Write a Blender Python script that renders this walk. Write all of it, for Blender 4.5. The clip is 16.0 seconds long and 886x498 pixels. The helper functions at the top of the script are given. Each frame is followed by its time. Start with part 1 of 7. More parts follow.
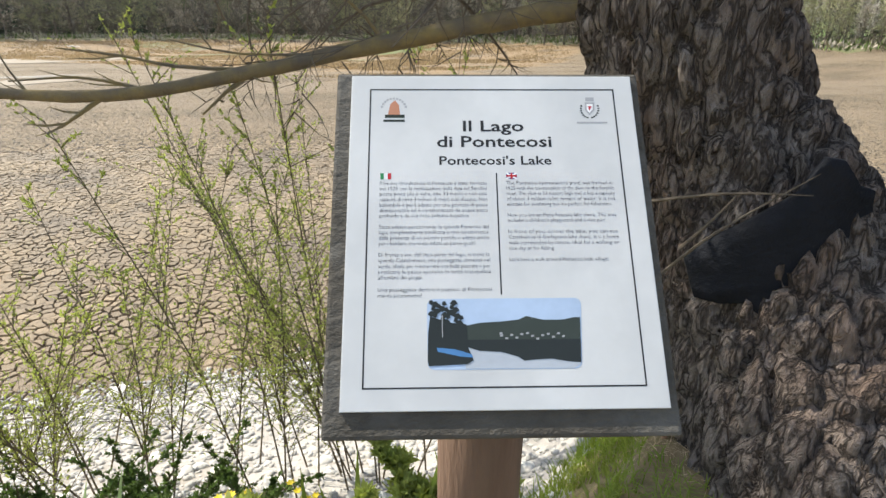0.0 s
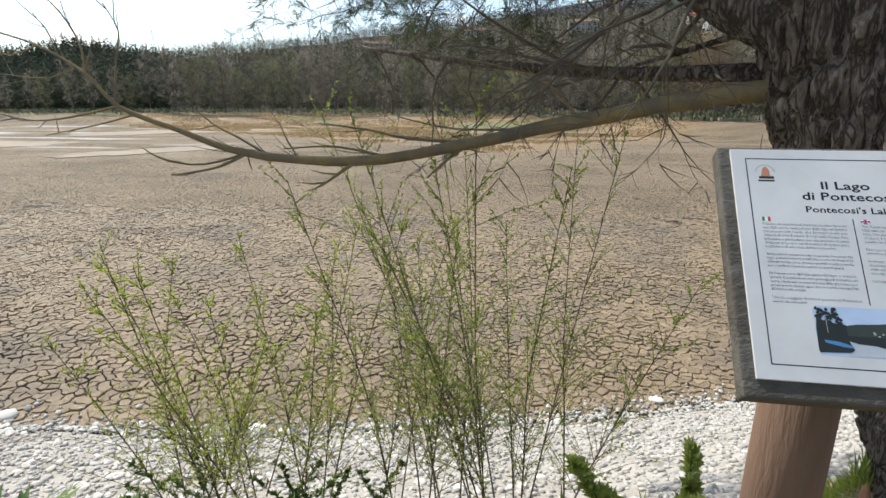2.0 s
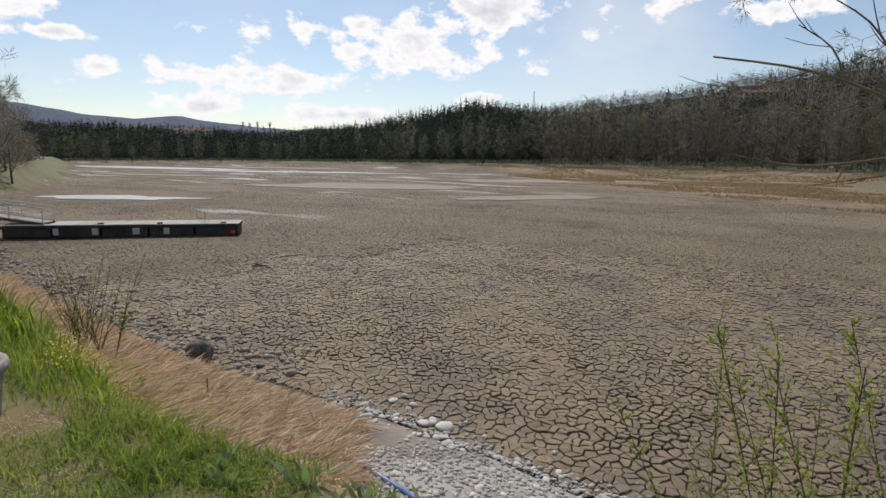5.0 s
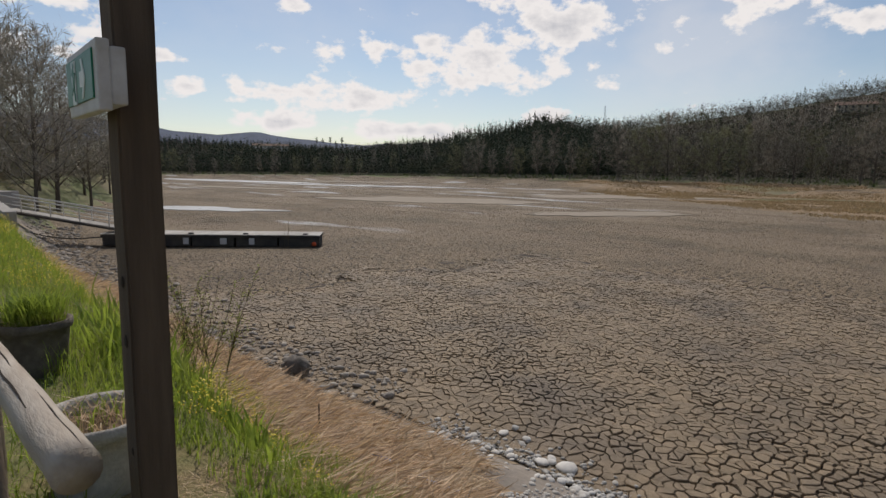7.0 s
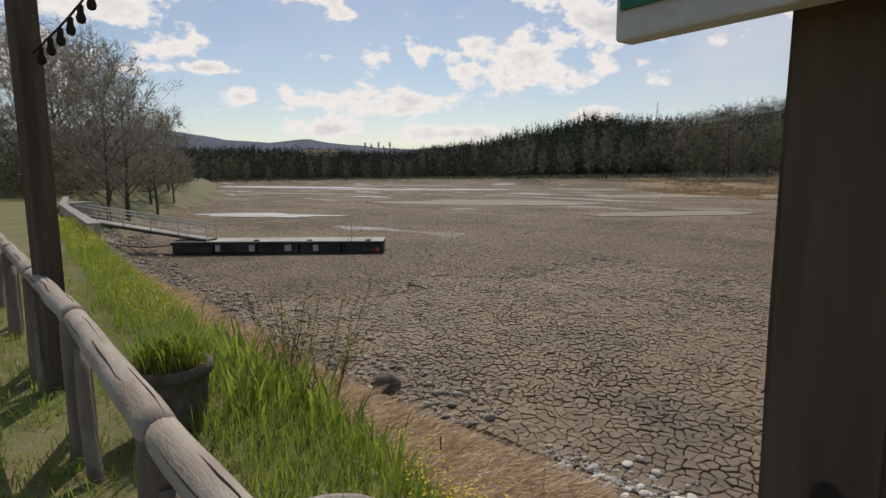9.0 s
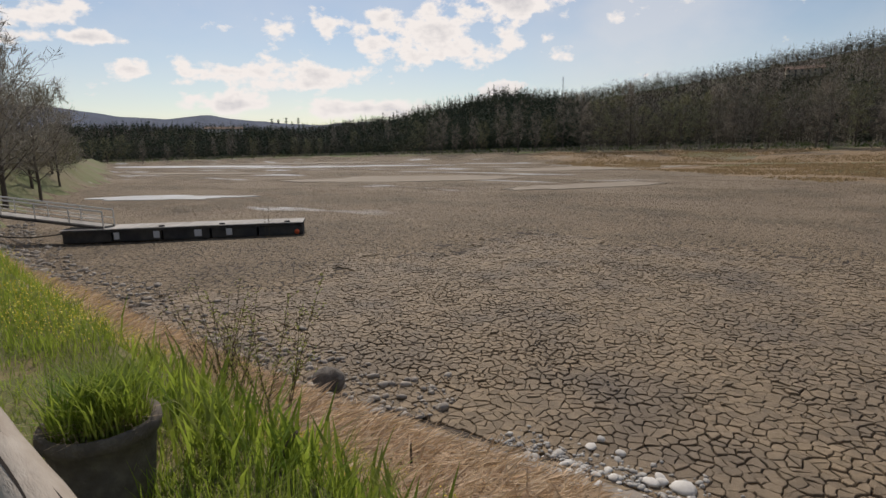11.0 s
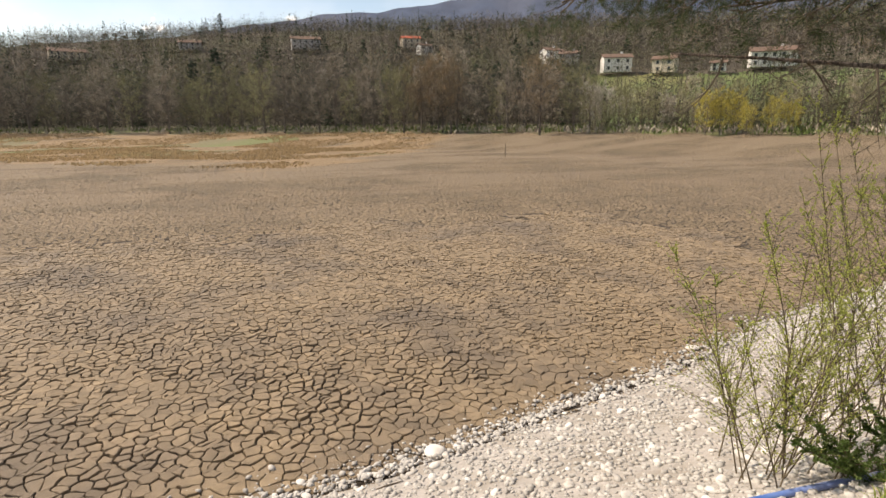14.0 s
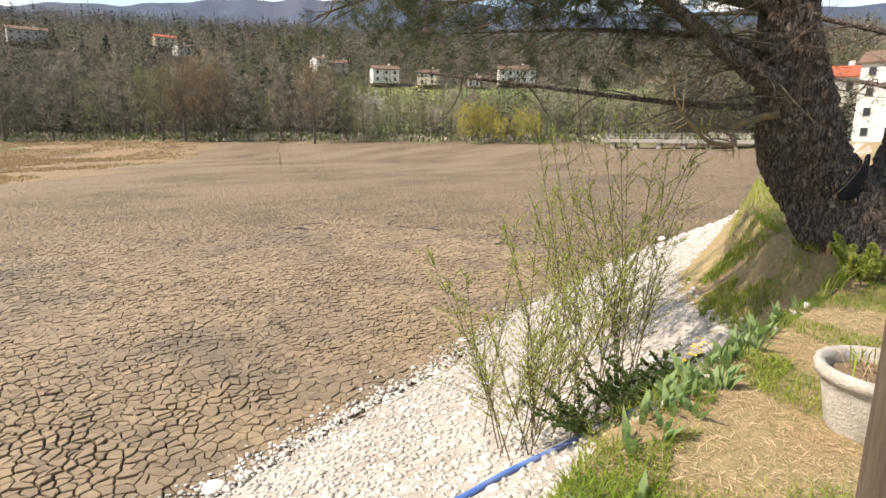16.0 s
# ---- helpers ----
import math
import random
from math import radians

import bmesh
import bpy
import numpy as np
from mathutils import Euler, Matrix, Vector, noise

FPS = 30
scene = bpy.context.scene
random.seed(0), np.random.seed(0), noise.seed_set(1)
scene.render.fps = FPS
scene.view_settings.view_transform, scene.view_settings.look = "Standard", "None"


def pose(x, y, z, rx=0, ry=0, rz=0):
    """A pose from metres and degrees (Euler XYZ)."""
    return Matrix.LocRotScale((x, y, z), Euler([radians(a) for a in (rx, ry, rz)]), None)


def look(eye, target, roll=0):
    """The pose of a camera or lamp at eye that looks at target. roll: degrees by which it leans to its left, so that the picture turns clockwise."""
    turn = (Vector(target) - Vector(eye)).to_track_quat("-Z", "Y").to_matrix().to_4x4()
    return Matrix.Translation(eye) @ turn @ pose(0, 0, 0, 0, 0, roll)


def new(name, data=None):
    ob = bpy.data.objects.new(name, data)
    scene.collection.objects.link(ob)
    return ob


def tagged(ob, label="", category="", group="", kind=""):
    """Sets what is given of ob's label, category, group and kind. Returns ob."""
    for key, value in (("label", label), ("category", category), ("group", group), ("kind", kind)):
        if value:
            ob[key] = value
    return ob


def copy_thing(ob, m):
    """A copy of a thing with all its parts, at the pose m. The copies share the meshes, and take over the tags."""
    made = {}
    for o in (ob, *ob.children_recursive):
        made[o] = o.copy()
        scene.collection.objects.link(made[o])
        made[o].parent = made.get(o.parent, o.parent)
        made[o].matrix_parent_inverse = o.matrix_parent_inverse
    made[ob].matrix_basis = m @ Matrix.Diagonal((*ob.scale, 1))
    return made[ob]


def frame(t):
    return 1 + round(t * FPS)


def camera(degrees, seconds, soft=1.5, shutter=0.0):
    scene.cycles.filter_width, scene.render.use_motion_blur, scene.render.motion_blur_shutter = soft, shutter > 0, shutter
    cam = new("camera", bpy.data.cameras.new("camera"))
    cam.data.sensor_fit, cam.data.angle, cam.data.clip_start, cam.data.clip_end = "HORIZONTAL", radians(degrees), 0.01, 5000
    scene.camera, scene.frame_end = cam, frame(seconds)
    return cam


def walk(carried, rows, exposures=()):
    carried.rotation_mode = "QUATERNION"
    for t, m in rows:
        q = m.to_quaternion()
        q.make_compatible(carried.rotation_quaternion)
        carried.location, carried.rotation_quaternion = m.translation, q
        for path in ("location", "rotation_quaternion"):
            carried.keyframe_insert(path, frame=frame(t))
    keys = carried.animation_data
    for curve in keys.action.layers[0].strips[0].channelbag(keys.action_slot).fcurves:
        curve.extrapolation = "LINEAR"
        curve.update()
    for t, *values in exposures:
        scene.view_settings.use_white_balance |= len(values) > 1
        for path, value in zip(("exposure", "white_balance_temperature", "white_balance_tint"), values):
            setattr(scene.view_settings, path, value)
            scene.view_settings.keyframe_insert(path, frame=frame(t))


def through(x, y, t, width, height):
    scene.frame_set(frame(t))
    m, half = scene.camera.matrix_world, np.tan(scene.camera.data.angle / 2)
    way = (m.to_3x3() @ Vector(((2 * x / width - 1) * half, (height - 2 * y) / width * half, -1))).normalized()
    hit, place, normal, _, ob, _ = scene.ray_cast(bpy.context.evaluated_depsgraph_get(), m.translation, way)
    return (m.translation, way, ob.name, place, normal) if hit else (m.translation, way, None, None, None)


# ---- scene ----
cam = camera(75.9, 16.0)
PATH = [
    (0, (0.031, -0.006, 1.596), (0.16, 1.858, 0.881), 0.2),
    (0.5, (0.067, -0.085, 1.588), (0.198, 1.802, 0.938), 1.3),
    (1, (0.049, -0.142, 1.595), (0.128, 1.765, 0.997), 1.9),
    (1.5, (-0.138, -0.22, 1.612), (-0.128, 1.706, 1.073), 1.9),
    (2, (-0.386, -0.309, 1.614), (-0.616, 1.617, 1.127), 0.2),
    (2.5, (-0.595, -0.298, 1.63), (-1.157, 1.57, 1.19), -0.1),
    (3, (-0.85, -0.2, 1.629), (-1.582, 1.618, 1.229), 1.4),
    (3.5, (-1.063, -0.152, 1.618), (-1.96, 1.595, 1.241), 2.3),
    (4, (-1.452, -0.245, 1.609), (-2.521, 1.414, 1.282), 1.0),
    (4.5, (-1.84, -0.279, 1.59), (-3.041, 1.287, 1.262), 0.2),
    (4.7, (-2.014, -0.26, 1.576), (-3.26, 1.27, 1.25), 0.5),
    (6.8, (-3.663, -0.235, 1.459), (-5.106, 1.121, 1.177), -0.0),
    (7, (-3.746, -0.264, 1.441), (-5.211, 1.07, 1.168), 0.9),
    (7.5, (-4.087, -0.423, 1.446), (-5.59, 0.868, 1.173), 1.0),
    (8, (-4.492, -0.517, 1.451), (-6.032, 0.73, 1.181), 0.0),
    (8.5, (-4.941, -0.507, 1.426), (-6.509, 0.707, 1.163), -0.5),
    (8.7, (-5.099, -0.493, 1.433), (-6.673, 0.712, 1.17), -0.4),
    (10.8, (-6.282, -0.39, 1.434), (-7.695, 0.982, 1.09), -1.0),
    (11, (-6.386, -0.372, 1.436), (-7.752, 1.046, 1.084), -1.2),
    (11.5, (-6.689, -0.344, 1.434), (-7.865, 1.232, 1.067), -3.2),
    (12, (-6.914, -0.217, 1.418), (-7.83, 1.516, 1.022), -3.1),
    (12.5, (-7.095, -0.091, 1.448), (-7.617, 1.796, 1.04), -2.4),
    (13, (-7.281, 0.002, 1.448), (-7.261, 1.957, 1.029), -1.5),
    (13.5, (-7.362, 0.082, 1.432), (-6.877, 1.971, 0.988), -1.5),
    (14, (-7.301, 0.119, 1.438), (-6.633, 1.952, 1.002), -0.4),
    (14.5, (-7.223, 0.094, 1.460), (-6.285, 1.811, 1.042), 0.4),
    (15, (-7.188, 0.040, 1.479), (-5.965, 1.568, 1.063), 1.4),
    (15.5, (-7.171, 0.007, 1.488), (-5.871, 1.469, 1.073), 0.7),
    (16, (-7.159, -0.019, 1.500), (-5.850, 1.435, 1.089), 0.1),
]
EXPOSURES = [(0.0, 1.1, 6850, 7), (1.5, 0.9, 6750, 6), (3.0, 0.2, 6400, 10), (4.5, -0.2, 6500, 11), (7.0, -0.55, 6800, 13), (8.5, -0.55, 6900, 13), (11.0, -0.5, 7000, 14),
             (12.5, -0.3, 8000, 17), (14.0, 0.5, 7900, 15), (16.0, 0.95, 7500, 12)]

walk(cam, [(t, look(eye, target, roll)) for t, eye, target, roll in PATH],
     exposures=EXPOSURES)

# ---------------------------------------------------------------- sky and sun
SUN_YAW, SUN_EL = 56.0, 48.0      # degrees left of the y axis, and above the horizon


def sky_world():
    w = bpy.data.worlds.new("spring_sky")
    scene.world = w
    w.use_nodes = True
    nt = w.node_tree
    nd, ln = nt.nodes, nt.links
    nd.clear()
    out = nd.new("ShaderNodeOutputWorld")
    bg = nd.new("ShaderNodeBackground")
    sky = nd.new("ShaderNodeTexSky")
    sky.sky_type = "NISHITA"
    sky.sun_disc = False
    sky.sun_elevation = radians(SUN_EL)
    sky.sun_rotation = radians(-SUN_YAW)
    sky.air_density, sky.dust_density, sky.ozone_density = 1.0, 0.4, 1.3
    bg.inputs["Strength"].default_value = 0.125

    def math_node(op, a, b=None, c=None, clamp=False):
        n = nd.new("ShaderNodeMath")
        n.operation, n.use_clamp = op, clamp
        for i, v in enumerate((a, b, c)):
            if v is None:
                continue
            if isinstance(v, (int, float)):
                n.inputs[i].default_value = v
            else:
                ln.new(v, n.inputs[i])
        return n.outputs[0]

    tc = nd.new("ShaderNodeTexCoord")
    sep = nd.new("ShaderNodeSeparateXYZ")
    ln.new(tc.outputs["Generated"], sep.inputs[0])
    az = math_node("ARCTAN2", math_node("MULTIPLY", sep.outputs[0], -1.0), sep.outputs[1])
    el = math_node("ARCSINE", sep.outputs[2])
    comb = nd.new("ShaderNodeCombineXYZ")
    ln.new(az, comb.inputs[0])
    ln.new(math_node("MULTIPLY", el, 1.5), comb.inputs[1])

    def fbm(scale, detail, rough):
        n = nd.new("ShaderNodeTexNoise")
        n.noise_dimensions = "3D"
        n.inputs["Scale"].default_value = scale
        n.inputs["Detail"].default_value = detail
        n.inputs["Roughness"].default_value = rough
        ln.new(comb.outputs[0], n.inputs["Vector"])
        return n.outputs["Fac"]

    fine = fbm(15.0, 7.0, 0.58)
    broad = fbm(5.0, 5.0, 0.55)
    # cumulus heaps: azimuth, elevation, half width, half height in degrees
    heaps = ((47, 10.2, 9, 3.0), (37, 13.5, 8, 3.4), (59, 7.0, 8, 1.4), (71, 7.2, 2.5, 0.8), (64, 4.4, 4.5, 1.1), (52, 3.8, 6.5, 0.9), (82, 13, 7, 4.0),
             (38, 5.8, 3.5, 1.0), (62, 14.5, 2.0, 0.9), (75, 9.5, 3.0, 0.6), (88, 9, 6, 4.0), (102, 24, 14, 8), (70, 20, 11, 4.0), (20, 17, 9, 3.0), (12, 12.5, 6, 1.2),
             (2, 22, 8, 4), (-20, 20, 10, 4), (-66, 13, 9, 4), (-85, 15, 8, 5), (-50, 26, 12, 6))
    mask = None
    for ha, he, wa, we in heaps:
        dx = math_node("DIVIDE", math_node("SUBTRACT", az, radians(ha)), radians(wa))
        dy = math_node("DIVIDE", math_node("SUBTRACT", el, radians(he)), radians(we))
        d = math_node("ADD", math_node("MULTIPLY", dx, dx), math_node("MULTIPLY", dy, dy))
        m = math_node("SUBTRACT", 1.0, math_node("SQRT", d))
        mask = m if mask is None else math_node("MAXIMUM", mask, m)
    mask = math_node("MAXIMUM", mask, -0.6)
    body = math_node("ADD", math_node("MULTIPLY", mask, 0.55),
                     math_node("MULTIPLY", math_node("SUBTRACT", fine, 0.5), 2.6))
    body = math_node("ADD", body, math_node("MULTIPLY", math_node("SUBTRACT", broad, 0.5), 1.2))
    cover = math_node("MULTIPLY", math_node("SUBTRACT", body, 0.02), 4.5, clamp=True)
    # thin veil about the sun's side
    veil = math_node("MULTIPLY", math_node("SUBTRACT", broad, 0.36), 1.3, clamp=True)
    va = math_node("DIVIDE", math_node("SUBTRACT", az, radians(25)), radians(13))
    ve = math_node("DIVIDE", math_node("SUBTRACT", el, radians(11)), radians(9))
    sheet = math_node("SUBTRACT", 1.0, math_node("ADD", math_node("MULTIPLY", va, va), math_node("MULTIPLY", ve, ve)), clamp=True)
    veil = math_node("ADD", veil, math_node("MULTIPLY", sheet, math_node("ADD", broad, 0.2)), clamp=True)
    shade = math_node("MULTIPLY", math_node("SUBTRACT", body, 0.34), 1.6, clamp=True)
    cloud = nd.new("ShaderNodeMix")
    cloud.data_type = "RGBA"
    ln.new(shade, cloud.inputs["Factor"])
    cloud.inputs["A"].default_value = (9.6, 9.6, 9.7, 1)
    cloud.inputs["B"].default_value = (6.0, 6.3, 6.9, 1)
    mix1 = nd.new("ShaderNodeMix")
    mix1.data_type = "RGBA"
    ln.new(math_node("MULTIPLY", veil, 0.5), mix1.inputs["Factor"])
    ln.new(sky.outputs[0], mix1.inputs["A"])
    mix1.inputs["B"].default_value = (8.0, 8.3, 8.8, 1)
    mix2 = nd.new("ShaderNodeMix")
    mix2.data_type = "RGBA"
    up = math_node("MULTIPLY", math_node("ADD", el, 0.01), 30.0, clamp=True)
    ln.new(math_node("MULTIPLY", cover, up), mix2.inputs["Factor"])
    ln.new(mix1.outputs["Result"], mix2.inputs["A"])
    ln.new(cloud.outputs["Result"], mix2.inputs["B"])
    ln.new(mix2.outputs["Result"], bg.inputs["Color"])
    ln.new(bg.outputs[0], out.inputs["Surface"])


sky_world()
sun_data = bpy.data.lights.new("sun", "SUN")
sun_data.energy, sun_data.angle, sun_data.color = 4.2, radians(0.55), (1.0, 0.955, 0.88)
sun = new("sun", sun_data)
sun_dir = Vector((-math.sin(radians(SUN_YAW)) * math.cos(radians(SUN_EL)),
                  math.cos(radians(SUN_YAW)) * math.cos(radians(SUN_EL)), math.sin(radians(SUN_EL))))
sun.matrix_world = look(sun_dir * 200, (0, 0, 0))


# ---------------------------------------------------------------- materials
def mat(name, c1, c2, scale=6.0, rough=0.9, bump=0.25, bump_scale=40.0, c3=None, big=0.7, metal=0.0,
        vary=0.0, island=0.0, stretch=(1, 1, 1), spec=0.3, through=None, local=False):
    """Two-scale noise material in metres; vary and island shift the value from object to object and piece to piece.
    through: colour of the light that thin leaves let pass."""
    m = bpy.data.materials.new(name)
    m.use_nodes = True
    nt = m.node_tree
    nd, ln = nt.nodes, nt.links
    bs = nd["Principled BSDF"]
    bs.inputs["Roughness"].default_value = rough
    bs.inputs["Metallic"].default_value = metal
    bs.inputs["Specular IOR Level"].default_value = spec
    if local:
        src = nd.new("ShaderNodeTexCoord").outputs["Object"]
    else:
        src = nd.new("ShaderNodeNewGeometry").outputs["Position"]
    mp = nd.new("ShaderNodeMapping")
    mp.inputs["Scale"].default_value = stretch
    ln.new(src, mp.inputs["Vector"])

    def nz(sc, det, ro=0.6):
        n = nd.new("ShaderNodeTexNoise")
        n.inputs["Scale"].default_value = sc
        n.inputs["Detail"].default_value = det
        n.inputs["Roughness"].default_value = ro
        ln.new(mp.outputs[0], n.inputs["Vector"])
        return n.outputs["Fac"]

    def ramp(v, lo, hi):
        n = nd.new("ShaderNodeMapRange")
        n.inputs["From Min"].default_value, n.inputs["From Max"].default_value = lo, hi
        ln.new(v, n.inputs["Value"])
        return n.outputs["Result"]

    def mix(f, a, b):
        n = nd.new("ShaderNodeMix")
        n.data_type = "RGBA"
        if isinstance(f, float):
            n.inputs["Factor"].default_value = f
        else:
            ln.new(f, n.inputs["Factor"])
        for k, v in (("A", a), ("B", b)):
            if isinstance(v, tuple):
                n.inputs[k].default_value = (*v, 1)
            else:
                ln.new(v, n.inputs[k])
        return n.outputs["Result"]

    col = mix(ramp(nz(scale, 6.0), 0.33, 0.67), c1, c2)
    if c3:
        col = mix(ramp(nz(big, 4.0), 0.45, 0.7), col, c3)
    for amount, node, sock in ((vary, "ShaderNodeObjectInfo", "Random"), (island, "ShaderNodeNewGeometry", "Random Per Island")):
        if amount:
            r = nd.new(node).outputs[sock]
            hs = nd.new("ShaderNodeHueSaturation")
            v = nd.new("ShaderNodeMapRange")
            v.inputs["To Min"].default_value, v.inputs["To Max"].default_value = 1 - amount, 1 + amount
            ln.new(r, v.inputs["Value"])
            ln.new(v.outputs["Result"], hs.inputs["Value"])
            ln.new(col, hs.inputs["Color"])
            col = hs.outputs["Color"]
    ln.new(col, bs.inputs["Base Color"])
    if bump:
        bp = nd.new("ShaderNodeBump")
        bp.inputs["Strength"].default_value = bump
        bp.inputs["Distance"].default_value = 1.0 / bump_scale
        ln.new(nz(bump_scale, 4.0, 0.65), bp.inputs["Height"])
        ln.new(bp.outputs[0], bs.inputs["Normal"])
    if through:
        tr = nd.new("ShaderNodeBsdfTranslucent")
        tr.inputs["Color"].default_value = (*through, 1)
        ad = nd.new("ShaderNodeMixShader")
        ad.inputs[0].default_value = 0.45
        ln.new(bs.outputs[0], ad.inputs[1])
        ln.new(tr.outputs[0], ad.inputs[2])
        ln.new(ad.outputs[0], nd["Material Output"].inputs["Surface"])
    return m


def plain(name, c, rough=0.6, metal=0.0):
    return mat(name, c, tuple(v * 0.88 for v in c), 30.0, rough, 0.05, 200.0, metal=metal)


def cracked_mud(name):
    """Dry mud beyond the modelled plates: cells with crack shade painted dark, passing into smooth pale silt and a few
    wet strips with a painted shine.
    """
    m = mat(name, (0.205, 0.151, 0.09), (0.30, 0.222, 0.136), 3.5, 0.85, 0.0, c3=(0.165, 0.122, 0.074), big=0.16, spec=0.4)
    nt = m.node_tree
    nd, ln = nt.nodes, nt.links
    bs = nd["Principled BSDF"]
    pos = nd.new("ShaderNodeNewGeometry").outputs["Position"]

    def rng_(v, a, b):
        n = nd.new("ShaderNodeMapRange")
        n.inputs["From Min"].default_value, n.inputs["From Max"].default_value = a, b
        ln.new(v, n.inputs["Value"])
        return n.outputs["Result"]

    def mul(a, b):
        n = nd.new("ShaderNodeMath")
        n.operation = "MULTIPLY"
        for i, v in enumerate((a, b)):
            if isinstance(v, float):
                n.inputs[i].default_value = v
            else:
                ln.new(v, n.inputs[i])
        return n.outputs[0]

    def mixc(f, a, b):
        n = nd.new("ShaderNodeMix")
        n.data_type = "RGBA"
        ln.new(f, n.inputs["Factor"])
        for k, v in (("A", a), ("B", b)):
            if isinstance(v, tuple):
                n.inputs[k].default_value = (*v, 1)
            else:
                ln.new(v, n.inputs[k])
        return n.outputs["Result"]

    def field(scale, stretch, detail=4.0):
        mp = nd.new("ShaderNodeMapping")
        mp.inputs["Scale"].default_value = stretch
        ln.new(pos, mp.inputs["Vector"])
        n = nd.new("ShaderNodeTexNoise")
        n.inputs["Scale"].default_value, n.inputs["Detail"].default_value = scale, detail
        ln.new(mp.outputs[0], n.inputs["Vector"])
        return n.outputs["Fac"], n.outputs["Color"]

    wob = field(2.2, (1, 1, 1))[1]
    vm = nd.new("ShaderNodeVectorMath")
    vm.operation = "MULTIPLY_ADD"
    ln.new(wob, vm.inputs[0])
    vm.inputs[1].default_value = (0.25, 0.25, 0.0)
    ln.new(pos, vm.inputs[2])
    vo = nd.new("ShaderNodeTexVoronoi")
    vo.feature = "DISTANCE_TO_EDGE"
    vo.inputs["Scale"].default_value = 2.8
    ln.new(vm.outputs[0], vo.inputs["Vector"])
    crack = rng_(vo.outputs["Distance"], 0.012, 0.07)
    sep = nd.new("ShaderNodeSeparateXYZ")
    ln.new(pos, sep.inputs[0])
    away = rng_(sep.outputs[1], 22.0, 60.0)
    left = rng_(sep.outputs[0], -30.0, -50.0)
    mx = nd.new("ShaderNodeMath")
    mx.operation = "MAXIMUM"
    ln.new(away, mx.inputs[0])
    ln.new(left, mx.inputs[1])
    silt = mul(rng_(field(0.05, (1, 2.2, 1), 6.0)[0], 0.44, 0.56), mx.outputs[0])
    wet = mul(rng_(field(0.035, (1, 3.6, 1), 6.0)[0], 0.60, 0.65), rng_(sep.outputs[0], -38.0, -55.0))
    old = bs.inputs["Base Color"].links[0].from_socket
    # crack shade put in as a dark colour along the cell edges
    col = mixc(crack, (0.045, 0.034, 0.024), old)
    col = mixc(silt, col, (0.265, 0.201, 0.13))
    # pale sky sheen of the wet strips goes into the base colour
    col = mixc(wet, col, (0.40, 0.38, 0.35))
    # golden reed flats before the far shore

    def lin(a, k, b):
        n = nd.new("ShaderNodeMath")
        n.operation = "MULTIPLY_ADD"
        ln.new(a, n.inputs[0])
        n.inputs[1].default_value = k
        if isinstance(b, float):
            n.inputs[2].default_value = b
        else:
            ln.new(b, n.inputs[2])
        return n.outputs[0]

    def top0(a):
        n = nd.new("ShaderNodeMath")
        n.operation = "MAXIMUM"
        ln.new(a, n.inputs[0])
        n.inputs[1].default_value = 0.0
        return n.outputs[0]

    west, east = top0(lin(sep.outputs[0], -1.0, 0.0)), top0(sep.outputs[0])
    edge = lin(west, -0.72, lin(east, -1.3, sep.outputs[1]))
    edge = lin(field(0.05, (1, 2.0, 1), 5.0)[0], 46.0, edge)
    reed = mul(rng_(edge, 92.0, 99.0), rng_(field(0.09, (1, 2.6, 1), 5.0)[0], 0.36, 0.50))
    col = mixc(reed, col, (0.34, 0.235, 0.13))
    ln.new(col, bs.inputs["Base Color"])
    ro = nd.new("ShaderNodeMapRange")
    ro.inputs["To Min"].default_value, ro.inputs["To Max"].default_value = 0.85, 0.4
    ln.new(wet, ro.inputs["Value"])
    ln.new(ro.outputs["Result"], bs.inputs["Roughness"])
    lump = field(5.0, (1, 1, 1), 6.0)[0]
    ad = nd.new("ShaderNodeMath")
    ad.operation = "MULTIPLY_ADD"
    ln.new(lump, ad.inputs[0])
    ad.inputs[1].default_value = 1.2
    ln.new(crack, ad.inputs[2])
    bp = nd.new("ShaderNodeBump")
    bp.inputs["Strength"].default_value, bp.inputs["Distance"].default_value = 1.0, 0.24
    ln.new(ad.outputs[0], bp.inputs["Height"])
    ln.new(bp.outputs[0], bs.inputs["Normal"])
    return m


M_SOIL = mat("bank_soil", (0.36, 0.265, 0.15), (0.19, 0.165, 0.07), 13.0, 0.95, 0.9, 45.0, c3=(0.27, 0.19, 0.105), big=2.6)
M_TURF = mat("weedy_turf", (0.12, 0.15, 0.045), (0.21, 0.19, 0.085), 9.0, 0.95, 0.9, 40.0, c3=(0.25, 0.19, 0.10), big=1.3)
M_GRAVEL = mat("gravel_bed", (0.44, 0.40, 0.365), (0.33, 0.31, 0.28), 9.0, 0.95, 0.6, 30.0, c3=(0.27, 0.24, 0.2), big=1.1)
M_STRAW = mat("straw_litter", (0.20, 0.142, 0.092), (0.34, 0.248, 0.162), 17.0, 0.95, 1.0, 30.0, c3=(0.19, 0.13, 0.08), big=1.6)
M_SHINGLE = mat("grey_shingle", (0.235, 0.20, 0.165), (0.31, 0.27, 0.225), 7.0, 0.95, 0.6, 25.0, c3=(0.17, 0.15, 0.13), big=0.8)
M_MUDCRACK = cracked_mud("dry_cracked_mud")
# mud under the plates; the cracks' shade is in its dark colour
M_MUDLOW = mat("shaded_crack_bottom", (0.045, 0.034, 0.025), (0.065, 0.05, 0.036), 6.0, 0.95, 0.4, 30.0)
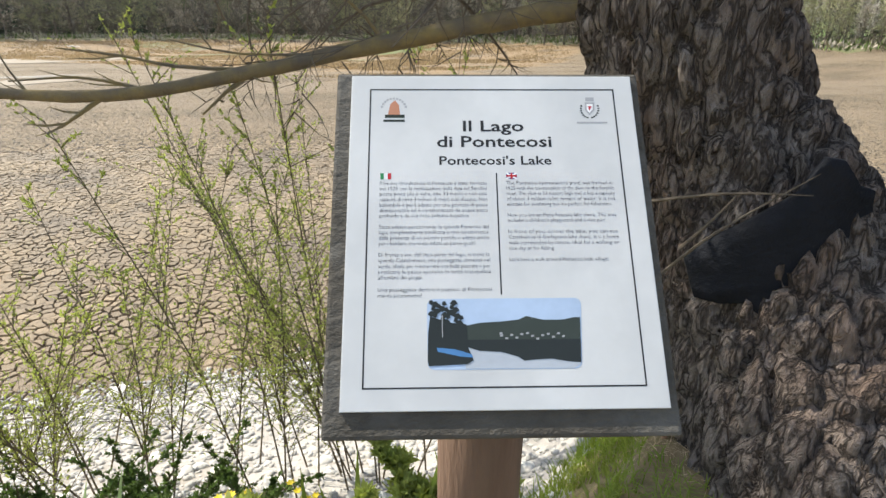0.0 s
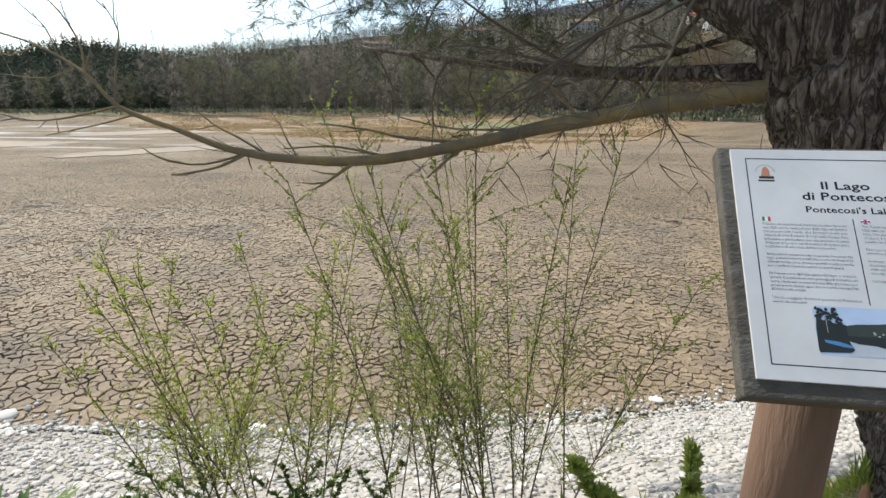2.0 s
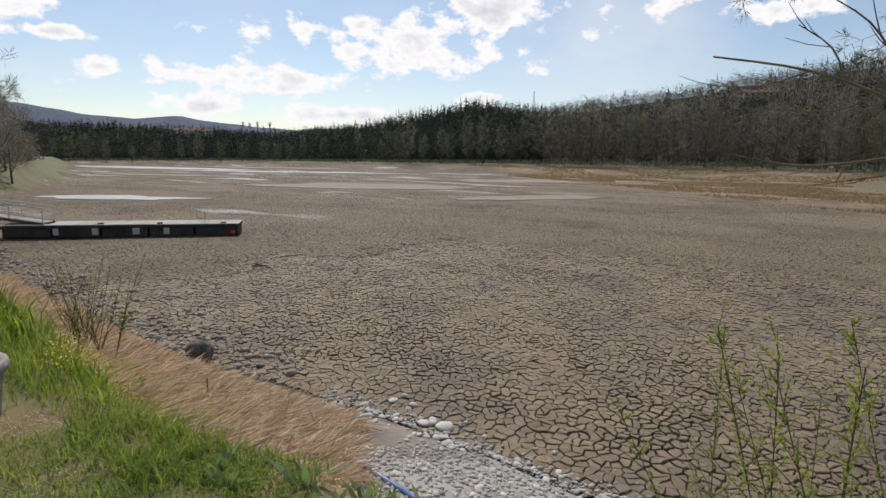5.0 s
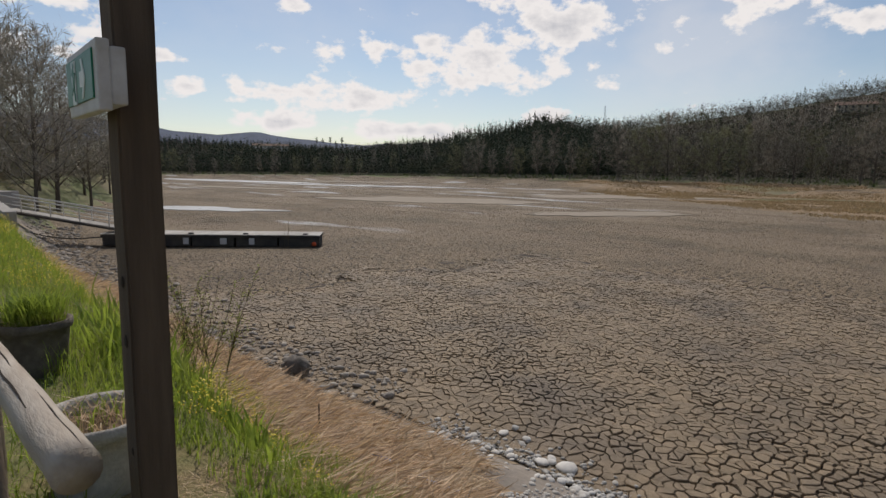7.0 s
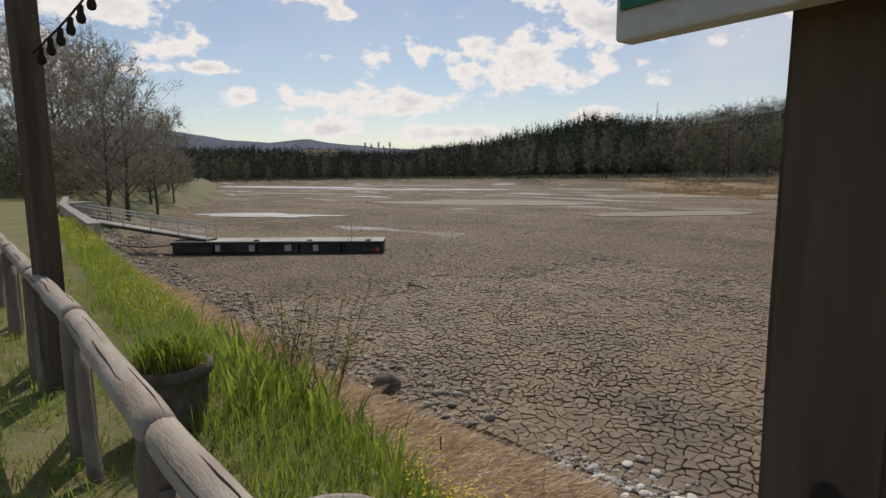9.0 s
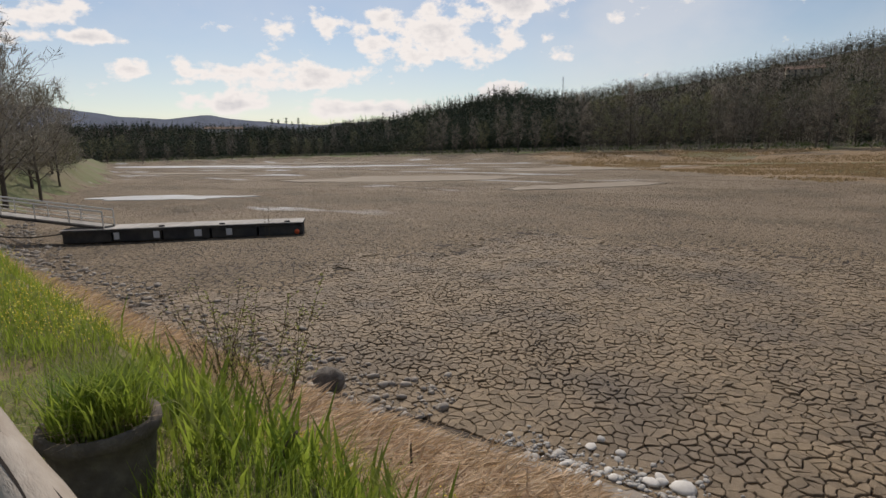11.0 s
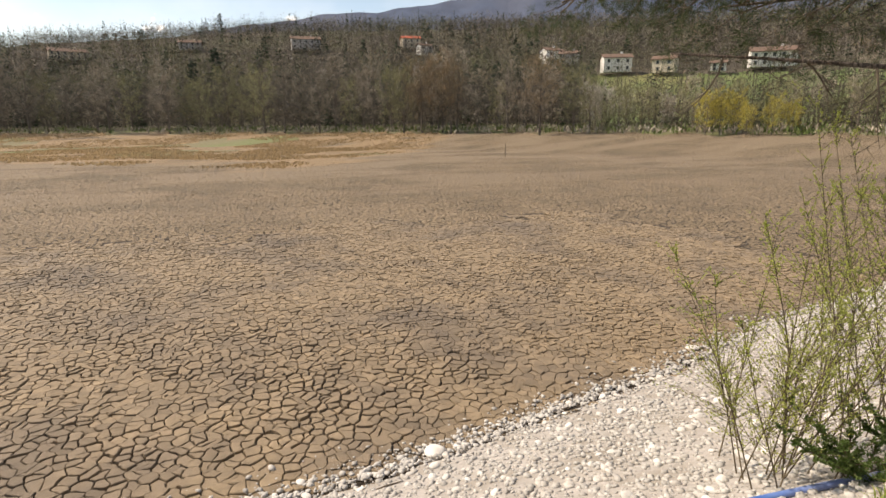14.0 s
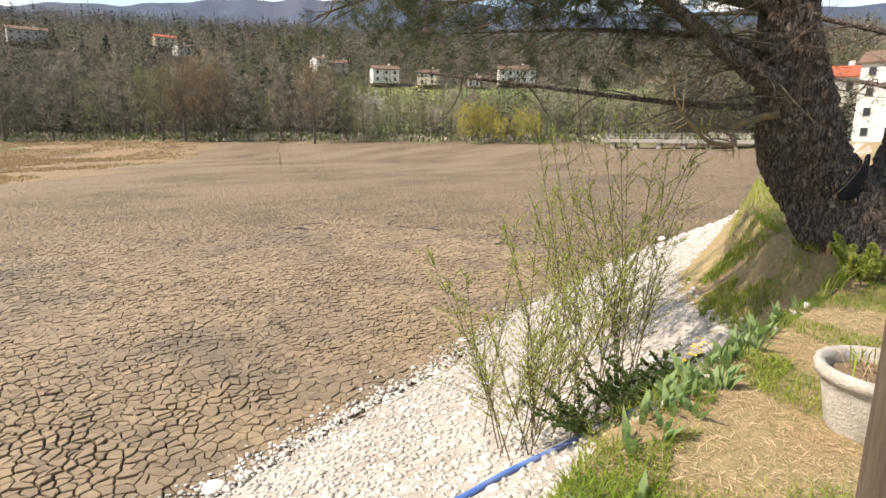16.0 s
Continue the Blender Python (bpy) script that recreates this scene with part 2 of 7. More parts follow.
M_PLATE = mat("mud_plate", (0.205, 0.15, 0.089), (0.30, 0.221, 0.134), 5.0, 0.74, 1.0, 30.0, c3=(0.15, 0.115, 0.08), big=0.25, vary=0.12, island=0.17, spec=0.5)
M_SILT = mat("pale_silt", (0.255, 0.21, 0.158), (0.31, 0.262, 0.202), 0.4, 0.9, 0.2, 8.0, c3=(0.27, 0.225, 0.17), big=0.05)
# wet mud, its pale sheen painted as base colour
M_WETMUD = mat("wet_mud_pale_sheen", (0.45, 0.44, 0.42), (0.30, 0.28, 0.25), 0.15, 0.35, 0.1, 3.0, spec=0.6)
M_FARBANK = mat("far_bank", (0.16, 0.15, 0.075), (0.20, 0.17, 0.11), 0.25, 0.95, 0.4, 2.0, c3=(0.13, 0.17, 0.06), big=0.05)
M_HILL = mat("wooded_floor", (0.075, 0.063, 0.047), (0.105, 0.087, 0.064), 0.12, 0.95, 0.5, 1.0, c3=(0.08, 0.085, 0.04), big=0.012)
M_MEADOW = mat("meadow", (0.095, 0.14, 0.042), (0.13, 0.17, 0.06), 0.2, 0.95, 0.4, 3.0, c3=(0.2, 0.19, 0.08), big=0.03)
# bluish base colour stands in for the haze of distance
M_MOUNTAIN = mat("haze_tinted_mountain", (0.062, 0.085, 0.135), (0.04, 0.056, 0.092), 0.02, 0.95, 0.3, 0.1, c3=(0.075, 0.088, 0.125), big=0.004)


# ---------------------------------------------------------------- mesh building
class Geo:
    """Vertices and faces of one mesh, in world metres."""

    def __init__(self):
        self.v, self.f, self.m = [], [], []

    def face(self, pts, mi=0):
        n = len(self.v)
        self.v.extend(tuple(p) for p in pts)
        self.f.append(tuple(range(n, n + len(pts))))
        self.m.append(mi)

    def tube(self, pts, radii, sides=6, cap=True, mi=0, bumps=0.0):
        pts = [Vector(p) for p in pts]
        n0 = len(self.v)
        side = None
        for i, p in enumerate(pts):
            d = (pts[min(i + 1, len(pts) - 1)] - pts[max(i - 1, 0)]).normalized()
            if side is None:
                side = d.orthogonal().normalized()
            side = (side - d * side.dot(d))
            side = side.normalized() if side.length > 1e-6 else d.orthogonal().normalized()
            up = d.cross(side)
            for k in range(sides):
                a = 2 * math.pi * k / sides
                r = radii[i] * (1 + (random.uniform(-bumps, bumps) if bumps else 0))
                q = p + (side * math.cos(a) + up * math.sin(a)) * r
                self.v.append((q.x, q.y, q.z))
        for i in range(len(pts) - 1):
            for k in range(sides):
                a, b = n0 + i * sides + k, n0 + i * sides + (k + 1) % sides
                self.f.append((a, b, b + sides, a + sides))
                self.m.append(mi)
        if cap:
            self.f.append(tuple(n0 + k for k in reversed(range(sides))))
            e = n0 + (len(pts) - 1) * sides
            self.f.append(tuple(e + k for k in range(sides)))
            self.m += [mi, mi]
        return self

    def leaf(self, p, d, length, width, mi=0, face_up=None):
        d = Vector(d).normalized()
        s = d.cross(Vector(face_up or (random.uniform(-1, 1), random.uniform(-1, 1), random.uniform(-1, 1))))
        s = s.normalized() * (width / 2) if s.length > 1e-4 else d.orthogonal() * (width / 2)
        p = Vector(p)
        mid = p + d * length * 0.45
        self.face((p, mid + s, p + d * length, mid - s), mi)

    def blade(self, p, lean, h, w, bend=0.3, mi=0):
        """A grass or iris blade: a curved strip that narrows to its tip."""
        p = Vector(p)
        lean = Vector((lean[0], lean[1], 0))
        s = Vector((-lean.y, lean.x, 0))
        s = s.normalized() * w / 2 if s.length > 1e-5 else Vector((w / 2, 0, 0))
        m1 = p + lean * 0.3 * h + Vector((0, 0, h * 0.55))
        tip = p + lean * (0.6 + bend) * h + Vector((0, 0, h * (1 - bend * 0.4)))
        n = len(self.v)
        self.v.extend(tuple(q) for q in (p - s * 0.8, p + s * 0.8, m1 + s, m1 - s, tip))
        self.f += [(n, n + 1, n + 2, n + 3), (n + 3, n + 2, n + 4)]
        self.m += [mi, mi]

    def box(self, c, size, rot=None, bevel=0.0, mi=0):
        bm = bmesh.new()
        bmesh.ops.create_cube(bm, size=1)
        bmesh.ops.scale(bm, vec=size, verts=bm.verts)
        if bevel:
            bmesh.ops.bevel(bm, geom=bm.edges[:], offset=bevel, segments=2, affect="EDGES", profile=0.6)
        m = Matrix.Translation(c) @ (rot if rot else Matrix())
        return self.add(bm, m, mi)

    def add(self, bm, m=Matrix(), mi=0):
        n = len(self.v)
        bm.verts.ensure_lookup_table()
        self.v.extend(tuple(m @ v.co) for v in bm.verts)
        for f in bm.faces:
            self.f.append(tuple(n + v.index for v in f.verts))
            self.m.append(mi)
        bm.free()
        return self

    def lathe(self, c, profile, sides=32, mi=0, wob=0.0):
        """Profile of (radius, height) turned about the vertical through c."""
        n0 = len(self.v)
        for r, h in profile:
            for k in range(sides):
                a = 2 * math.pi * k / sides
                j = 1 + random.uniform(-wob, wob)
                self.v.append((c[0] + math.cos(a) * r * j, c[1] + math.sin(a) * r * j, c[2] + h + random.uniform(-wob, wob) * 0.15))
        for i in range(len(profile) - 1):
            for k in range(sides):
                a, b = n0 + i * sides + k, n0 + i * sides + (k + 1) % sides
                self.f.append((a, b, b + sides, a + sides))
                self.m.append(mi)
        return self

    def stone(self, c, r, flat=0.6, mi=0, detail=1):
        bm = bmesh.new()
        bmesh.ops.create_icosphere(bm, subdivisions=detail, radius=1.0)
        sx, sy = random.uniform(0.75, 1.35), random.uniform(0.7, 1.1)
        for v in bm.verts:
            v.co *= random.uniform(0.86, 1.1)
        m = (Matrix.Translation(c) @ Euler((random.uniform(-.3, .3), random.uniform(-.3, .3), random.uniform(0, 6.3))).to_matrix().to_4x4()
             @ Matrix.Diagonal((r * sx, r * sy, r * flat, 1)))
        return self.add(bm, m, mi)

    def mesh(self, name, mats, base=(0, 0, 0), smooth=False):
        me = bpy.data.meshes.new(name)
        v = np.array(self.v, dtype=np.float32).reshape(-1, 3) - np.array(base, dtype=np.float32)
        me.from_pydata(v.tolist(), [], self.f)
        for mm in (mats if isinstance(mats, (list, tuple)) else [mats]):
            me.materials.append(mm)
        if any(self.m):
            me.polygons.foreach_set("material_index", self.m)
        if smooth:
            me.polygons.foreach_set("use_smooth", [True] * len(me.polygons))
        me.update()
        return me


BASE = {}


def thing(name, at, label, category, group="", kind=""):
    """An Empty at the base of a thing, to which its parts belong."""
    e = new(name)
    e.empty_display_size = 0.1
    e.location = at
    BASE[e.name] = Vector(at)
    return tagged(e, label, category, group, kind)


def part(name, geo, material, parent, label="", smooth=False, kind=""):
    base = BASE[parent.name]
    ob = new(name, geo.mesh(name, material, base, smooth))
    ob.parent = parent
    BASE[ob.name] = base
    return tagged(ob, label, kind=kind)


def single(name, geo, material, label, category, at=(0, 0, 0), group="", kind="", smooth=False):
    ob = new(name, geo.mesh(name, material, at, smooth))
    ob.location = at
    BASE[ob.name] = Vector(at)
    return tagged(ob, label, category, group, kind)


def text_geo(body, size, m, thick=0.0004, align="LEFT", bold=0.0):
    """Lettering as a mesh, on the plane of the pose m."""
    cu = bpy.data.curves.new("lettering", "FONT")
    cu.body, cu.size, cu.align_x, cu.extrude, cu.offset = body, size, align, thick, bold
    cu.resolution_u = 2
    ob = bpy.data.objects.new("lettering", cu)
    scene.collection.objects.link(ob)
    dg = bpy.context.evaluated_depsgraph_get()
    dg.update()
    me = bpy.data.meshes.new_from_object(ob.evaluated_get(dg))
    g = Geo()
    bm = bmesh.new()
    bm.from_mesh(me)
    g.add(bm, m)
    bpy.data.objects.remove(ob)
    bpy.data.meshes.remove(me)
    bpy.data.curves.remove(cu)
    return g


def table(v, tab):
    return float(np.interp(v, [a for a, _ in tab], [b for _, b in tab]))


# ---------------------------------------------------------------- the lie of the land
CREST = [(-400, 105), (-300, 78), (-130, 30), (-90, 11), (-60, 3.4), (-40, 1.7), (-15, 1.25), (-6, 1.15), (-4.5, 1.6), (-1, 1.5), (0.7, 1.55), (1.5, 2.5), (4, 4.0), (10, 6.0),
         (40, 9.5), (70, 16), (100, 30), (140, 60)]
FOOT = [(-400, 110), (-300, 83), (-130, 35), (-90, 16), (-60, 7.2), (-45, 5.4), (-25, 5.8), (-16, 6.5), (-11, 7.5), (-5, 7.9), (-2, 8.6), (1, 9.2), (4, 10.1), (7, 11),
        (18.5, 13), (36, 14.6), (60, 20), (90, 34), (140, 66)]
BED = -3.85
FAR_D = [(-85, 90), (-75, 92), (-65, 98), (-50, 108), (-30, 121), (-15, 140), (0, 165), (15, 188), (35, 192), (45, 230), (58, 300), (78, 310)]
FAR_E = [(-85, 1.7), (-70, 1.75), (-50, 1.6), (-25, 1.4), (0, 1.1), (15, 0.9), (45, 0.85), (60, 0.75), (78, 0.9)]
RIDGE_E = [(-85, 7), (-75, 7.5), (-60, 7.6), (-40, 8.4), (-26, 8.7), (-13, 8.5), (-5, 8.3), (1, 7.9), (5, 7.3), (9, 6.9), (11.3, 6.6), (14.4, 6.3), (17.2, 5.7), (21.5, 5.2), (26, 4.6),
           (31, 3.95), (34, 3.8), (36.5, 4.25), (39, 4.3), (41.4, 3.6), (44.7, 3.1), (48, 2.5), (52.5, 2.2), (56, 1.6), (66, 1.8), (78, 2.0)]
LAKE_EYE = (-4.0, 0.0)


def top_of_bank(x):
    return -0.05 + 0.025 * max(-12.0, min(4.0, x))


def polar(x, y):
    dx, dy = x - LAKE_EYE[0], y - LAKE_EYE[1]
    return math.hypot(dx, dy), math.degrees(math.atan2(-dx, dy))


def smooth01(u):
    u = max(0.0, min(1.0, u))
    return u * u * (3 - 2 * u)


def ground_z(x, y):
    c, f, t = table(x, CREST), table(x, FOOT), top_of_bank(x)
    r, az = polar(x, y)
    if -82 < az < 80 and r > 60:
        D = table(az, FAR_D)
        base = 1.5 - D * math.tan(radians(table(az, FAR_E)))
        if r > D - 25:
            R = D + 330
            H = 1.5 + R * math.tan(radians(table(az, RIDGE_E)))
            if r < D:
                zf = BED + (base - BED) * smooth01((r - D + 25) / 25)
            else:
                u = min(1.0, max(0.0, r - D - 14) / (R - D))
                zf = base + 0.8 * smooth01((r - D) / 6) + (H - base) * (0.45 * u + 0.55 * smooth01(u)) if r < R + 1 else H - (r - R) * 0.12
            if y > f or r > D + 4:
                return zf
    if y <= c:
        return t + 0.03 * noise.noise((x * 0.8, y * 0.8, 3.0)) + max(0.0, -y - 6) * 0.04
    if y >= f:
        return BED + 0.05 * noise.noise((x * 0.13, y * 0.13, 0.0))
    u = (y - c) / (f - c)
    return t + (BED - t) * u ** 0.58 + 0.05 * noise.noise((x * 0.9, y * 0.9, 5.0))


def axis(parts):
    out = []
    for a, b, step in parts:
        n = max(1, round((b - a) / step))
        out += [a + (b - a) * i / n for i in range(n)]
    return out + [parts[-1][1]]


def mud_zone(x, y):
    """The stretch of lake bed whose plates are modelled one by one."""
    w = 3.0 * noise.noise((x * .22, y * .22, 6.0)) + 1.6 * noise.noise((x * .7, y * .7, 2.0))
    return y > table(x, FOOT) - 0.3 and -27 + w < x < 13 + w and y < 29 + w


def build_ground():
    xs = axis([(-1600, -700, 60), (-700, -320, 20), (-320, -60, 6), (-60, -20, 0.8), (-20, 6, 0.2), (6, 40, 0.8), (40, 250, 5), (250, 700, 20), (700, 1600, 60)])
    ys = axis([(-900, -60, 40), (-60, -4, 3), (-4, 14, 0.2), (14, 40, 0.8), (40, 330, 5), (330, 700, 14), (700, 1600, 60)])
    g = Geo()
    nx = len(xs)
    for y in ys:
        for x in xs:
            z = ground_z(x, y)
            g.v.append((x, y, z - (0.07 if mud_zone(x, y) else 0.0)))
    for j in range(len(ys) - 1):
        for i in range(nx - 1):
            x, y = (xs[i] + xs[i + 1]) / 2, (ys[j] + ys[j + 1]) / 2
            c, f = table(x, CREST), table(x, FOOT)
            r, az = polar(x, y)
            D = table(az, FAR_D) if -82 < az < 80 else 1e9
            nz = noise.noise((x * 0.35, y * 0.35, 1.0))
            nb = noise.noise((x * 0.03, y * 0.05, 7.0))
            if r > D + 4:
                k = 8 if r < D + 26 else 9
                if -62 < az < -33 and D + 26 < r < D + 120:
                    k = 10
            elif y <= c + table(x, [(-.5, .25), (.6, .9), (4, 1.2), (10, .4)]) + 0.3 * nz:
                k = 0 if x > -5.2 + nz else (12 if x > -70 else 8)
            elif y < f - 0.5 + 0.5 * nz:
                if x > -8.3 + nz:
                    k = 1
                elif y < f - 1.7 + 0.9 * nz and x > -24 + 4 * nz:
                    k = 2
                else:
                    k = 3
                if x < -56:
                    k = 8
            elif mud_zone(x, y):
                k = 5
            elif az < -100:
                k = 4
            elif -18 < az < 36 and r > table(az, [(-18, 120), (-15, 104), (-2, 70), (6, 76), (14, 88), (30, 135), (36, 180)]) + 14 * nb:
                k = 6 if nb > -0.32 else 8
            else:
                k = 4
            n = j * nx + i
            g.f.append((n, n + 1, n + nx + 1, n + nx))
            g.m.append(k)
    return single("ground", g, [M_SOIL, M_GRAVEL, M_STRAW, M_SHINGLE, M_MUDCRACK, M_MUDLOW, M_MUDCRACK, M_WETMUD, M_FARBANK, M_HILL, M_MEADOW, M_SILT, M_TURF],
                  "dried lake bed with its sloping stony bank and wooded hills", "ground", kind="structure", smooth=True)


ground = build_ground()


def on_ground(x, y, sink=0.0):
    return Vector((x, y, ground_z(x, y) - sink))

# ---------------------------------------------------------------- far shore: woods, trees, houses
M_BARK_FAR = mat("far_bark", (0.085, 0.07, 0.055), (0.15, 0.128, 0.104), 1.5, 0.95, 0.3, 6.0, vary=0.2)
M_TWIG_BROWN = mat("bare_twigs", (0.31, 0.268, 0.212), (0.40, 0.345, 0.275), 0.6, 0.95, 0.0, c3=(0.14, 0.125, 0.085), big=0.15, vary=0.2)
M_TWIG_BUD = mat("budding_twigs", (0.25, 0.245, 0.125), (0.31, 0.295, 0.17), 0.6, 0.95, 0.0, c3=(0.14, 0.14, 0.07), big=0.15, vary=0.2)
M_TWIG_PALE = mat("pale_grey_twigs", (0.36, 0.325, 0.27), (0.44, 0.40, 0.335), 0.6, 0.95, 0.0, c3=(0.28, 0.26, 0.18), big=0.15, vary=0.15)
M_TWIG_GOLD = mat("golden_willow_twigs", (0.42, 0.35, 0.07), (0.33, 0.29, 0.08), 0.6, 0.95, 0.0, vary=0.1)
M_TWIG_RUST = mat("russet_twigs", (0.27, 0.195, 0.115), (0.22, 0.165, 0.105), 0.6, 0.95, 0.0, vary=0.1)
M_CONIFER = mat("dark_conifer", (0.03, 0.042, 0.026), (0.045, 0.06, 0.034), 0.8, 0.95, 0.0, vary=0.15)
M_BLOSSOM = mat("pale_blossom", (0.52, 0.47, 0.42), (0.42, 0.38, 0.34), 0.6, 0.95, 0.0, vary=0.1)
M_WOODS = [mat("woods_dark", (0.07, 0.06, 0.047), (0.10, 0.085, 0.066), 0.2, 0.95, 0.0), mat("woods_pale", (0.19, 0.165, 0.135), (0.235, 0.205, 0.165), 0.2, 0.95, 0.0), mat("woods_grey", (0.125, 0.106, 0.083), (0.165, 0.14, 0.11), 0.2, 0.95, 0.0, c3=(0.10, 0.09, 0.066), big=0.02),
           mat("woods_bud", (0.115, 0.125, 0.055), (0.16, 0.16, 0.08), 0.2, 0.95, 0.0, c3=(0.11, 0.105, 0.06), big=0.02),
           M_CONIFER, M_BLOSSOM, M_TWIG_RUST, M_BARK_FAR]


def tree_parts(h, spread, n_twigs, style, low=0.25):
    """Trunk with limbs that fork twice, and a crown of fine twigs, about the origin."""
    wood, crown = Geo(), Geo()
    lean = (random.uniform(-.04, .04), random.uniform(-.04, .04))
    r0 = h * 0.014
    levels = (0, 0.2, 0.45, 0.7, 1.0)
    spine = [Vector((lean[0] * z * h + random.uniform(-.12, .12), lean[1] * z * h + random.uniform(-.12, .12), z * h)) for z in levels]
    spine[0] = Vector((0, 0, -0.4))
    wood.tube(spine, [r0 * 1.3, r0, r0 * 0.75, r0 * 0.45, r0 * 0.1], 6)

    def on_spine(k):
        for i in range(4):
            if k <= levels[i + 1]:
                return spine[i].lerp(spine[i + 1], (k - levels[i]) / (levels[i + 1] - levels[i]))
        return spine[-1]

    def gauss3(s):
        return Vector((random.gauss(0, s), random.gauss(0, s), random.gauss(0, s)))

    limbs = int(16 + h * .6)
    for i in range(limbs):
        k = low + (0.97 - low) * (i + random.random()) / limbs
        a = i * 2.4 + random.uniform(-.5, .5)
        p = on_spine(k)
        if style == "conifer":
            reach = spread * (1.05 - k) * random.uniform(0.7, 1.1)
            e = p + Vector((math.cos(a), math.sin(a), -0.15)) * reach
            wood.tube([p, (p + e) / 2 + Vector((0, 0, reach * .08)), e], [r0 * .4 * (1.1 - k), r0 * .25 * (1.1 - k), .012], 4, cap=False)
            for _ in range(n_twigs):
                q = p + (e - p) * random.uniform(.2, 1.1) + gauss3(spread * .08)
                crown.leaf(q, (math.cos(a), math.sin(a), random.uniform(-.7, .1)), random.uniform(.5, 1.1), random.uniform(.16, .34))
            continue
        reach = spread * (0.55 + 0.45 * math.sin(math.pi * min(1, max(0, (k - low) / (1 - low)) * .8 + .15))) * random.uniform(.8, 1.15)
        d = Vector((math.cos(a), math.sin(a), random.uniform(.45, 1.1) + k * .4)).normalized()
        mid = p + d * reach * .5 + gauss3(reach * .06)
        e = mid + (d + Vector((0, 0, .25)) + gauss3(.15)).normalized() * reach * .6
        rl = r0 * .45 * (1.15 - k)
        wood.tube([p, mid, e], [rl, rl * .6, .012], 4, cap=False)
        for b in range(6):
            u = random.uniform(.25, 1.0)
            q = p.lerp(mid, u * 2) if u < .5 else mid.lerp(e, u * 2 - 1)
            db = (d * .6 + gauss3(.55) + Vector((0, 0, .3))).normalized()
            L = reach * random.uniform(.28, .5) * (1.25 - u * .5)
            eb = q + db * L
            wood.tube([q, q.lerp(eb, .5) + gauss3(.05), eb], [rl * .35, rl * .22, .008], 3, cap=False)
            for _ in range(max(3, n_twigs // 3)):
                t = q.lerp(eb, random.uniform(.15, 1.05))
                dt = db * .5 + gauss3(.55) + Vector((0, 0, .2))
                crown.leaf(t, dt, random.uniform(.35, .95) * L, random.uniform(.03, .075))
    return wood, crown


def tree_proto(name, h, spread, n, style, mats, label, low=0.25):
    e = thing(name, (0, 0, -60), label, "tree")
    wood, crown = tree_parts(h, spread, n, style, low)
    for g, nm, mm in ((wood, "trunk", mats[0]), (crown, "crown", mats[1])):
        ob = new(nm, g.mesh(nm, mm))
        ob.parent = e
    return e


def place_tree(proto, used, x, y, z, s=1.0):
    m = Matrix.Translation((x, y, z)) @ Matrix.Rotation(random.uniform(0, 6.28), 4, "Z") @ Matrix.Diagonal((s, s, s * random.uniform(.93, 1.08), 1))
    if proto.name not in used:
        used.add(proto.name)
        proto.matrix_basis = m
        return proto
    c = copy_thing(proto, m)
    c.matrix_basis = m
    return c


def at_far(az, r):
    a = radians(az)
    return LAKE_EYE[0] - math.sin(a) * r, LAKE_EYE[1] + math.cos(a) * r


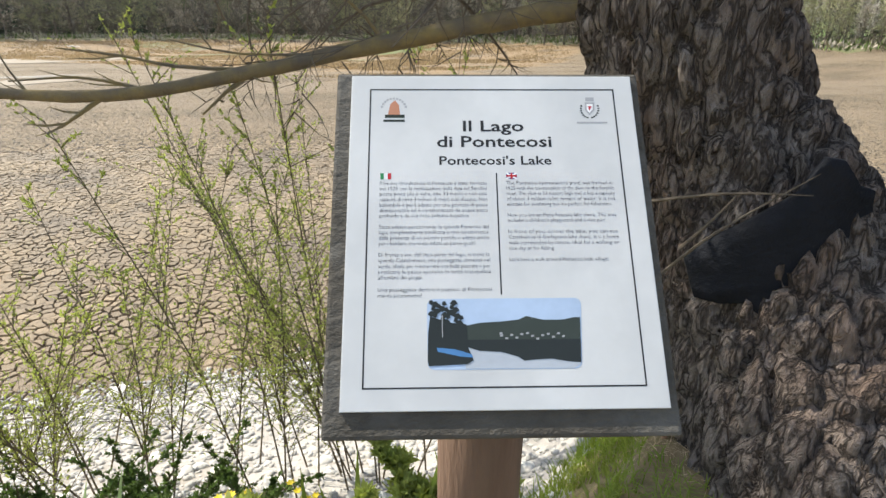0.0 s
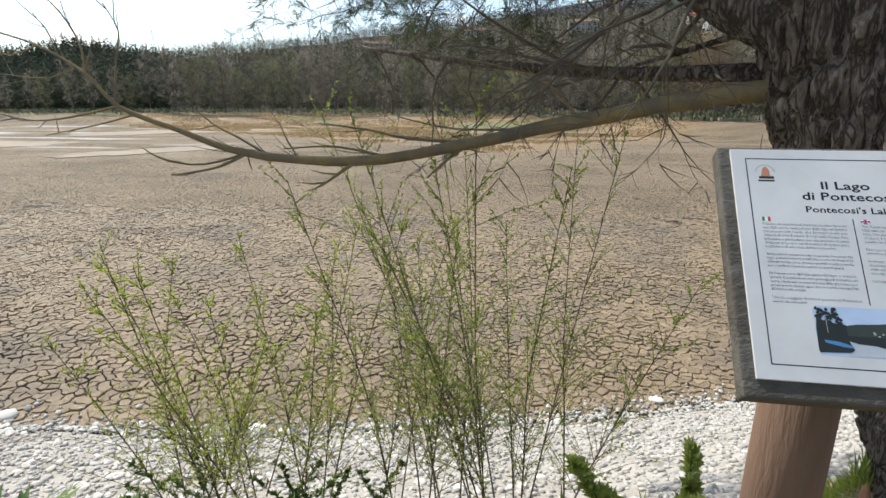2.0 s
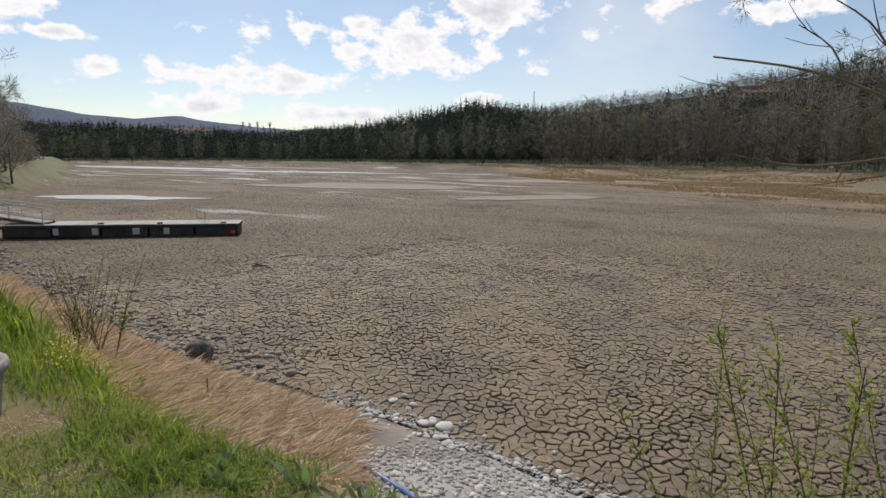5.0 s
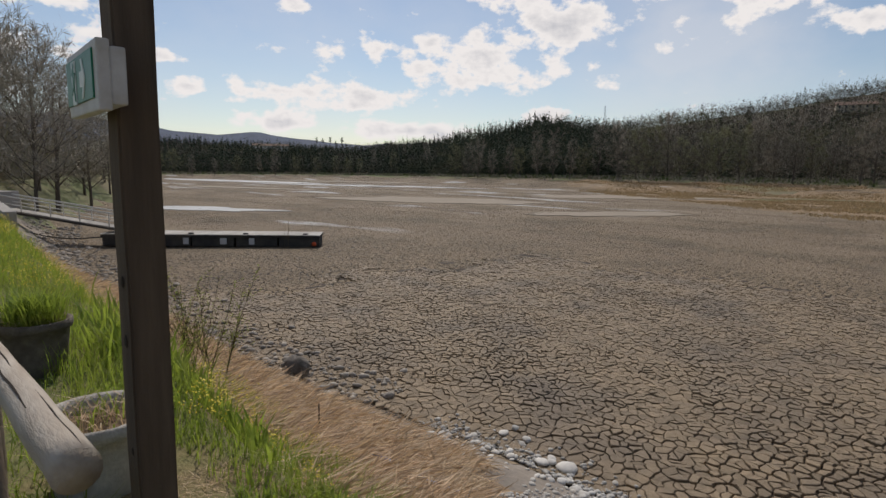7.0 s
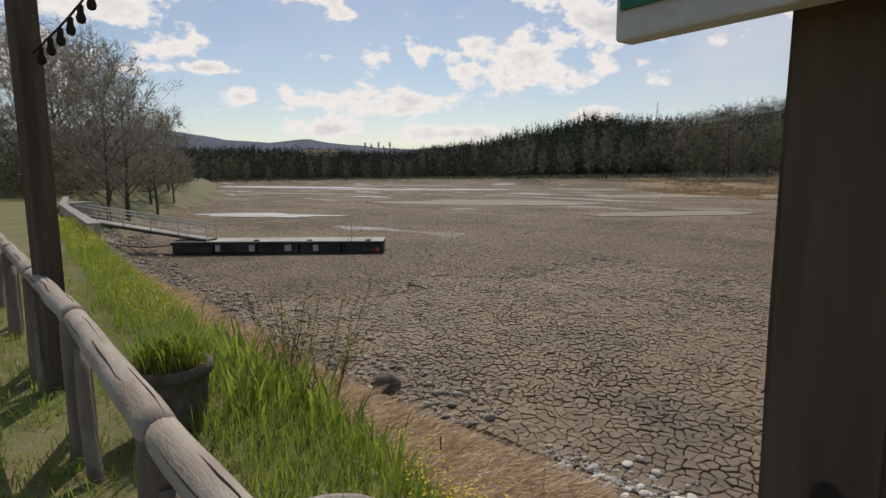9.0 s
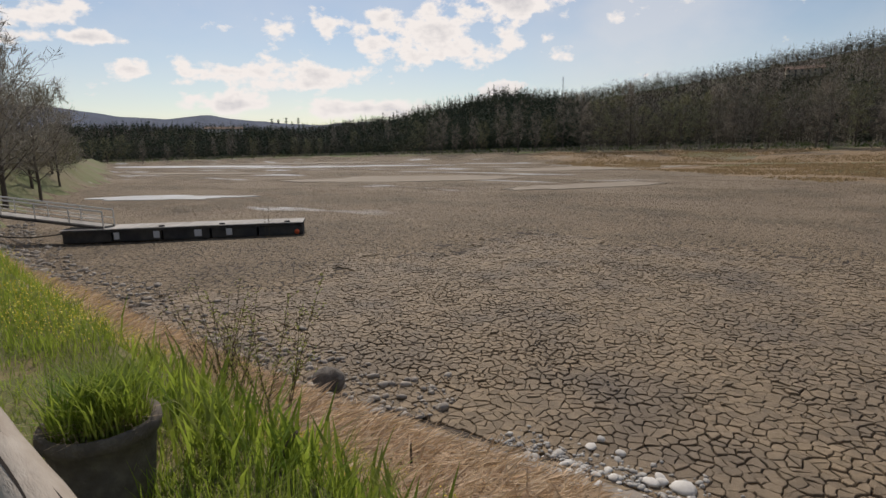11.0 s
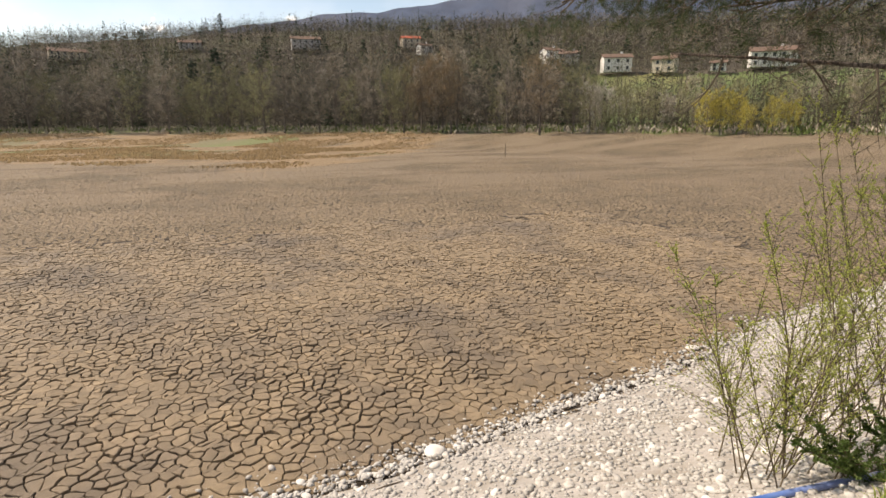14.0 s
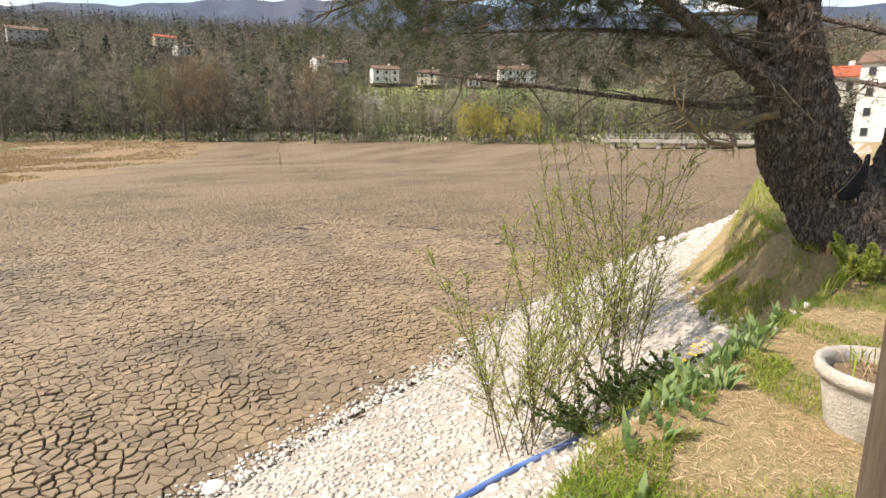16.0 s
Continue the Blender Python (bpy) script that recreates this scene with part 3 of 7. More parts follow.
def far_trees():
    used = set()
    bare = [tree_proto("poplar", h, w * 1.5, 54, "bare", (M_BARK_FAR, mm), lab, 0.1) for h, w, mm, lab in (
        (19, 3.2, M_TWIG_BROWN, "tall bare grey-brown poplar on the far shore"), (17, 3.0, M_TWIG_BROWN, "tall bare grey-brown poplar on the far shore"),
        (16, 3.4, M_TWIG_BUD, "poplar with fresh green buds on the far shore"), (18, 2.7, M_TWIG_BROWN, "tall bare grey-brown poplar on the far shore"),
        (14, 3.2, M_TWIG_BUD, "poplar with fresh green buds on the far shore"))]
    rust = tree_proto("broadleaf_tree", 15, 5.6, 50, "bare", (M_BARK_FAR, M_TWIG_RUST), "russet round-crowned bare tree at the water's edge")
    gold = tree_proto("willow_tree", 7, 3.0, 60, "bare", (M_BARK_FAR, M_TWIG_GOLD), "golden budding willow at the water's edge", 0.1)
    dark = tree_proto("conifer_tree", 16, 3.6, 60, "conifer", (M_BARK_FAR, M_CONIFER), "dark green conifer among the bare woods", 0.1)
    pale = tree_proto("blossom_tree", 9, 3.4, 46, "bare", (M_BARK_FAR, M_BLOSSOM), "tree in pale blossom on the far shore", 0.15)
    bank = tree_proto("bank_tree", 12, 5.4, 48, "bare", (M_BARK_FAR, M_TWIG_PALE), "bare spreading tree on the grassy bank", 0.13)

    def put(p, az, r, s=1.0):
        x, y = at_far(az, r)
        place_tree(p, used, x, y, ground_z(x, y), s)

    rng = random.Random(5)
    az = -33.0
    while az < 47:
        D = table(az, FAR_D)
        s = D * math.tan(radians(table(az, [(-33, 5.6), (-15, 5.6), (0, 4.7), (12, 4.6), (25, 4.2), (35, 3.7), (47, 2.5)])))
        put(rng.choice(bare), az, D + rng.uniform(3, 16), (s + 3.2) / 17.0 * rng.uniform(.72, 1.08))
        az += rng.uniform(0.8, 2.0)
    while az < 77:
        put(rng.choice(bare[2:]), az, 300 + rng.uniform(0, 14), rng.uniform(.45, .75))
        az += rng.uniform(1.0, 2.0)
    for a, r, s in ((-28.2, 124, 1.0), (-16.8, 141, 1.05), (-18.4, 141, .98), (-19.6, 137, 0.95)):
        put(rust, a, r, s)
    for a, r, s in ((-43.2, 114, .95), (-44.4, 114, .85), (-46.5, 112, .7), (-48.5, 112, .75), (-50, 112, .65), (-45.5, 118, .9)):
        put(gold, a, r, s)
    for a, r, s in ((-24.5, 180, .95), (-22.5, 185, .85), (1.6, 260, 1.25), (3.5, 262, 1.0), (39, 330, .8), (-26.5, 178, .8), (40.5, 400, .9), (38, 420, .9), (36.5, 410, .8), (42, 380, .8), (44, 390, .7), (55, 330, .6), (52, 335, .6), (48, 330, .65), (61, 330, .7), (63, 330, .6), (66, 325, .6), (30, 420, .7), (-12, 300, .8), (-3, 330, .8), (7, 420, .7), (0.5, 430, 1.0)):
        put(dark, a, r, s)
    for a, r, s in ((-33, 130, .95), (-34.5, 135, .9), (-36.3, 134, .7), (-17, 230, .9), (-8, 250, .9), (-40, 130, .7)):
        put(pale, a, r, s)
    for i in range(34):
        a = -62 + i * .88 + rng.uniform(-.4, .4)
        put(rng.choice((bare[2], bare[4], bare[0])), a, table(a, FAR_D) + rng.uniform(5, 14), rng.uniform(.34, .6))
    for x, y, s in ((-62, 6.5, .92), (-72, 9.5, 1.15), (-66, 1.0, 1.1), (-70, -3, 1.2), (-80, 9, 1.2), (-86, 15, .9), (-95, 16, .9), (-104, 21, .8), (-92, 6, 1.25), (-112, 22, .9), (-60, -6, 1.0),
                    (-76, 4, 1.2), (-84, 2, 1.3), (-100, 10, 1.3)):
        place_tree(bank, used, x, y, ground_z(x, y), s)
    # tall thin pines on the skyline
    pine = thing("skyline_pine", (0, 0, -60), "tall bare-stemmed pine on the skyline", "tree", group="skyline pines")
    w, c = Geo(), Geo()
    w.tube([(0, 0, -1), (0.1, 0, 7), (0, 0.1, 14)], [.28, .2, .08], 5)
    for _ in range(160):
        k = random.uniform(0.55, 1)
        a = random.uniform(0, 6.28)
        c.leaf((random.gauss(0, .8), random.gauss(0, .8), 14 * k), (math.cos(a), math.sin(a), random.uniform(-.2, .6)), random.uniform(.8, 1.5), .5)
    for g, nm, mm in ((w, "trunk", M_BARK_FAR), (c, "crown", M_CONIFER)):
        ob = new(nm, g.mesh(nm, mm))
        ob.parent = pine
    for a, s in ((60.2, .8), (59.6, .75), (58.9, .85), (58.4, .6), (57.8, .8)):
        x, y = at_far(a, 610)
        place_tree(pine, used, x, y, ground_z(x, y) + 3, s)


far_trees()


def hill_woods():
    """The dense bare woods that cover the hillsides, as one mass of trunks and twigs."""
    g = Geo()
    rng = random.Random(9)
    state = random.getstate()
    random.seed(12)
    n = 0
    for az10 in range(-780, 780):
        az = az10 / 10 + rng.uniform(-.05, .05)
        D = table(az, FAR_D)
        r = D + rng.uniform(10, 16)
        while r < D + 342:
            r += rng.uniform(5, 9) * (1.0 + (r - D) / 110.0)
            x, y = at_far(az, r)
            meadow = -62 < az < -33 and D + 24 < r < D + 125
            if meadow and rng.random() < 0.82:
                continue
            if rng.random() < 0.22:
                continue
            z = ground_z(x, y)
            patch = noise.noise((x * 0.012, y * 0.012, 2.0))
            q = rng.random()
            k = 3 if (patch > 0.12 and q < .5) or q < 0.1 else (2 if q < .45 else (0 if q < .78 else (1 if q < .9 else 6)))
            if q > 0.95 or (31 < az < 44 and q > 0.35) or (az >= 44 and q > 0.55):
                k = 4
            elif q > 0.948 and az < 10:
                k = 5
            if r < D + 75 and az < 31 and k not in (4, 5) and rng.random() < .6:
                k = 0
            h = rng.uniform(5.0, 13.5) * (0.7 if az > 47 else 1.0)
            if r < D + 30:
                h *= 0.8
            w = rng.uniform(2.0, 4.0)
            h *= 1.0 + 0.3 * noise.noise((x * .03, y * .03, 9.0))
            g.tube([(x, y, z - .3), (x + .2, y, z + h * 0.7)], [.10, .03], 3, cap=False, mi=7 if rng.random() < .12 else 0)
            near = r < D + 120
            for _ in range(44 if near else 30):
                a = rng.uniform(0, 6.283)
                if k == 4:
                    u = rng.uniform(.05, 1.0)
                    g.leaf((x, y, z + h * 1.15 * u), (math.cos(a), math.sin(a), -.25), w * (1.12 - u), rng.uniform(.3, .55) * (1.0 if near else 1.9), mi=k)
                    continue
                v = rng.uniform(-1, 1)
                ring, rad = math.sqrt(1 - v * v), rng.random() ** .45
                q = (x + math.cos(a) * ring * w * rad, y + math.sin(a) * ring * w * rad, z + h * (.56 + .42 * v * rad))
                d = (math.cos(a) * ring + rng.gauss(0, .5), math.sin(a) * ring + rng.gauss(0, .5), v * .8 + .3 + rng.gauss(0, .5))
                g.leaf(q, d, rng.uniform(.6, 1.7) * (1.0 if near else 1.2), rng.uniform(.06, .17) * (1.0 if near else 1.7), mi=k)
            n += 1
    random.setstate(state)
    return single("woods", g, M_WOODS, "dense bare spring woods covering the hillsides", "woods", kind="stuff")


hill_woods()


def mountains():
    g = Geo()
    tab = [(-100, 9), (-75, 9.5), (-55, 10.5), (-40, 12), (-26, 11.4), (-20, 10.9), (-16, 10.3), (-10, 9.8), (-2, 8.6), (6, 7.0), (14, 5.0), (24, 3.6), (36, 2.6), (49, 2.7), (55.5, 2.35),
           (62, 2.8), (65.6, 3.3), (69.4, 3.0), (73, 3.15), (76.5, 3.8), (82, 4.2), (100, 3.0)]
    n = 260
    for i in range(n + 1):
        az = -100 + 200 * i / n
        e = table(az, tab) + 0.1 * noise.noise((az * 0.4, 0, 0)) + 0.06 * noise.noise((az * 2.3, 0, 0))
        for k, (rr, s) in enumerate(((900, 0.0), (1150, 0.5), (1400, 1.0), (1550, 0.7))):
            x, y = at_far(az, rr * (1 + 0.03 * noise.noise((az * .4, k, 1))))
            g.v.append((x, y, -4 + s * (5.5 + 1400 * math.tan(radians(e)))))
    for i in range(n):
        for k in range(3):
            a = i * 4 + k
            g.f.append((a, a + 4, a + 5, a + 1))
            g.m.append(0)
    return single("mountain_backdrop", g, M_MOUNTAIN, "wooded mountains on the horizon with haze blue in their colour", "mountains", kind="structure", smooth=True)


mountains()

M_RENDER = [mat("house_render_white", (0.72, 0.70, 0.66), (0.62, 0.60, 0.56), 0.8, 0.9, 0.2, 8.0), mat("house_render_cream", (0.62, 0.55, 0.43), (0.55, 0.48, 0.38), 0.8, 0.9, 0.2, 8.0),
            mat("house_render_grey", (0.45, 0.43, 0.41), (0.38, 0.36, 0.34), 0.8, 0.9, 0.2, 8.0)]
M_ROOF = [mat("roof_tiles_brown", (0.13, 0.085, 0.065), (0.19, 0.125, 0.09), 2.0, 0.9, 0.4, 5.0), mat("roof_tiles_red", (0.42, 0.11, 0.055), (0.36, 0.10, 0.06), 2.0, 0.9, 0.4, 5.0)]
M_PANE = plain("dark_window", (0.035, 0.04, 0.045), 0.2)
M_FRAME = plain("window_frame", (0.5, 0.48, 0.45))


def house(az, r, w, d, h, wall, roof, label, turn=0.0, storeys=2, lift=0.0):
    x, y = at_far(az, r)
    z = ground_z(x, y) - 0.5 + lift
    e = thing("house", (x, y, z), label, "house")
    rot = Matrix.Rotation(radians(az + turn), 4, "Z")
    m = Matrix.Translation((x, y, z)) @ rot

    def g_box(c, size, bevel=0.0):
        g = Geo()
        g.box(m @ Vector(c), size, rot, bevel)
        return g

    wallg = g_box((0, 0, h / 2), (w, d, h))
    for s in (-1, 1):
        wallg.face([m @ Vector(p) for p in ((s * w / 2, -d / 2, h), (s * w / 2, d / 2, h), (s * w / 2, 0, h + d * 0.2))])
    part("wall", wallg, wall, e)
    rg = Geo()
    o = 0.5
    for s in (-1, 1):
        a = [(-w / 2 - o, s * (d / 2 + o), h - 0.15), (w / 2 + o, s * (d / 2 + o), h - 0.15), (w / 2 + o, 0, h + d * 0.2 + .1), (-w / 2 - o, 0, h + d * 0.2 + .1)]
        b = [(p[0], p[1], p[2] + 0.22) for p in a]
        if s < 0:
            a, b = a[::-1], b[::-1]
        rg.face([m @ Vector(p) for p in a])
        rg.face([m @ Vector(p) for p in reversed(b)])
        for i in range(4):
            j = (i + 1) % 4
            rg.face([m @ Vector(p) for p in (a[i], b[i], b[j], a[j])])
    roof_ob = part("roof", rg, roof, e)
    part("chimney", g_box((w * 0.2, d * 0.1, h + d * 0.2 + 0.5), (0.7, 0.7, 1.3)), wall, roof_ob)
    n = max(2, int(w / 2.8))
    for st in range(storeys):
        zc = (st + 0.55) * h / storeys
        for i in range(n):
            xc = -w / 2 + (i + 0.5) * w / n
            win = part("window", g_box((xc, -d / 2 - 0.03, zc), (1.1, 0.1, 1.4)), M_FRAME, e)
            part("pane", g_box((xc, -d / 2 - 0.09, zc), (0.9, 0.04, 1.2)), M_PANE, win)
    return e


def far_reach(az, el):
    """How far out along az the ground first stands at that elevation from the walker's eye."""
    r = table(az, FAR_D) + 15
    while r < table(az, FAR_D) + 320:
        x, y = at_far(az, r)
        if (ground_z(x, y) - 1.5) / r >= math.tan(radians(el)):
            break
        r += 3
    return r


for az, el, w, d, h, wk, rk, turn, lab in (
        (-35.7, 4.05, 10.5, 7, 5.2, 0, 0, 12, "white two-storey house with a brown roof on the hillside"),
        (-40.0, 3.95, 8.0, 6, 4.6, 1, 0, -14, "cream hillside house with a brown roof"),
        (-48.5, 4.0, 14, 8, 5.0, 0, 0, 8, "long white hillside house with a dark roof"),
        (-44.4, 3.9, 5, 4, 2.8, 0, 0, 0, "small white outbuilding on the hillside"),
        (-29.8, 5.0, 8, 6, 5.5, 0, 0, 30, "pale house half hidden among the trees"),
        (-31.5, 4.9, 8, 6, 4.5, 2, 0, -10, "grey house half hidden among the trees"),
        (-17.8, 6.0, 7, 5, 4.5, 0, 0, 30, "white narrow house among the woods"),
        (-16.5, 6.6, 10, 7, 5.0, 1, 1, 10, "house with a bright red roof among the woods"),
        (-6.7, 6.4, 16, 9, 5.5, 2, 0, 5, "wide house with a brown roof on the hill"),
        (12.5, 4.9, 18, 9, 4.0, 1, 0, 5, "long pale building on the hillside"),
        (3.2, 6.1, 12, 8, 4.0, 2, 0, -8, "grey house among the hillside trees"),
        (64.5, 1.4, 30, 9, 5.0, 0, 0, 0, "long low white building among the far woods")):
    house(az, far_reach(az, el), w, d, h, M_RENDER[wk], M_ROOF[rk], lab, turn, 2, lift=1.5)
house(-75.5, 118, 9, 9, 10.0, M_RENDER[0], M_ROOF[1], "tall white village house with a red roof by the lake", 18, 3)
house(-79.5, 112, 9, 9, 12.0, M_RENDER[0], M_ROOF[0], "tall white village house beside the lake", -8, 4)

M_CONCRETE_FAR = mat("quay_concrete", (0.36, 0.34, 0.31), (0.28, 0.26, 0.235), 0.6, 0.9, 0.3, 4.0)
M_STEEL_FAR = plain("galvanised_rail", (0.45, 0.46, 0.47), 0.45, 0.6)


def quay():
    """A low concrete footbridge on piers with a rail, and its end wall."""
    az0, az1, D = -56.5, -71.5, 101
    x0, y0 = at_far(az0, D)
    x1, y1 = at_far(az1, D - 4)
    a, b = Vector((x0, y0, -0.4)), Vector((x1, y1, -0.2))
    e = thing("footbridge", (x0, y0, -3.5), "long low concrete footbridge on piers with a metal rail", "bridge")
    d = (b - a).normalized()
    s = Vector((-d.y, d.x, 0))
    L = (b - a).length
    rot = Matrix.Rotation(math.atan2(d.y, d.x), 4, "Z")
    g = Geo()
    g.box((a + b) / 2, (L, 2.2, 0.55), rot, 0.05)
    part("deck", g, M_CONCRETE_FAR, e)
    for i in range(7):
        p = a + d * L * (i + .5) / 7
        g = Geo()
        g.box(p + Vector((0, 0, -1.8)), (0.7, 1.6, 3.2), rot, 0.04)
        part("pier", g, M_CONCRETE_FAR, e)
    for i in range(22):
        p = a + d * L * i / 21 - s * 0.9
        g = Geo()
        g.tube([p, p + Vector((0, 0, 1.25))], [.04, .04], 5)
        part("rail_post", g, M_STEEL_FAR, e)
    for hgt in (0.7, 1.2):
        g = Geo()
        g.tube([a - s * 0.9 + Vector((0, 0, hgt)), b - s * 0.9 + Vector((0, 0, hgt))], [.035, .035], 5)
        part("rail", g, M_STEEL_FAR, e)


quay()


def reed_tufts():
    """Dry golden reeds standing on the flats before the far shore."""
    g = Geo()
    rng = random.Random(3)
    near = [(-18, 120), (-15, 104), (-2, 70), (6, 76), (14, 88), (30, 135), (36, 180)]
    for _ in range(26000):
        az = rng.uniform(-18, 36)
        r0, r1 = table(az, near), table(az, FAR_D) + 4
        r = r0 + (r1 - r0) * rng.random() ** 0.8
        x, y = at_far(az, r)
        if noise.noise((x * 0.05, y * 0.09, 4.0)) < -0.12 or rng.random() > min(1.0, (az + 18) / 14, (36 - az) / 10):
            continue
        z = ground_z(x, y)
        for _ in range(4):
            g.leaf((x + rng.uniform(-.4, .4), y + rng.uniform(-.3, .3), z), (rng.gauss(0, .3), rng.gauss(0, .3), 1), rng.uniform(.14, .38), rng.uniform(.10, .26))
    return single("reeds", g, mat("dry_gold_reeds", (0.36, 0.27, 0.165), (0.28, 0.20, 0.115), 0.4, 0.95, 0.0, c3=(0.25, 0.20, 0.12), big=0.08, island=0.35, through=(0.36, 0.26, 0.14)),
                  "short dry golden reeds on the far mud flats", "reeds", kind="stuff")


reed_tufts()


def pylon():
    """A slim lattice mast on the skyline."""
    x, y = at_far(32.3, 515)
    z = ground_z(x, y)
    e = thing("lattice_mast", (x, y, z), "slim grey lattice mast on the wooded ridge", "mast")
    for k in range(4):
        a = k * math.pi / 2 + .6
        g = Geo()
        g.tube([(x + 1.3 * math.cos(a), y + 1.3 * math.sin(a), z), (x + .3 * math.cos(a), y + .3 * math.sin(a), z + 22)], [.12, .1], 4)
        part("leg", g, M_STEEL_FAR, e)
    for h in (6, 10, 14, 18, 21):
        g = Geo()
        w = 1.3 - h / 22
        g.tube([(x - w * 1.2, y, z + h), (x + w * 1.2, y, z + h)], [.1, .1], 4)
        part("cross_bar", g, M_STEEL_FAR, e)


pylon()


def far_scrub():
    """Low green and brown scrub along the foot of the far woods."""
    g = Geo()
    rng = random.Random(17)
    for _ in range(7000):
        az = rng.uniform(-72, 77)
        D = table(az, FAR_D)
        x, y = at_far(az, D + rng.uniform(2, 22))
        z = ground_z(x, y)
        k = 0 if rng.random() < .45 else 1
        for _ in range(4):
            g.leaf((x + rng.uniform(-.8, .8), y + rng.uniform(-.8, .8), z + rng.uniform(0, .7)), (rng.gauss(0, .6), rng.gauss(0, .6), 1), rng.uniform(.5, 1.3), rng.uniform(.15, .4), mi=k)
    return single("scrub", g, [mat("green_scrub", (0.10, 0.14, 0.04), (0.14, 0.17, 0.06), 0.3, 0.95, 0.0), M_TWIG_BROWN], "low green and brown scrub along the far bank", "scrub", kind="stuff")


far_scrub()


def left_bank_growth():
    """Bushes behind the trees on the near bank, towards the head of the lake."""
    g = Geo()
    rng = random.Random(23)
    for _ in range(1500):
        x = -62 - 90 * rng.random()
        c = table(x, CREST)
        y = c - 1.0 - 30 * rng.random() ** 1.4
        z = ground_z(x, y)
        h = rng.uniform(1.5, 6.5)
        k = 0 if rng.random() < .4 else 1
        for _ in range(28):
            u = rng.random()
            g.leaf((x + rng.gauss(0, .9), y + rng.gauss(0, .9), z + u * h), (rng.gauss(0, .6), rng.gauss(0, .6), rng.uniform(.2, 1.2)), rng.uniform(.5, 1.4), rng.uniform(.06, .2), mi=k)
    return single("thicket", g, [M_TWIG_BUD, M_TWIG_BROWN], "budding thicket behind the bank trees", "thicket", kind="stuff")


left_bank_growth()

# ---------------------------------------------------------------- the old pine by the path
def bark_material():
    m = mat("pine_bark", (0.13, 0.102, 0.086), (0.28, 0.232, 0.2), 24.0, 0.95, 0.0, 70.0, c3=(0.19, 0.127, 0.096), big=2.2, stretch=(1, 1, 0.45))
    nt = m.node_tree
    nd, ln = nt.nodes, nt.links
    bs = nd["Principled BSDF"]
    pos = nd.new("ShaderNodeNewGeometry").outputs["Position"]
    mp = nd.new("ShaderNodeMapping")
    mp.inputs["Scale"].default_value = (1, 1, 0.27)
    ln.new(pos, mp.inputs["Vector"])
    nz = nd.new("ShaderNodeTexNoise")
    nz.inputs["Scale"].default_value, nz.inputs["Detail"].default_value = 14.0, 6.0
    ln.new(mp.outputs[0], nz.inputs["Vector"])
    vm = nd.new("ShaderNodeVectorMath")
    vm.operation = "MULTIPLY_ADD"
    ln.new(nz.outputs["Color"], vm.inputs[0])
    vm.inputs[1].default_value = (0.2, 0.2, 0.2)
    ln.new(mp.outputs[0], vm.inputs[2])
    hs = []
    for sc, lo, hi in ((17.0, 0.0, 0.16), (44.0, 0.0, 0.3)):
        vo = nd.new("ShaderNodeTexVoronoi")
        vo.feature = "DISTANCE_TO_EDGE"
        vo.inputs["Scale"].default_value = sc
        ln.new(vm.outputs[0], vo.inputs["Vector"])
        mr = nd.new("ShaderNodeMapRange")
        mr.inputs["From Min"].default_value, mr.inputs["From Max"].default_value = lo, hi
        ln.new(vo.outputs["Distance"], mr.inputs["Value"])
        hs.append(mr.outputs["Result"])
    ad = nd.new("ShaderNodeMath")
    ad.operation = "MULTIPLY_ADD"
    ln.new(hs[1], ad.inputs[0])
    ad.inputs[1].default_value = 0.35
    ln.new(hs[0], ad.inputs[2])
    ad2 = nd.new("ShaderNodeMath")
    ad2.operation = "MULTIPLY_ADD"
    ln.new(nz.outputs["Fac"], ad2.inputs[0])
    ad2.inputs[1].default_value = 0.6
    ln.new(ad.outputs[0], ad2.inputs[2])
    bp = nd.new("ShaderNodeBump")
    bp.inputs["Strength"].default_value, bp.inputs["Distance"].default_value = 1.0, 0.028
    ln.new(ad2.outputs[0], bp.inputs["Height"])
    ln.new(bp.outputs[0], bs.inputs["Normal"])
    mx = nd.new("ShaderNodeMix")
    mx.data_type = "RGBA"
    ln.new(hs[0], mx.inputs["Factor"])
    mx.inputs["A"].default_value = (0.055, 0.041, 0.034, 1)
    ln.new(bs.inputs["Base Color"].links[0].from_socket, mx.inputs["B"])
    ln.new(mx.outputs["Result"], bs.inputs["Base Color"])
    return m


M_BARK = bark_material()
M_LICHEN = mat("lichened_branch", (0.16, 0.125, 0.085), (0.25, 0.185, 0.08), 13.0, 0.95, 0.7, 90.0, c3=(0.13, 0.105, 0.08), big=4.0)
M_TWIG = mat("grey_twig", (0.085, 0.066, 0.05), (0.13, 0.105, 0.078), 20.0, 0.95, 0.3, 150.0)
M_NEEDLE = mat("pine_needles", (0.04, 0.055, 0.025), (0.075, 0.09, 0.04), 4.0, 0.7, 0.0, through=(0.05, 0.07, 0.025), island=0.25)
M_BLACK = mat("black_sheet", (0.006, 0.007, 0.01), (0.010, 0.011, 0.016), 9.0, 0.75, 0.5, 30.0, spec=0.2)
M_TORN = mat("torn_bark", (0.42, 0.20, 0.11), (0.33, 0.16, 0.09), 18.0, 0.9, 0.6, 60.0)


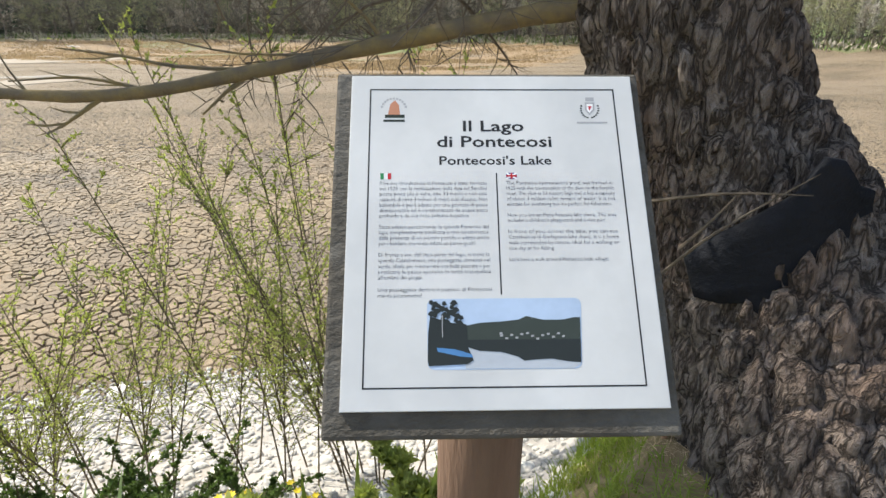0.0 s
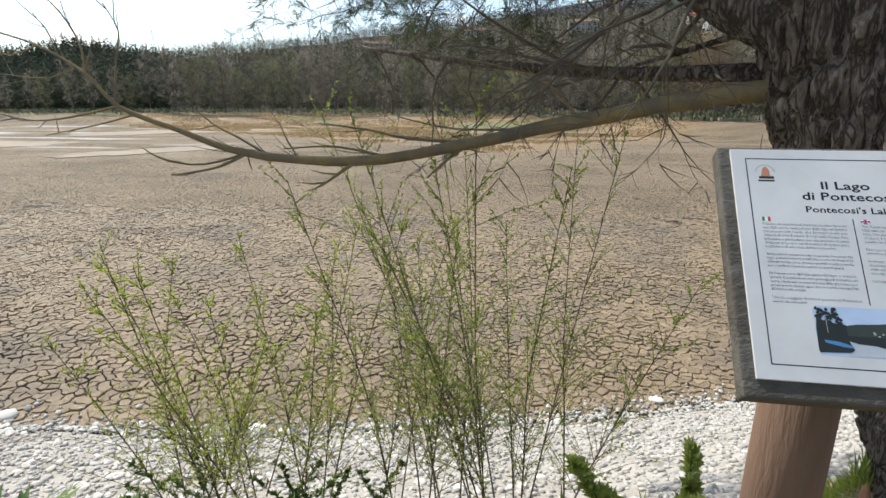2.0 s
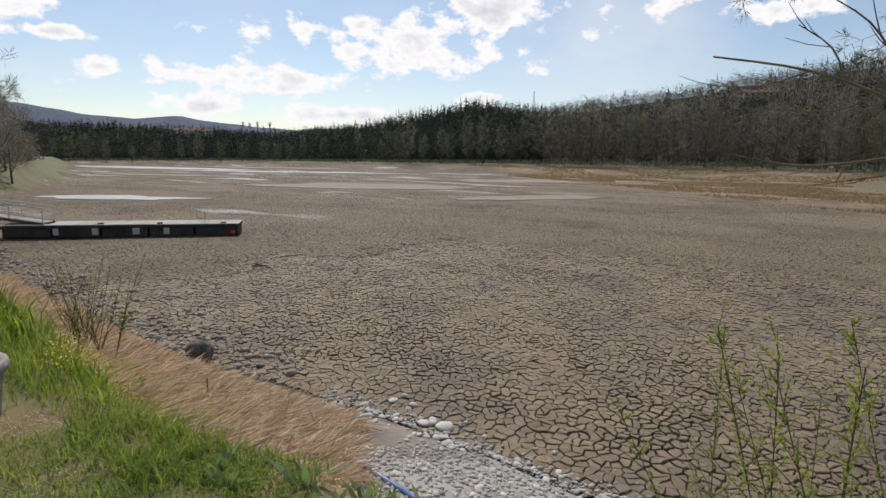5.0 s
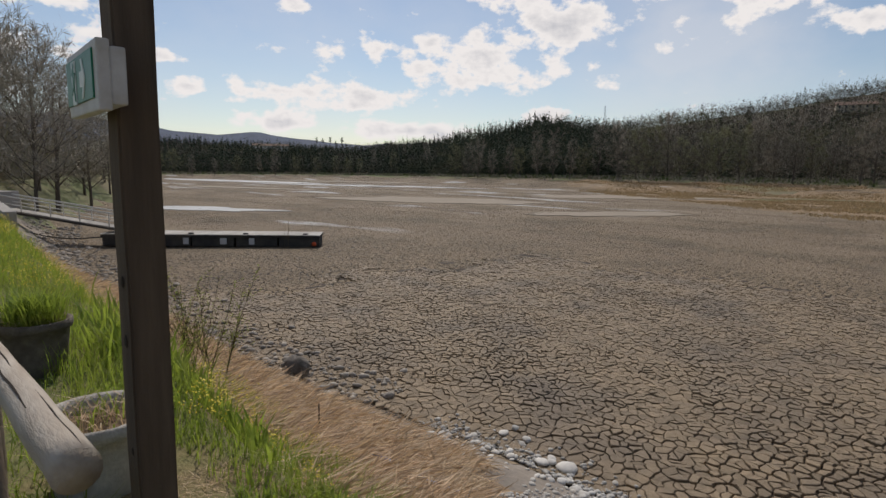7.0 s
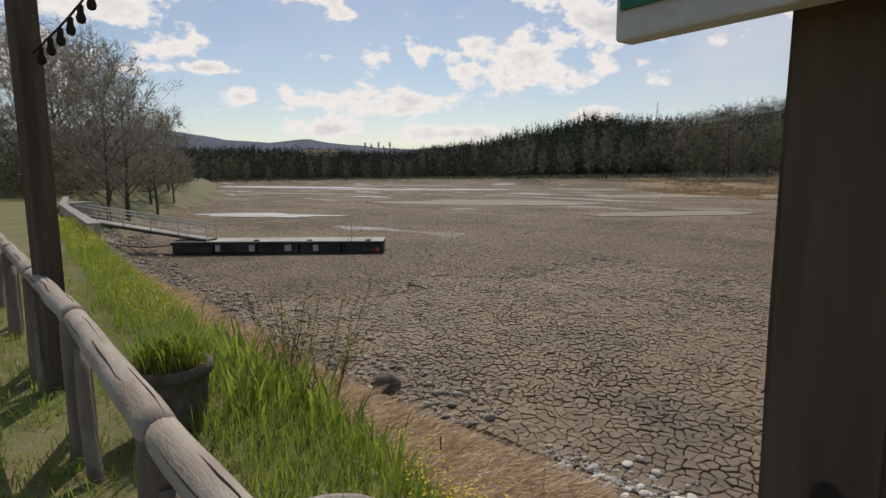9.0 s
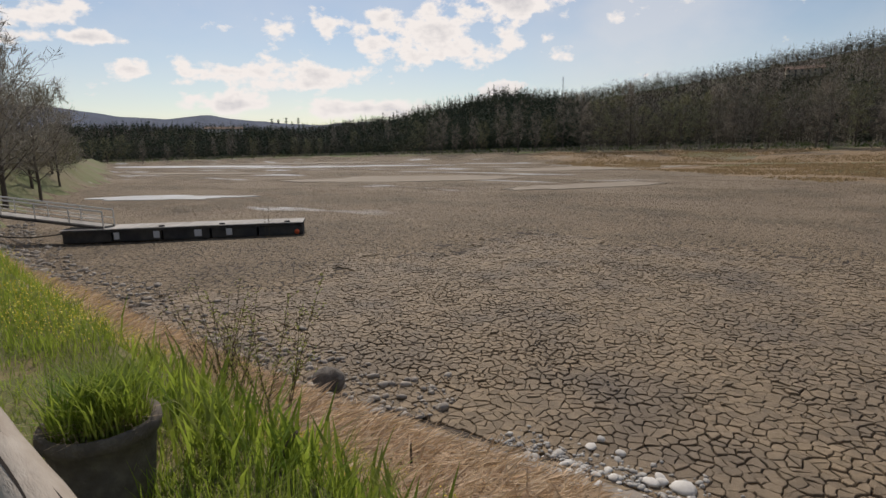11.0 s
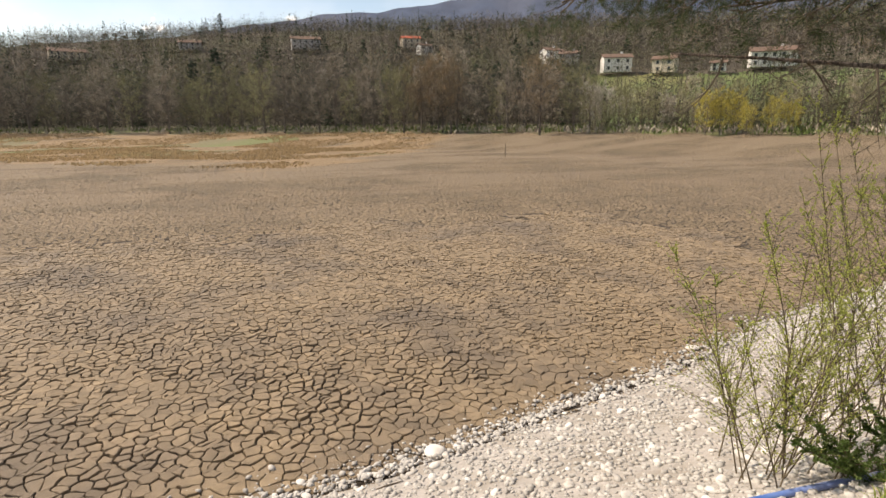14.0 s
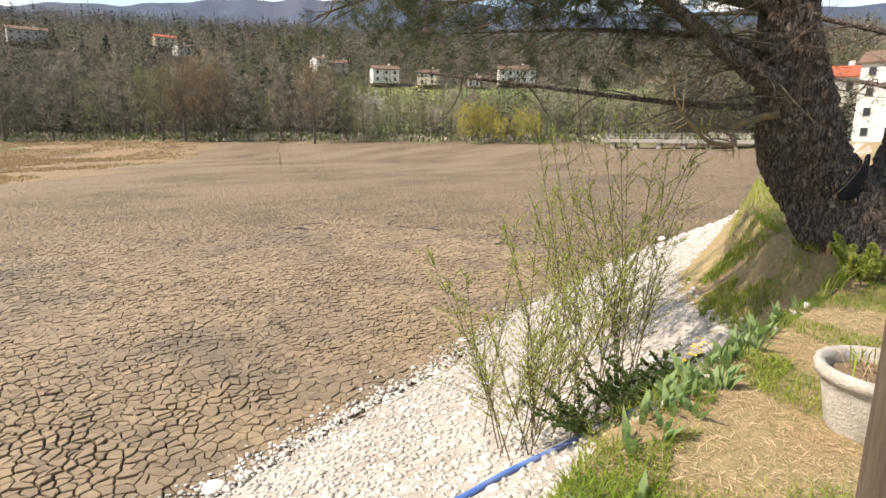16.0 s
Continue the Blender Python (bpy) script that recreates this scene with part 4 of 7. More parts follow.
def bark_stem(spine, sides, rings, deep, oval=1.0):
    """A trunk whose bark stands out in long plates between furrows."""
    pts = np.array([p[:3] for p in spine], float)
    rad = np.array([p[3] for p in spine], float)
    seg = np.concatenate([[0], np.cumsum(np.linalg.norm(np.diff(pts, axis=0), axis=1))])
    g = Geo()
    for i in range(rings + 1):
        s = seg[-1] * i / rings
        c = Vector([float(np.interp(s, seg, pts[:, k])) for k in range(3)])
        r = float(np.interp(s, seg, rad))
        c2 = Vector([float(np.interp(min(s + .05, seg[-1]), seg, pts[:, k])) for k in range(3)])
        c1 = Vector([float(np.interp(max(s - .05, 0), seg, pts[:, k])) for k in range(3)])
        d = (c2 - c1).normalized()
        u = Vector((1, 0, 0))
        u = (u - d * u.dot(d)).normalized()
        w = d.cross(u) * oval
        for k in range(sides):
            a = 2 * math.pi * k / sides
            q = c + (u * math.cos(a) + w * math.sin(a)) * r
            wob = noise.noise((q.x * 3, q.y * 3, q.z * 2.0)) * 0.5
            key = Vector((q.x * 9.5 + wob, q.y * 9.5 + wob, q.z * 3.6 + wob * 2))
            f = noise.voronoi(key)[0]
            plate = min(1.0, (f[1] - f[0]) * 3.2)
            fine = noise.noise((q.x * 42, q.y * 42, q.z * 20))
            rr = r * (1 + 0.05 * noise.noise((q.x * 2.2, q.y * 2.2, q.z * 1.5))) + deep * (plate - 0.6) + deep * 0.28 * fine
            q = c + (u * math.cos(a) + w * math.sin(a)) * rr
            g.v.append(tuple(q))
    for i in range(rings):
        for k in range(sides):
            a, b = i * sides + k, i * sides + (k + 1) % sides
            g.f.append((a, b, b + sides, a + sides))
            g.m.append(0)
    return g


TRUNK = [(1.64, 1.60, -0.3, .58), (1.63, 1.68, -.02, .48), (1.61, 1.92, 0.3, .44), (1.54, 2.22, .75, .42), (1.37, 2.42, 1.15, .405), (1.17, 2.49, 1.65, .375), (1.03, 2.57, 2.15, .33), (.96, 2.66, 2.8, .27), (.95, 2.75, 3.8, .19), (1.0, 2.8, 5.4, .08)]
STEM2 = [(1.72, 1.75, -.3, .5), (1.82, 1.70, .1, .45), (1.98, 1.62, .5, .38), (2.16, 1.54, .9, .32), (2.36, 1.48, 1.4, .28), (2.58, 1.46, 2.0, .25), (2.9, 1.5, 3.2, .18), (3.2, 1.6, 5.0, .08)]


def grow(wood, leaf, p, d, length, r, level, rng, droop=0.15, needle=1.0, bits=5):
    """A branch that bends and forks; its last twigs carry tufts of needles."""
    pts, rad = [Vector(p)], [r]
    d = Vector(d).normalized()
    n = 5 if level < 2 else 3
    for i in range(n):
        d = (d + Vector((rng.gauss(0, .16), rng.gauss(0, .16), rng.gauss(0, .12) - droop * .25 + (0.12 if i > n / 2 else 0)))).normalized()
        pts.append(pts[-1] + d * length / n)
        rad.append(r * (1 - (i + 1) / (n + 0.6)))
    wood.tube(pts, rad, 6 if level == 0 else (4 if level == 1 else 3), cap=False)
    if level >= 2:
        if rng.random() < needle:
            for q in (pts[-1], pts[-2]):
                dd = pts[-1] - pts[-2]
                for _ in range(16):
                    leaf.leaf(q + dd * rng.uniform(-.5, .2), dd.normalized() * 0.7 + Vector((rng.gauss(0, .6), rng.gauss(0, .6), rng.gauss(0, .6))), rng.uniform(.08, .15), 0.0055)
        return
    for i in range(bits):
        u = rng.uniform(0.25, 1.0) * n
        k = min(n - 1, int(u))
        q = pts[k].lerp(pts[k + 1], u - k)
        side = Vector((rng.gauss(0, 1), rng.gauss(0, 1), rng.gauss(0, .6)))
        dd = (pts[k + 1] - pts[k]).normalized() * 0.7 + side.normalized() * 0.8
        grow(wood, leaf, q, dd, length * rng.uniform(.3, .5), max(.0035, rad[k] * .5), level + 1, rng, droop, needle, bits)


def curved(pts, n=4):
    """A smooth line through the points."""
    out = []
    for i in range(len(pts) - 1):
        p0, p1, p2, p3 = (Vector(pts[max(0, min(len(pts) - 1, i + k))]) for k in (-1, 0, 1, 2))
        for s in range(n):
            t = s / n
            out.append(0.5 * ((2 * p1) + (p2 - p0) * t + (2 * p0 - 5 * p1 + 4 * p2 - p3) * t * t + (3 * p1 - p0 - 3 * p2 + p3) * t ** 3))
    return out + [Vector(pts[-1])]


def old_pine():
    e = thing("pine_tree", (1.75, 2.1, -0.1), "old forked pine with deeply furrowed bark and lichened branches", "tree")
    part("trunk", bark_stem(TRUNK, 160, 260, 0.045, 1.25), M_BARK, e, smooth=True)
    part("second_stem", bark_stem(STEM2, 110, 180, 0.04), M_BARK, e, smooth=True)
    rng = random.Random(41)
    # the long low lichened bough
    main = curved([(.95, 2.55, 1.72), (.45, 2.72, 1.64), (-.12, 2.78, 1.53), (-.62, 2.55, 1.43), (-1.12, 2.34, 1.36), (-1.66, 2.34, 1.39), (-2.0, 2.33, 1.50), (-2.28, 2.31, 1.61), (-2.44, 2.33, 1.76), (-2.72, 2.38, 1.9), (-3.1, 2.45, 2.0)], 4)
    rad = [0.047 * (1 - i / (len(main) - 1)) ** 1.7 + 0.0042 for i in range(len(main))]
    g = Geo()
    g.tube(main, rad, 9, bumps=0.12)
    bough = part("bough", g, M_LICHEN, e, "long low bough crusted with yellow lichen", smooth=True)
    tw = Geo()
    for pts, r in (
            ([(-1.12, 2.34, 1.36), (-1.2, 2.30, 1.30), (-1.27, 2.27, 1.25)], .016), ([(-.62, 2.55, 1.42), (-.7, 2.5, 1.36), (-.80, 2.46, 1.27)], .016),
            ([(-1.66, 2.34, 1.39), (-1.78, 2.3, 1.33), (-1.92, 2.28, 1.30), (-2.02, 2.27, 1.29)], .012), ([(-1.66, 2.34, 1.39), (-1.85, 2.28, 1.34), (-2.02, 2.24, 1.36), (-2.12, 2.22, 1.42)], .009),
            ([(-1.55, 2.34, 1.38), (-1.7, 2.36, 1.46), (-1.82, 2.36, 1.52), (-1.92, 2.36, 1.6)], .009), ([(-1.4, 2.34, 1.37), (-1.46, 2.36, 1.45), (-1.5, 2.37, 1.54)], .007),
            ([(-.6, 2.55, 1.44), (-.9, 2.5, 1.46), (-1.1, 2.5, 1.5), (-1.35, 2.5, 1.53)], .013), ([(-.3, 2.7, 1.5), (-.7, 2.75, 1.5), (-1.0, 2.75, 1.56)], .010), ([(-1.0, 2.4, 1.38), (-1.25, 2.44, 1.42), (-1.5, 2.4, 1.41)], .011),
            ([(-2.28, 2.31, 1.61), (-2.5, 2.28, 1.56), (-2.72, 2.28, 1.54), (-2.95, 2.3, 1.58)], .009), ([(-2.2, 2.31, 1.57), (-2.4, 2.3, 1.52), (-2.65, 2.26, 1.47)], .007),
            ([(-2.44, 2.33, 1.76), (-2.46, 2.34, 1.9), (-2.55, 2.35, 2.05), (-2.68, 2.36, 2.16)], .008), ([(-2.3, 2.32, 1.63), (-2.28, 2.33, 1.8), (-2.25, 2.34, 1.95), (-2.32, 2.35, 2.08)], .008),
            ([(-2.6, 2.36, 1.85), (-2.66, 2.38, 1.98), (-2.78, 2.4, 2.08)], .006), ([(-2.72, 2.38, 1.9), (-2.9, 2.42, 1.86), (-3.12, 2.45, 1.88)], .006), ([(-2.5, 2.34, 1.8), (-2.62, 2.3, 1.74), (-2.85, 2.28, 1.76)], .006),
            ([(-.05, 2.78, 1.55), (-.2, 2.8, 1.72), (-.5, 2.85, 1.83), (-.95, 2.9, 1.9)], .012)):
        ln = curved(pts, 3)
        tw.tube(ln, [r * .8 * (1 - i / len(ln) * .75) for i in range(len(ln))], 5, cap=False)
        for _ in range(3):
            k = rng.randrange(len(ln) - 1)
            q = ln[k]
            dd = (ln[k + 1] - ln[k]).normalized() + Vector((rng.gauss(0, .5), rng.gauss(0, .5), rng.gauss(0.1, .5)))
            tw.tube([q, q + dd * .06, q + dd * .12 + Vector((0, 0, .015))], [r * .4, r * .3, .001], 3, cap=False)
    part("side_growth", tw, M_LICHEN, bough, kind="stuff")
    # limbs of the crown
    wood, leaf = Geo(), Geo()
    limbs = [([(1.12, 2.4, 1.82), (.75, 2.65, 2.05), (.3, 3.0, 2.38), (-.5, 3.5, 2.95), (-1.6, 4.0, 3.4)], .2, 26), ([(1.05, 2.55, 1.78), (.3, 3.2, 1.80), (-.5, 3.95, 1.9), (-1.5, 5.1, 2.1), (-2.1, 6.1, 2.25)], .05, 10),
             ([(.98, 2.55, 2.4), (.2, 3.2, 2.6), (-.6, 4.4, 2.75), (-1.5, 6.0, 2.8)], .06, 18), ([(.95, 2.65, 2.9), (.2, 3.4, 3.2), (-.6, 4.8, 3.3), (-1.6, 6.4, 3.2)], .07, 18),
             ([(.95, 2.7, 3.3), (.3, 3.6, 3.6), (-.4, 4.6, 3.7), (-1.2, 5.6, 3.5)], .06, 16), ([(1.0, 2.55, 2.2), (1.6, 3.2, 2.5), (2.2, 4.2, 2.6)], .05, 12), ([(2.55, 1.46, 1.9), (3.5, 2.3, 2.2), (4.4, 3.4, 2.4)], .05, 12),
             ([(.96, 2.75, 4.0), (0, 3.6, 4.4), (-1.5, 4.6, 4.4)], .05, 16), ([(2.75, 1.5, 2.6), (2.3, 3.0, 3.1), (1.5, 4.6, 3.2)], .05, 14), ([(.96, 2.7, 3.6), (.4, 4.2, 3.7), (-.4, 5.8, 3.5)], .05, 16), ([(.95, 2.7, 3.2), (.2, 4.5, 3.9), (-.8, 6.2, 4.0), (-1.6, 7.6, 3.7)], .07, 30), ([(1, 2.75, 4), (.6, 5, 4.6), (.2, 7, 4.5), (-.2, 8.6, 4.0)], .06, 30), ([(.95, 2.65, 2.9), (-.2, 4.6, 3.5), (-1.4, 6.6, 3.6), (-2.4, 8.2, 3.2)], .07, 30),
             ([(1.0, 2.6, 2.05), (.5, 3.0, 1.9), (.3, 3.3, 1.85), (.1, 3.6, 1.82)], .02, 3),
             # unseen dense bough, added overhead to cast shade on the bank
             ([(.95, 2.75, 3.6), (-.4, 3.7, 4.1), (-1.8, 4.3, 4.3), (-3.7, 4.6, 4.2)], .08, 130)]
    for pts, r, kids in limbs:
        ln = curved(pts, 5)
        lg = Geo()
        lg.tube(ln, [r * (1 - .85 * i / len(ln)) for i in range(len(ln))], 10, bumps=0.1)
        part("limb", lg, M_BARK, e, smooth=True)
        for _ in range(kids):
            k = rng.randrange(len(ln) // (2 if kids > 60 else 4), len(ln) - 1)
            side = Vector((rng.gauss(0, 1), rng.gauss(0, 1), rng.gauss(-.15, .5))).normalized()
            grow(wood, leaf, ln[k], (ln[k + 1] - ln[k]).normalized() * .5 + side, rng.uniform(.7, 1.5), .014, 0, rng, 0.25, 0.55 if ln[k].z > 2.6 else 0.0)
    part("fine_branching", wood, M_TWIG, e, kind="stuff")
    part("needles", leaf, M_NEEDLE, e, "sparse dark green needle tufts", kind="stuff")
    # snagged dead twigs across the bark
    for a, b, c in (((.92, 1.94, 1.02), (1.12, 1.78, 1.09), (1.36, 1.7, 1.10)), ((.98, 1.92, .72), (1.1, 1.78, .95), (1.42, 1.72, 1.19)), ((1.02, 1.86, .86), (1.1, 1.80, 1.0), (1.17, 1.79, 1.1))):
        g = Geo()
        g.tube(curved([a, b, c], 4), [.007, .0065, .006, .0055, .005, .004, .003, .002, .0015], 5)
        part("snagged_twig", g, M_TWIG, e)
    # torn patches of inner bark
    for x, y, z, w, h in ((1.12, 1.93, .02, .02, .08),):
        g = Geo()
        g.stone((x, y, z), 1.0, 1.0, detail=2)
        cx = Vector((x, y, z))
        g.v = [tuple(cx + Vector(((p[0] - x) * w, (p[1] - y) * .03, (p[2] - z) * h))) for p in g.v]
        part("torn_bark", g, M_TORN, e, "raw orange inner bark")


old_pine()


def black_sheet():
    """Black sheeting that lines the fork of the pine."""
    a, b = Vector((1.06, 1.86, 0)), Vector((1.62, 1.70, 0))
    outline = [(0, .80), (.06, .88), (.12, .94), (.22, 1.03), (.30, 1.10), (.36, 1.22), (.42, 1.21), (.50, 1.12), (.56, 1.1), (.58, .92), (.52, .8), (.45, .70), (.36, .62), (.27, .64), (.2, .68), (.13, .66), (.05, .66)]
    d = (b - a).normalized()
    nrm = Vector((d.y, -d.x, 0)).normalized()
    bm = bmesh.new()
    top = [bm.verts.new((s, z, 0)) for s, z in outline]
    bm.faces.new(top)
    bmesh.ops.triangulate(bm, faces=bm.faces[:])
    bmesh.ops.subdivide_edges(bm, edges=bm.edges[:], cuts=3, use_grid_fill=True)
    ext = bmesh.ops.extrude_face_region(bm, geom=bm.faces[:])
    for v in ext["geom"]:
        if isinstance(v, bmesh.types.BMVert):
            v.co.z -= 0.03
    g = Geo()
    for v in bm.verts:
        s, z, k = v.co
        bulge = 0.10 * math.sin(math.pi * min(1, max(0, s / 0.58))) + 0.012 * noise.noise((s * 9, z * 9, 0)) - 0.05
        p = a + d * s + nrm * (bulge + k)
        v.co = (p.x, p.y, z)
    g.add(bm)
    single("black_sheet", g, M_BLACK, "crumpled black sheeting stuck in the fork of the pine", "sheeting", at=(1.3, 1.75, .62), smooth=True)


black_sheet()

# ---------------------------------------------------------------- the lake's information board
M_BOARD = mat("weathered_board", (0.05, 0.044, 0.036), (0.085, 0.075, 0.062), 25.0, 0.9, 0.6, 120.0, c3=(0.12, 0.112, 0.10), big=14.0, stretch=(0.6, 1, 1))
M_SHEET = mat("white_plate", (0.53, 0.525, 0.52), (0.60, 0.595, 0.59), 8.0, 0.42, 0.03, 200.0, c3=(0.49, 0.49, 0.49), big=7.0, spec=0.5)
M_INK = plain("black_ink", (0.018, 0.018, 0.02), 0.5)
M_SIGNPOST = mat("round_timber", (0.115, 0.07, 0.048), (0.16, 0.10, 0.07), 22.0, 0.9, 0.5, 90.0, c3=(0.09, 0.066, 0.043), big=6.0, stretch=(1, 1, 0.12))
SU = Vector((0.9991, -0.042, 0.0)).normalized()
SV = Vector((0.0, 0.615, 0.788))
SV = (SV - SU * SV.dot(SU)).normalized()
SN = SU.cross(SV)
SC = Vector((0.131, 0.573, 1.398))
S_MAT = Matrix((SU, SV, SN)).transposed().to_4x4()
S_MAT.translation = SC


def board_at(x, y):
    """From the printed sheet's own units (of its upper edge) to metres on the board."""
    s = (y - 157.0) / 533.0
    t = 1.158 * s / (1 + 0.158 * s)
    left, right = 655 - 19 * s, 1092 + 50 * s
    return (x - left) / (right - left) * 0.285 - 0.1425, 0.17 - 0.34 * t


def flat(pts, lift, thick=0.00008):
    """A thin flat shape printed on the board."""
    lift = 0.002 + (lift - 0.002) * 0.16
    g = Geo()
    lo = [S_MAT @ Vector((a, b, lift)) for a, b in pts]
    hi = [S_MAT @ Vector((a, b, lift + thick)) for a, b in pts]
    g.face(hi)
    for i in range(len(pts)):
        j = (i + 1) % len(pts)
        g.face((lo[i], lo[j], hi[j], hi[i]))
    return g


def rect(x0, y0, x1, y1, lift=0.0024):
    return flat([board_at(x0, y1), board_at(x1, y1), board_at(x1, y0), board_at(x0, y0)], lift)


def line_of(body, x0, x1, y, height, align_mid=False, bold=0.0):
    """A line of print from x0 to x1 with its foot at y."""
    g = text_geo(body, height, Matrix(), 0.0002, bold=bold)
    xs = [v[0] for v in g.v]
    a0, b0 = board_at(x0, y)
    a1, _ = board_at(x1, y)
    k = (a1 - a0) / (max(xs) - min(xs))
    lo = min(xs)
    g.v = [tuple(S_MAT @ Vector((a0 + (v[0] - lo) * k, b0 + v[1], 0.0021 + v[2] * 0.2))) for v in g.v]
    return g


def info_board():
    e = thing("information_board", (0.13, 0.66, -0.06), "white printed lake information board on a weathered timber backing and post", "sign")
    g = Geo()
    g.tube([(0.135, 0.70, -0.2), (0.137, 0.70, 0.4), (0.135, 0.685, 0.9), (0.133, 0.66, 1.30)], [.068, .066, .064, .062], 20)
    part("post", g, M_SIGNPOST, e, "round brown timber post", smooth=True)
    g = Geo()
    g.box(S_MAT @ Vector((-0.004, -0.012, -0.0185)), (0.356, 0.412, 0.033), S_MAT.to_3x3().to_4x4(), 0.004)
    part("backing", g, M_BOARD, e, "dark weathered backing board")
    g = Geo()
    g.box(S_MAT @ Vector((0.0, -0.002, 0.0)), (0.328, 0.379, 0.004), S_MAT.to_3x3().to_4x4(), 0.0008)
    sheet = part("plate", g, M_SHEET, e, "white printed metal plate")
    t = 0.0016
    for a0, b0, a1, b1 in ((-.1425, .17 - t, .1425, .17), (-.1425, -.17, .1425, -.17 + t), (-.1425, -.17 + t, -.1425 + t, .17 - t), (.1425 - t, -.17 + t, .1425, .17 - t)):
        part("border_line", flat([(a0, b0), (a1, b0), (a1, b1), (a0, b1)], 0.0024), M_INK, sheet)
    part("title", line_of("Il Lago", 820, 929, 233, 0.0195, bold=0.0003), M_INK, sheet)
    part("title", line_of("di Pontecosi", 773, 979, 261, 0.0195, bold=0.0003), M_INK, sheet)
    part("subtitle", line_of("Pontecosi's Lake", 777, 978, 293, 0.0150, bold=0.0002), M_INK, sheet)
    left = (("Il bacino idroelettrico di Pontecosi è stato formato", 861, 329), ("nel 1925 con la realizzazione della diga sul Serchio", 861, 338.5), ("posta poco più a valle, alta 33 metri e con una", 861, 348), ("capacità di circa 3 milioni di metri cubi d'acqua. Non", 862, 358),
            ("balneabile è però adatto per una giornata di pesca", 862, 368), ("dilettantistica ed è caratterizzato da acque poco", 862, 377.5), ("profonde e da una ricca avifauna acquatica.", 830, 387),
            ("State adesso percorrendo la sponda Pievarina del", 863, 407), ("lago, completamente bonificata e resa caratteristica", 863, 416.5), ("dalla presenza di un piccolo pontile e adatta anche", 864, 426.5), ("per i bambini, troverete infatti un parco giochi.", 841, 436.5),
            ("Di fronte a voi, dall'altra parte del lago, si trova la", 864, 456.5), ("sponda Castelnovese, una passeggiata immersa nel", 865, 466.5), ("verde, ideale per trascorrere una bella giornata e per", 865, 477), ("praticare la pesca sportiva in tutta tranquillità", 866, 487), ("all'ombra dei pioppi.", 746, 497),
            ("Una passeggiata dentro il paesino di Pontecosi", 867, 518.5), ("merita sicuramente!", 743, 529))
    for body, x1, y in left:
        part("text_line", line_of(body, 671 - (y - 329) * 0.03, x1, y, 0.0062, bold=-0.0001), M_INK, sheet)
    right = (("The Pontecosi hydroelectric pond was formed in", 1087, 329), ("1925 with the construction of the dam on the Serchio", 1090, 338.5), ("river. The dam is 33 meters high and it has a capacity", 1091, 348), ("of about 3 million cubic meters of water. It is not", 1092, 357.5), ("suitable for swimming but it's perfect for fishermen.", 1085, 367),
             ("Now you are on Pieve Fosciana lake shore. This area", 1093, 386.5), ("includes a children's playground and a nice pier.", 1074, 396), ("In front of you, across the lake, you can see", 1095, 416), ("Castelnuovo di Garfagnana lake shore. It is a lovely", 1097, 426), ("walk surrounded by nature, ideal for a walking on", 1097, 436), ("nice day or for fishing.", 981, 446), ("Let's have a walk around Pontecosi little village!", 1077, 466))
    for body, x1, y in right:
        part("text_line", line_of(body, 896 + (y - 329) * 0.03, x1, y, 0.0062, bold=-0.0001), M_INK, sheet)
    part("divider", flat([board_at(x, y) for x, y in ((883, 525), (885.5, 525), (879.5, 308), (877.5, 308))], 0.0024), M_INK, sheet)
    cols = {k: plain("print_" + k, c, 0.5) for k, c in dict(green=(.03, .22, .08), white=(.75, .75, .75), red=(.5, .03, .04), blue=(.03, .05, .25), sky=(.40, .50, .66), hill=(.022, .03, .022), water=(.10, .12, .14), pale=(.42, .45, .50), boat=(.07, .20, .42), tan=(.45, .2, .12), grey=(.35, .35, .36)).items()}
    for x0, x1, k in ((672, 678, "green"), (678, 685, "white"), (685, 691, "red")):
        part("flag_band", rect(x0, 308, x1, 319), cols[k], sheet)
    part("flag_field", rect(896, 308, 915, 319), cols["blue"], sheet)
    part("flag_band", rect(904, 308, 907, 319, 0.0032), cols["red"], sheet)
    part("flag_band", rect(896, 312, 915, 315, 0.0038), cols["red"], sheet)
    for pts in (((896, 308), (899, 308), (915, 317), (915, 319), (912, 319), (896, 310)), ((915, 308), (915, 310), (899, 319), (896, 319), (896, 317), (912, 308))):
        part("flag_band", flat([board_at(*p) for p in reversed(pts)], 0.0028), cols["white"], sheet)
    # emblems as plain shapes
    ring = [board_at(697 + 24 * math.cos(a), 196 + 23 * math.sin(a)) for a in [i * 0.2618 for i in range(24)]]
    for i in range(0, 24, 1):
        if 13 <= i <= 23:
            c = board_at(697 + 22 * math.cos(i * .2618), 194 + 20 * math.sin(i * .2618))
            part("emblem_mark", flat([(c[0] - .0012, c[1] - .0012), (c[0] + .0012, c[1] - .0012), (c[0] + .0012, c[1] + .0012), (c[0] - .0012, c[1] + .0012)], 0.0024), cols["grey"], sheet)
    part("emblem_shape", flat([board_at(*p) for p in ((686, 203), (708, 203), (706, 186), (699, 177), (691, 184))], 0.0024), cols["tan"], sheet)
    part("emblem_shape", rect(681, 203, 716, 209), cols["hill"], sheet)
    part("emblem_bar", rect(678, 212, 716, 216), cols["hill"], sheet)
    part("emblem_shape", flat([board_at(*p) for p in ((1040, 181), (1040, 195), (1048, 204), (1057, 195), (1057, 181))], 0.0024), cols["grey"], sheet)
    part("emblem_shape", flat([board_at(*p) for p in ((1043, 184), (1043, 194), (1048, 200), (1054, 194), (1054, 184))], 0.0032), cols["white"], sheet)
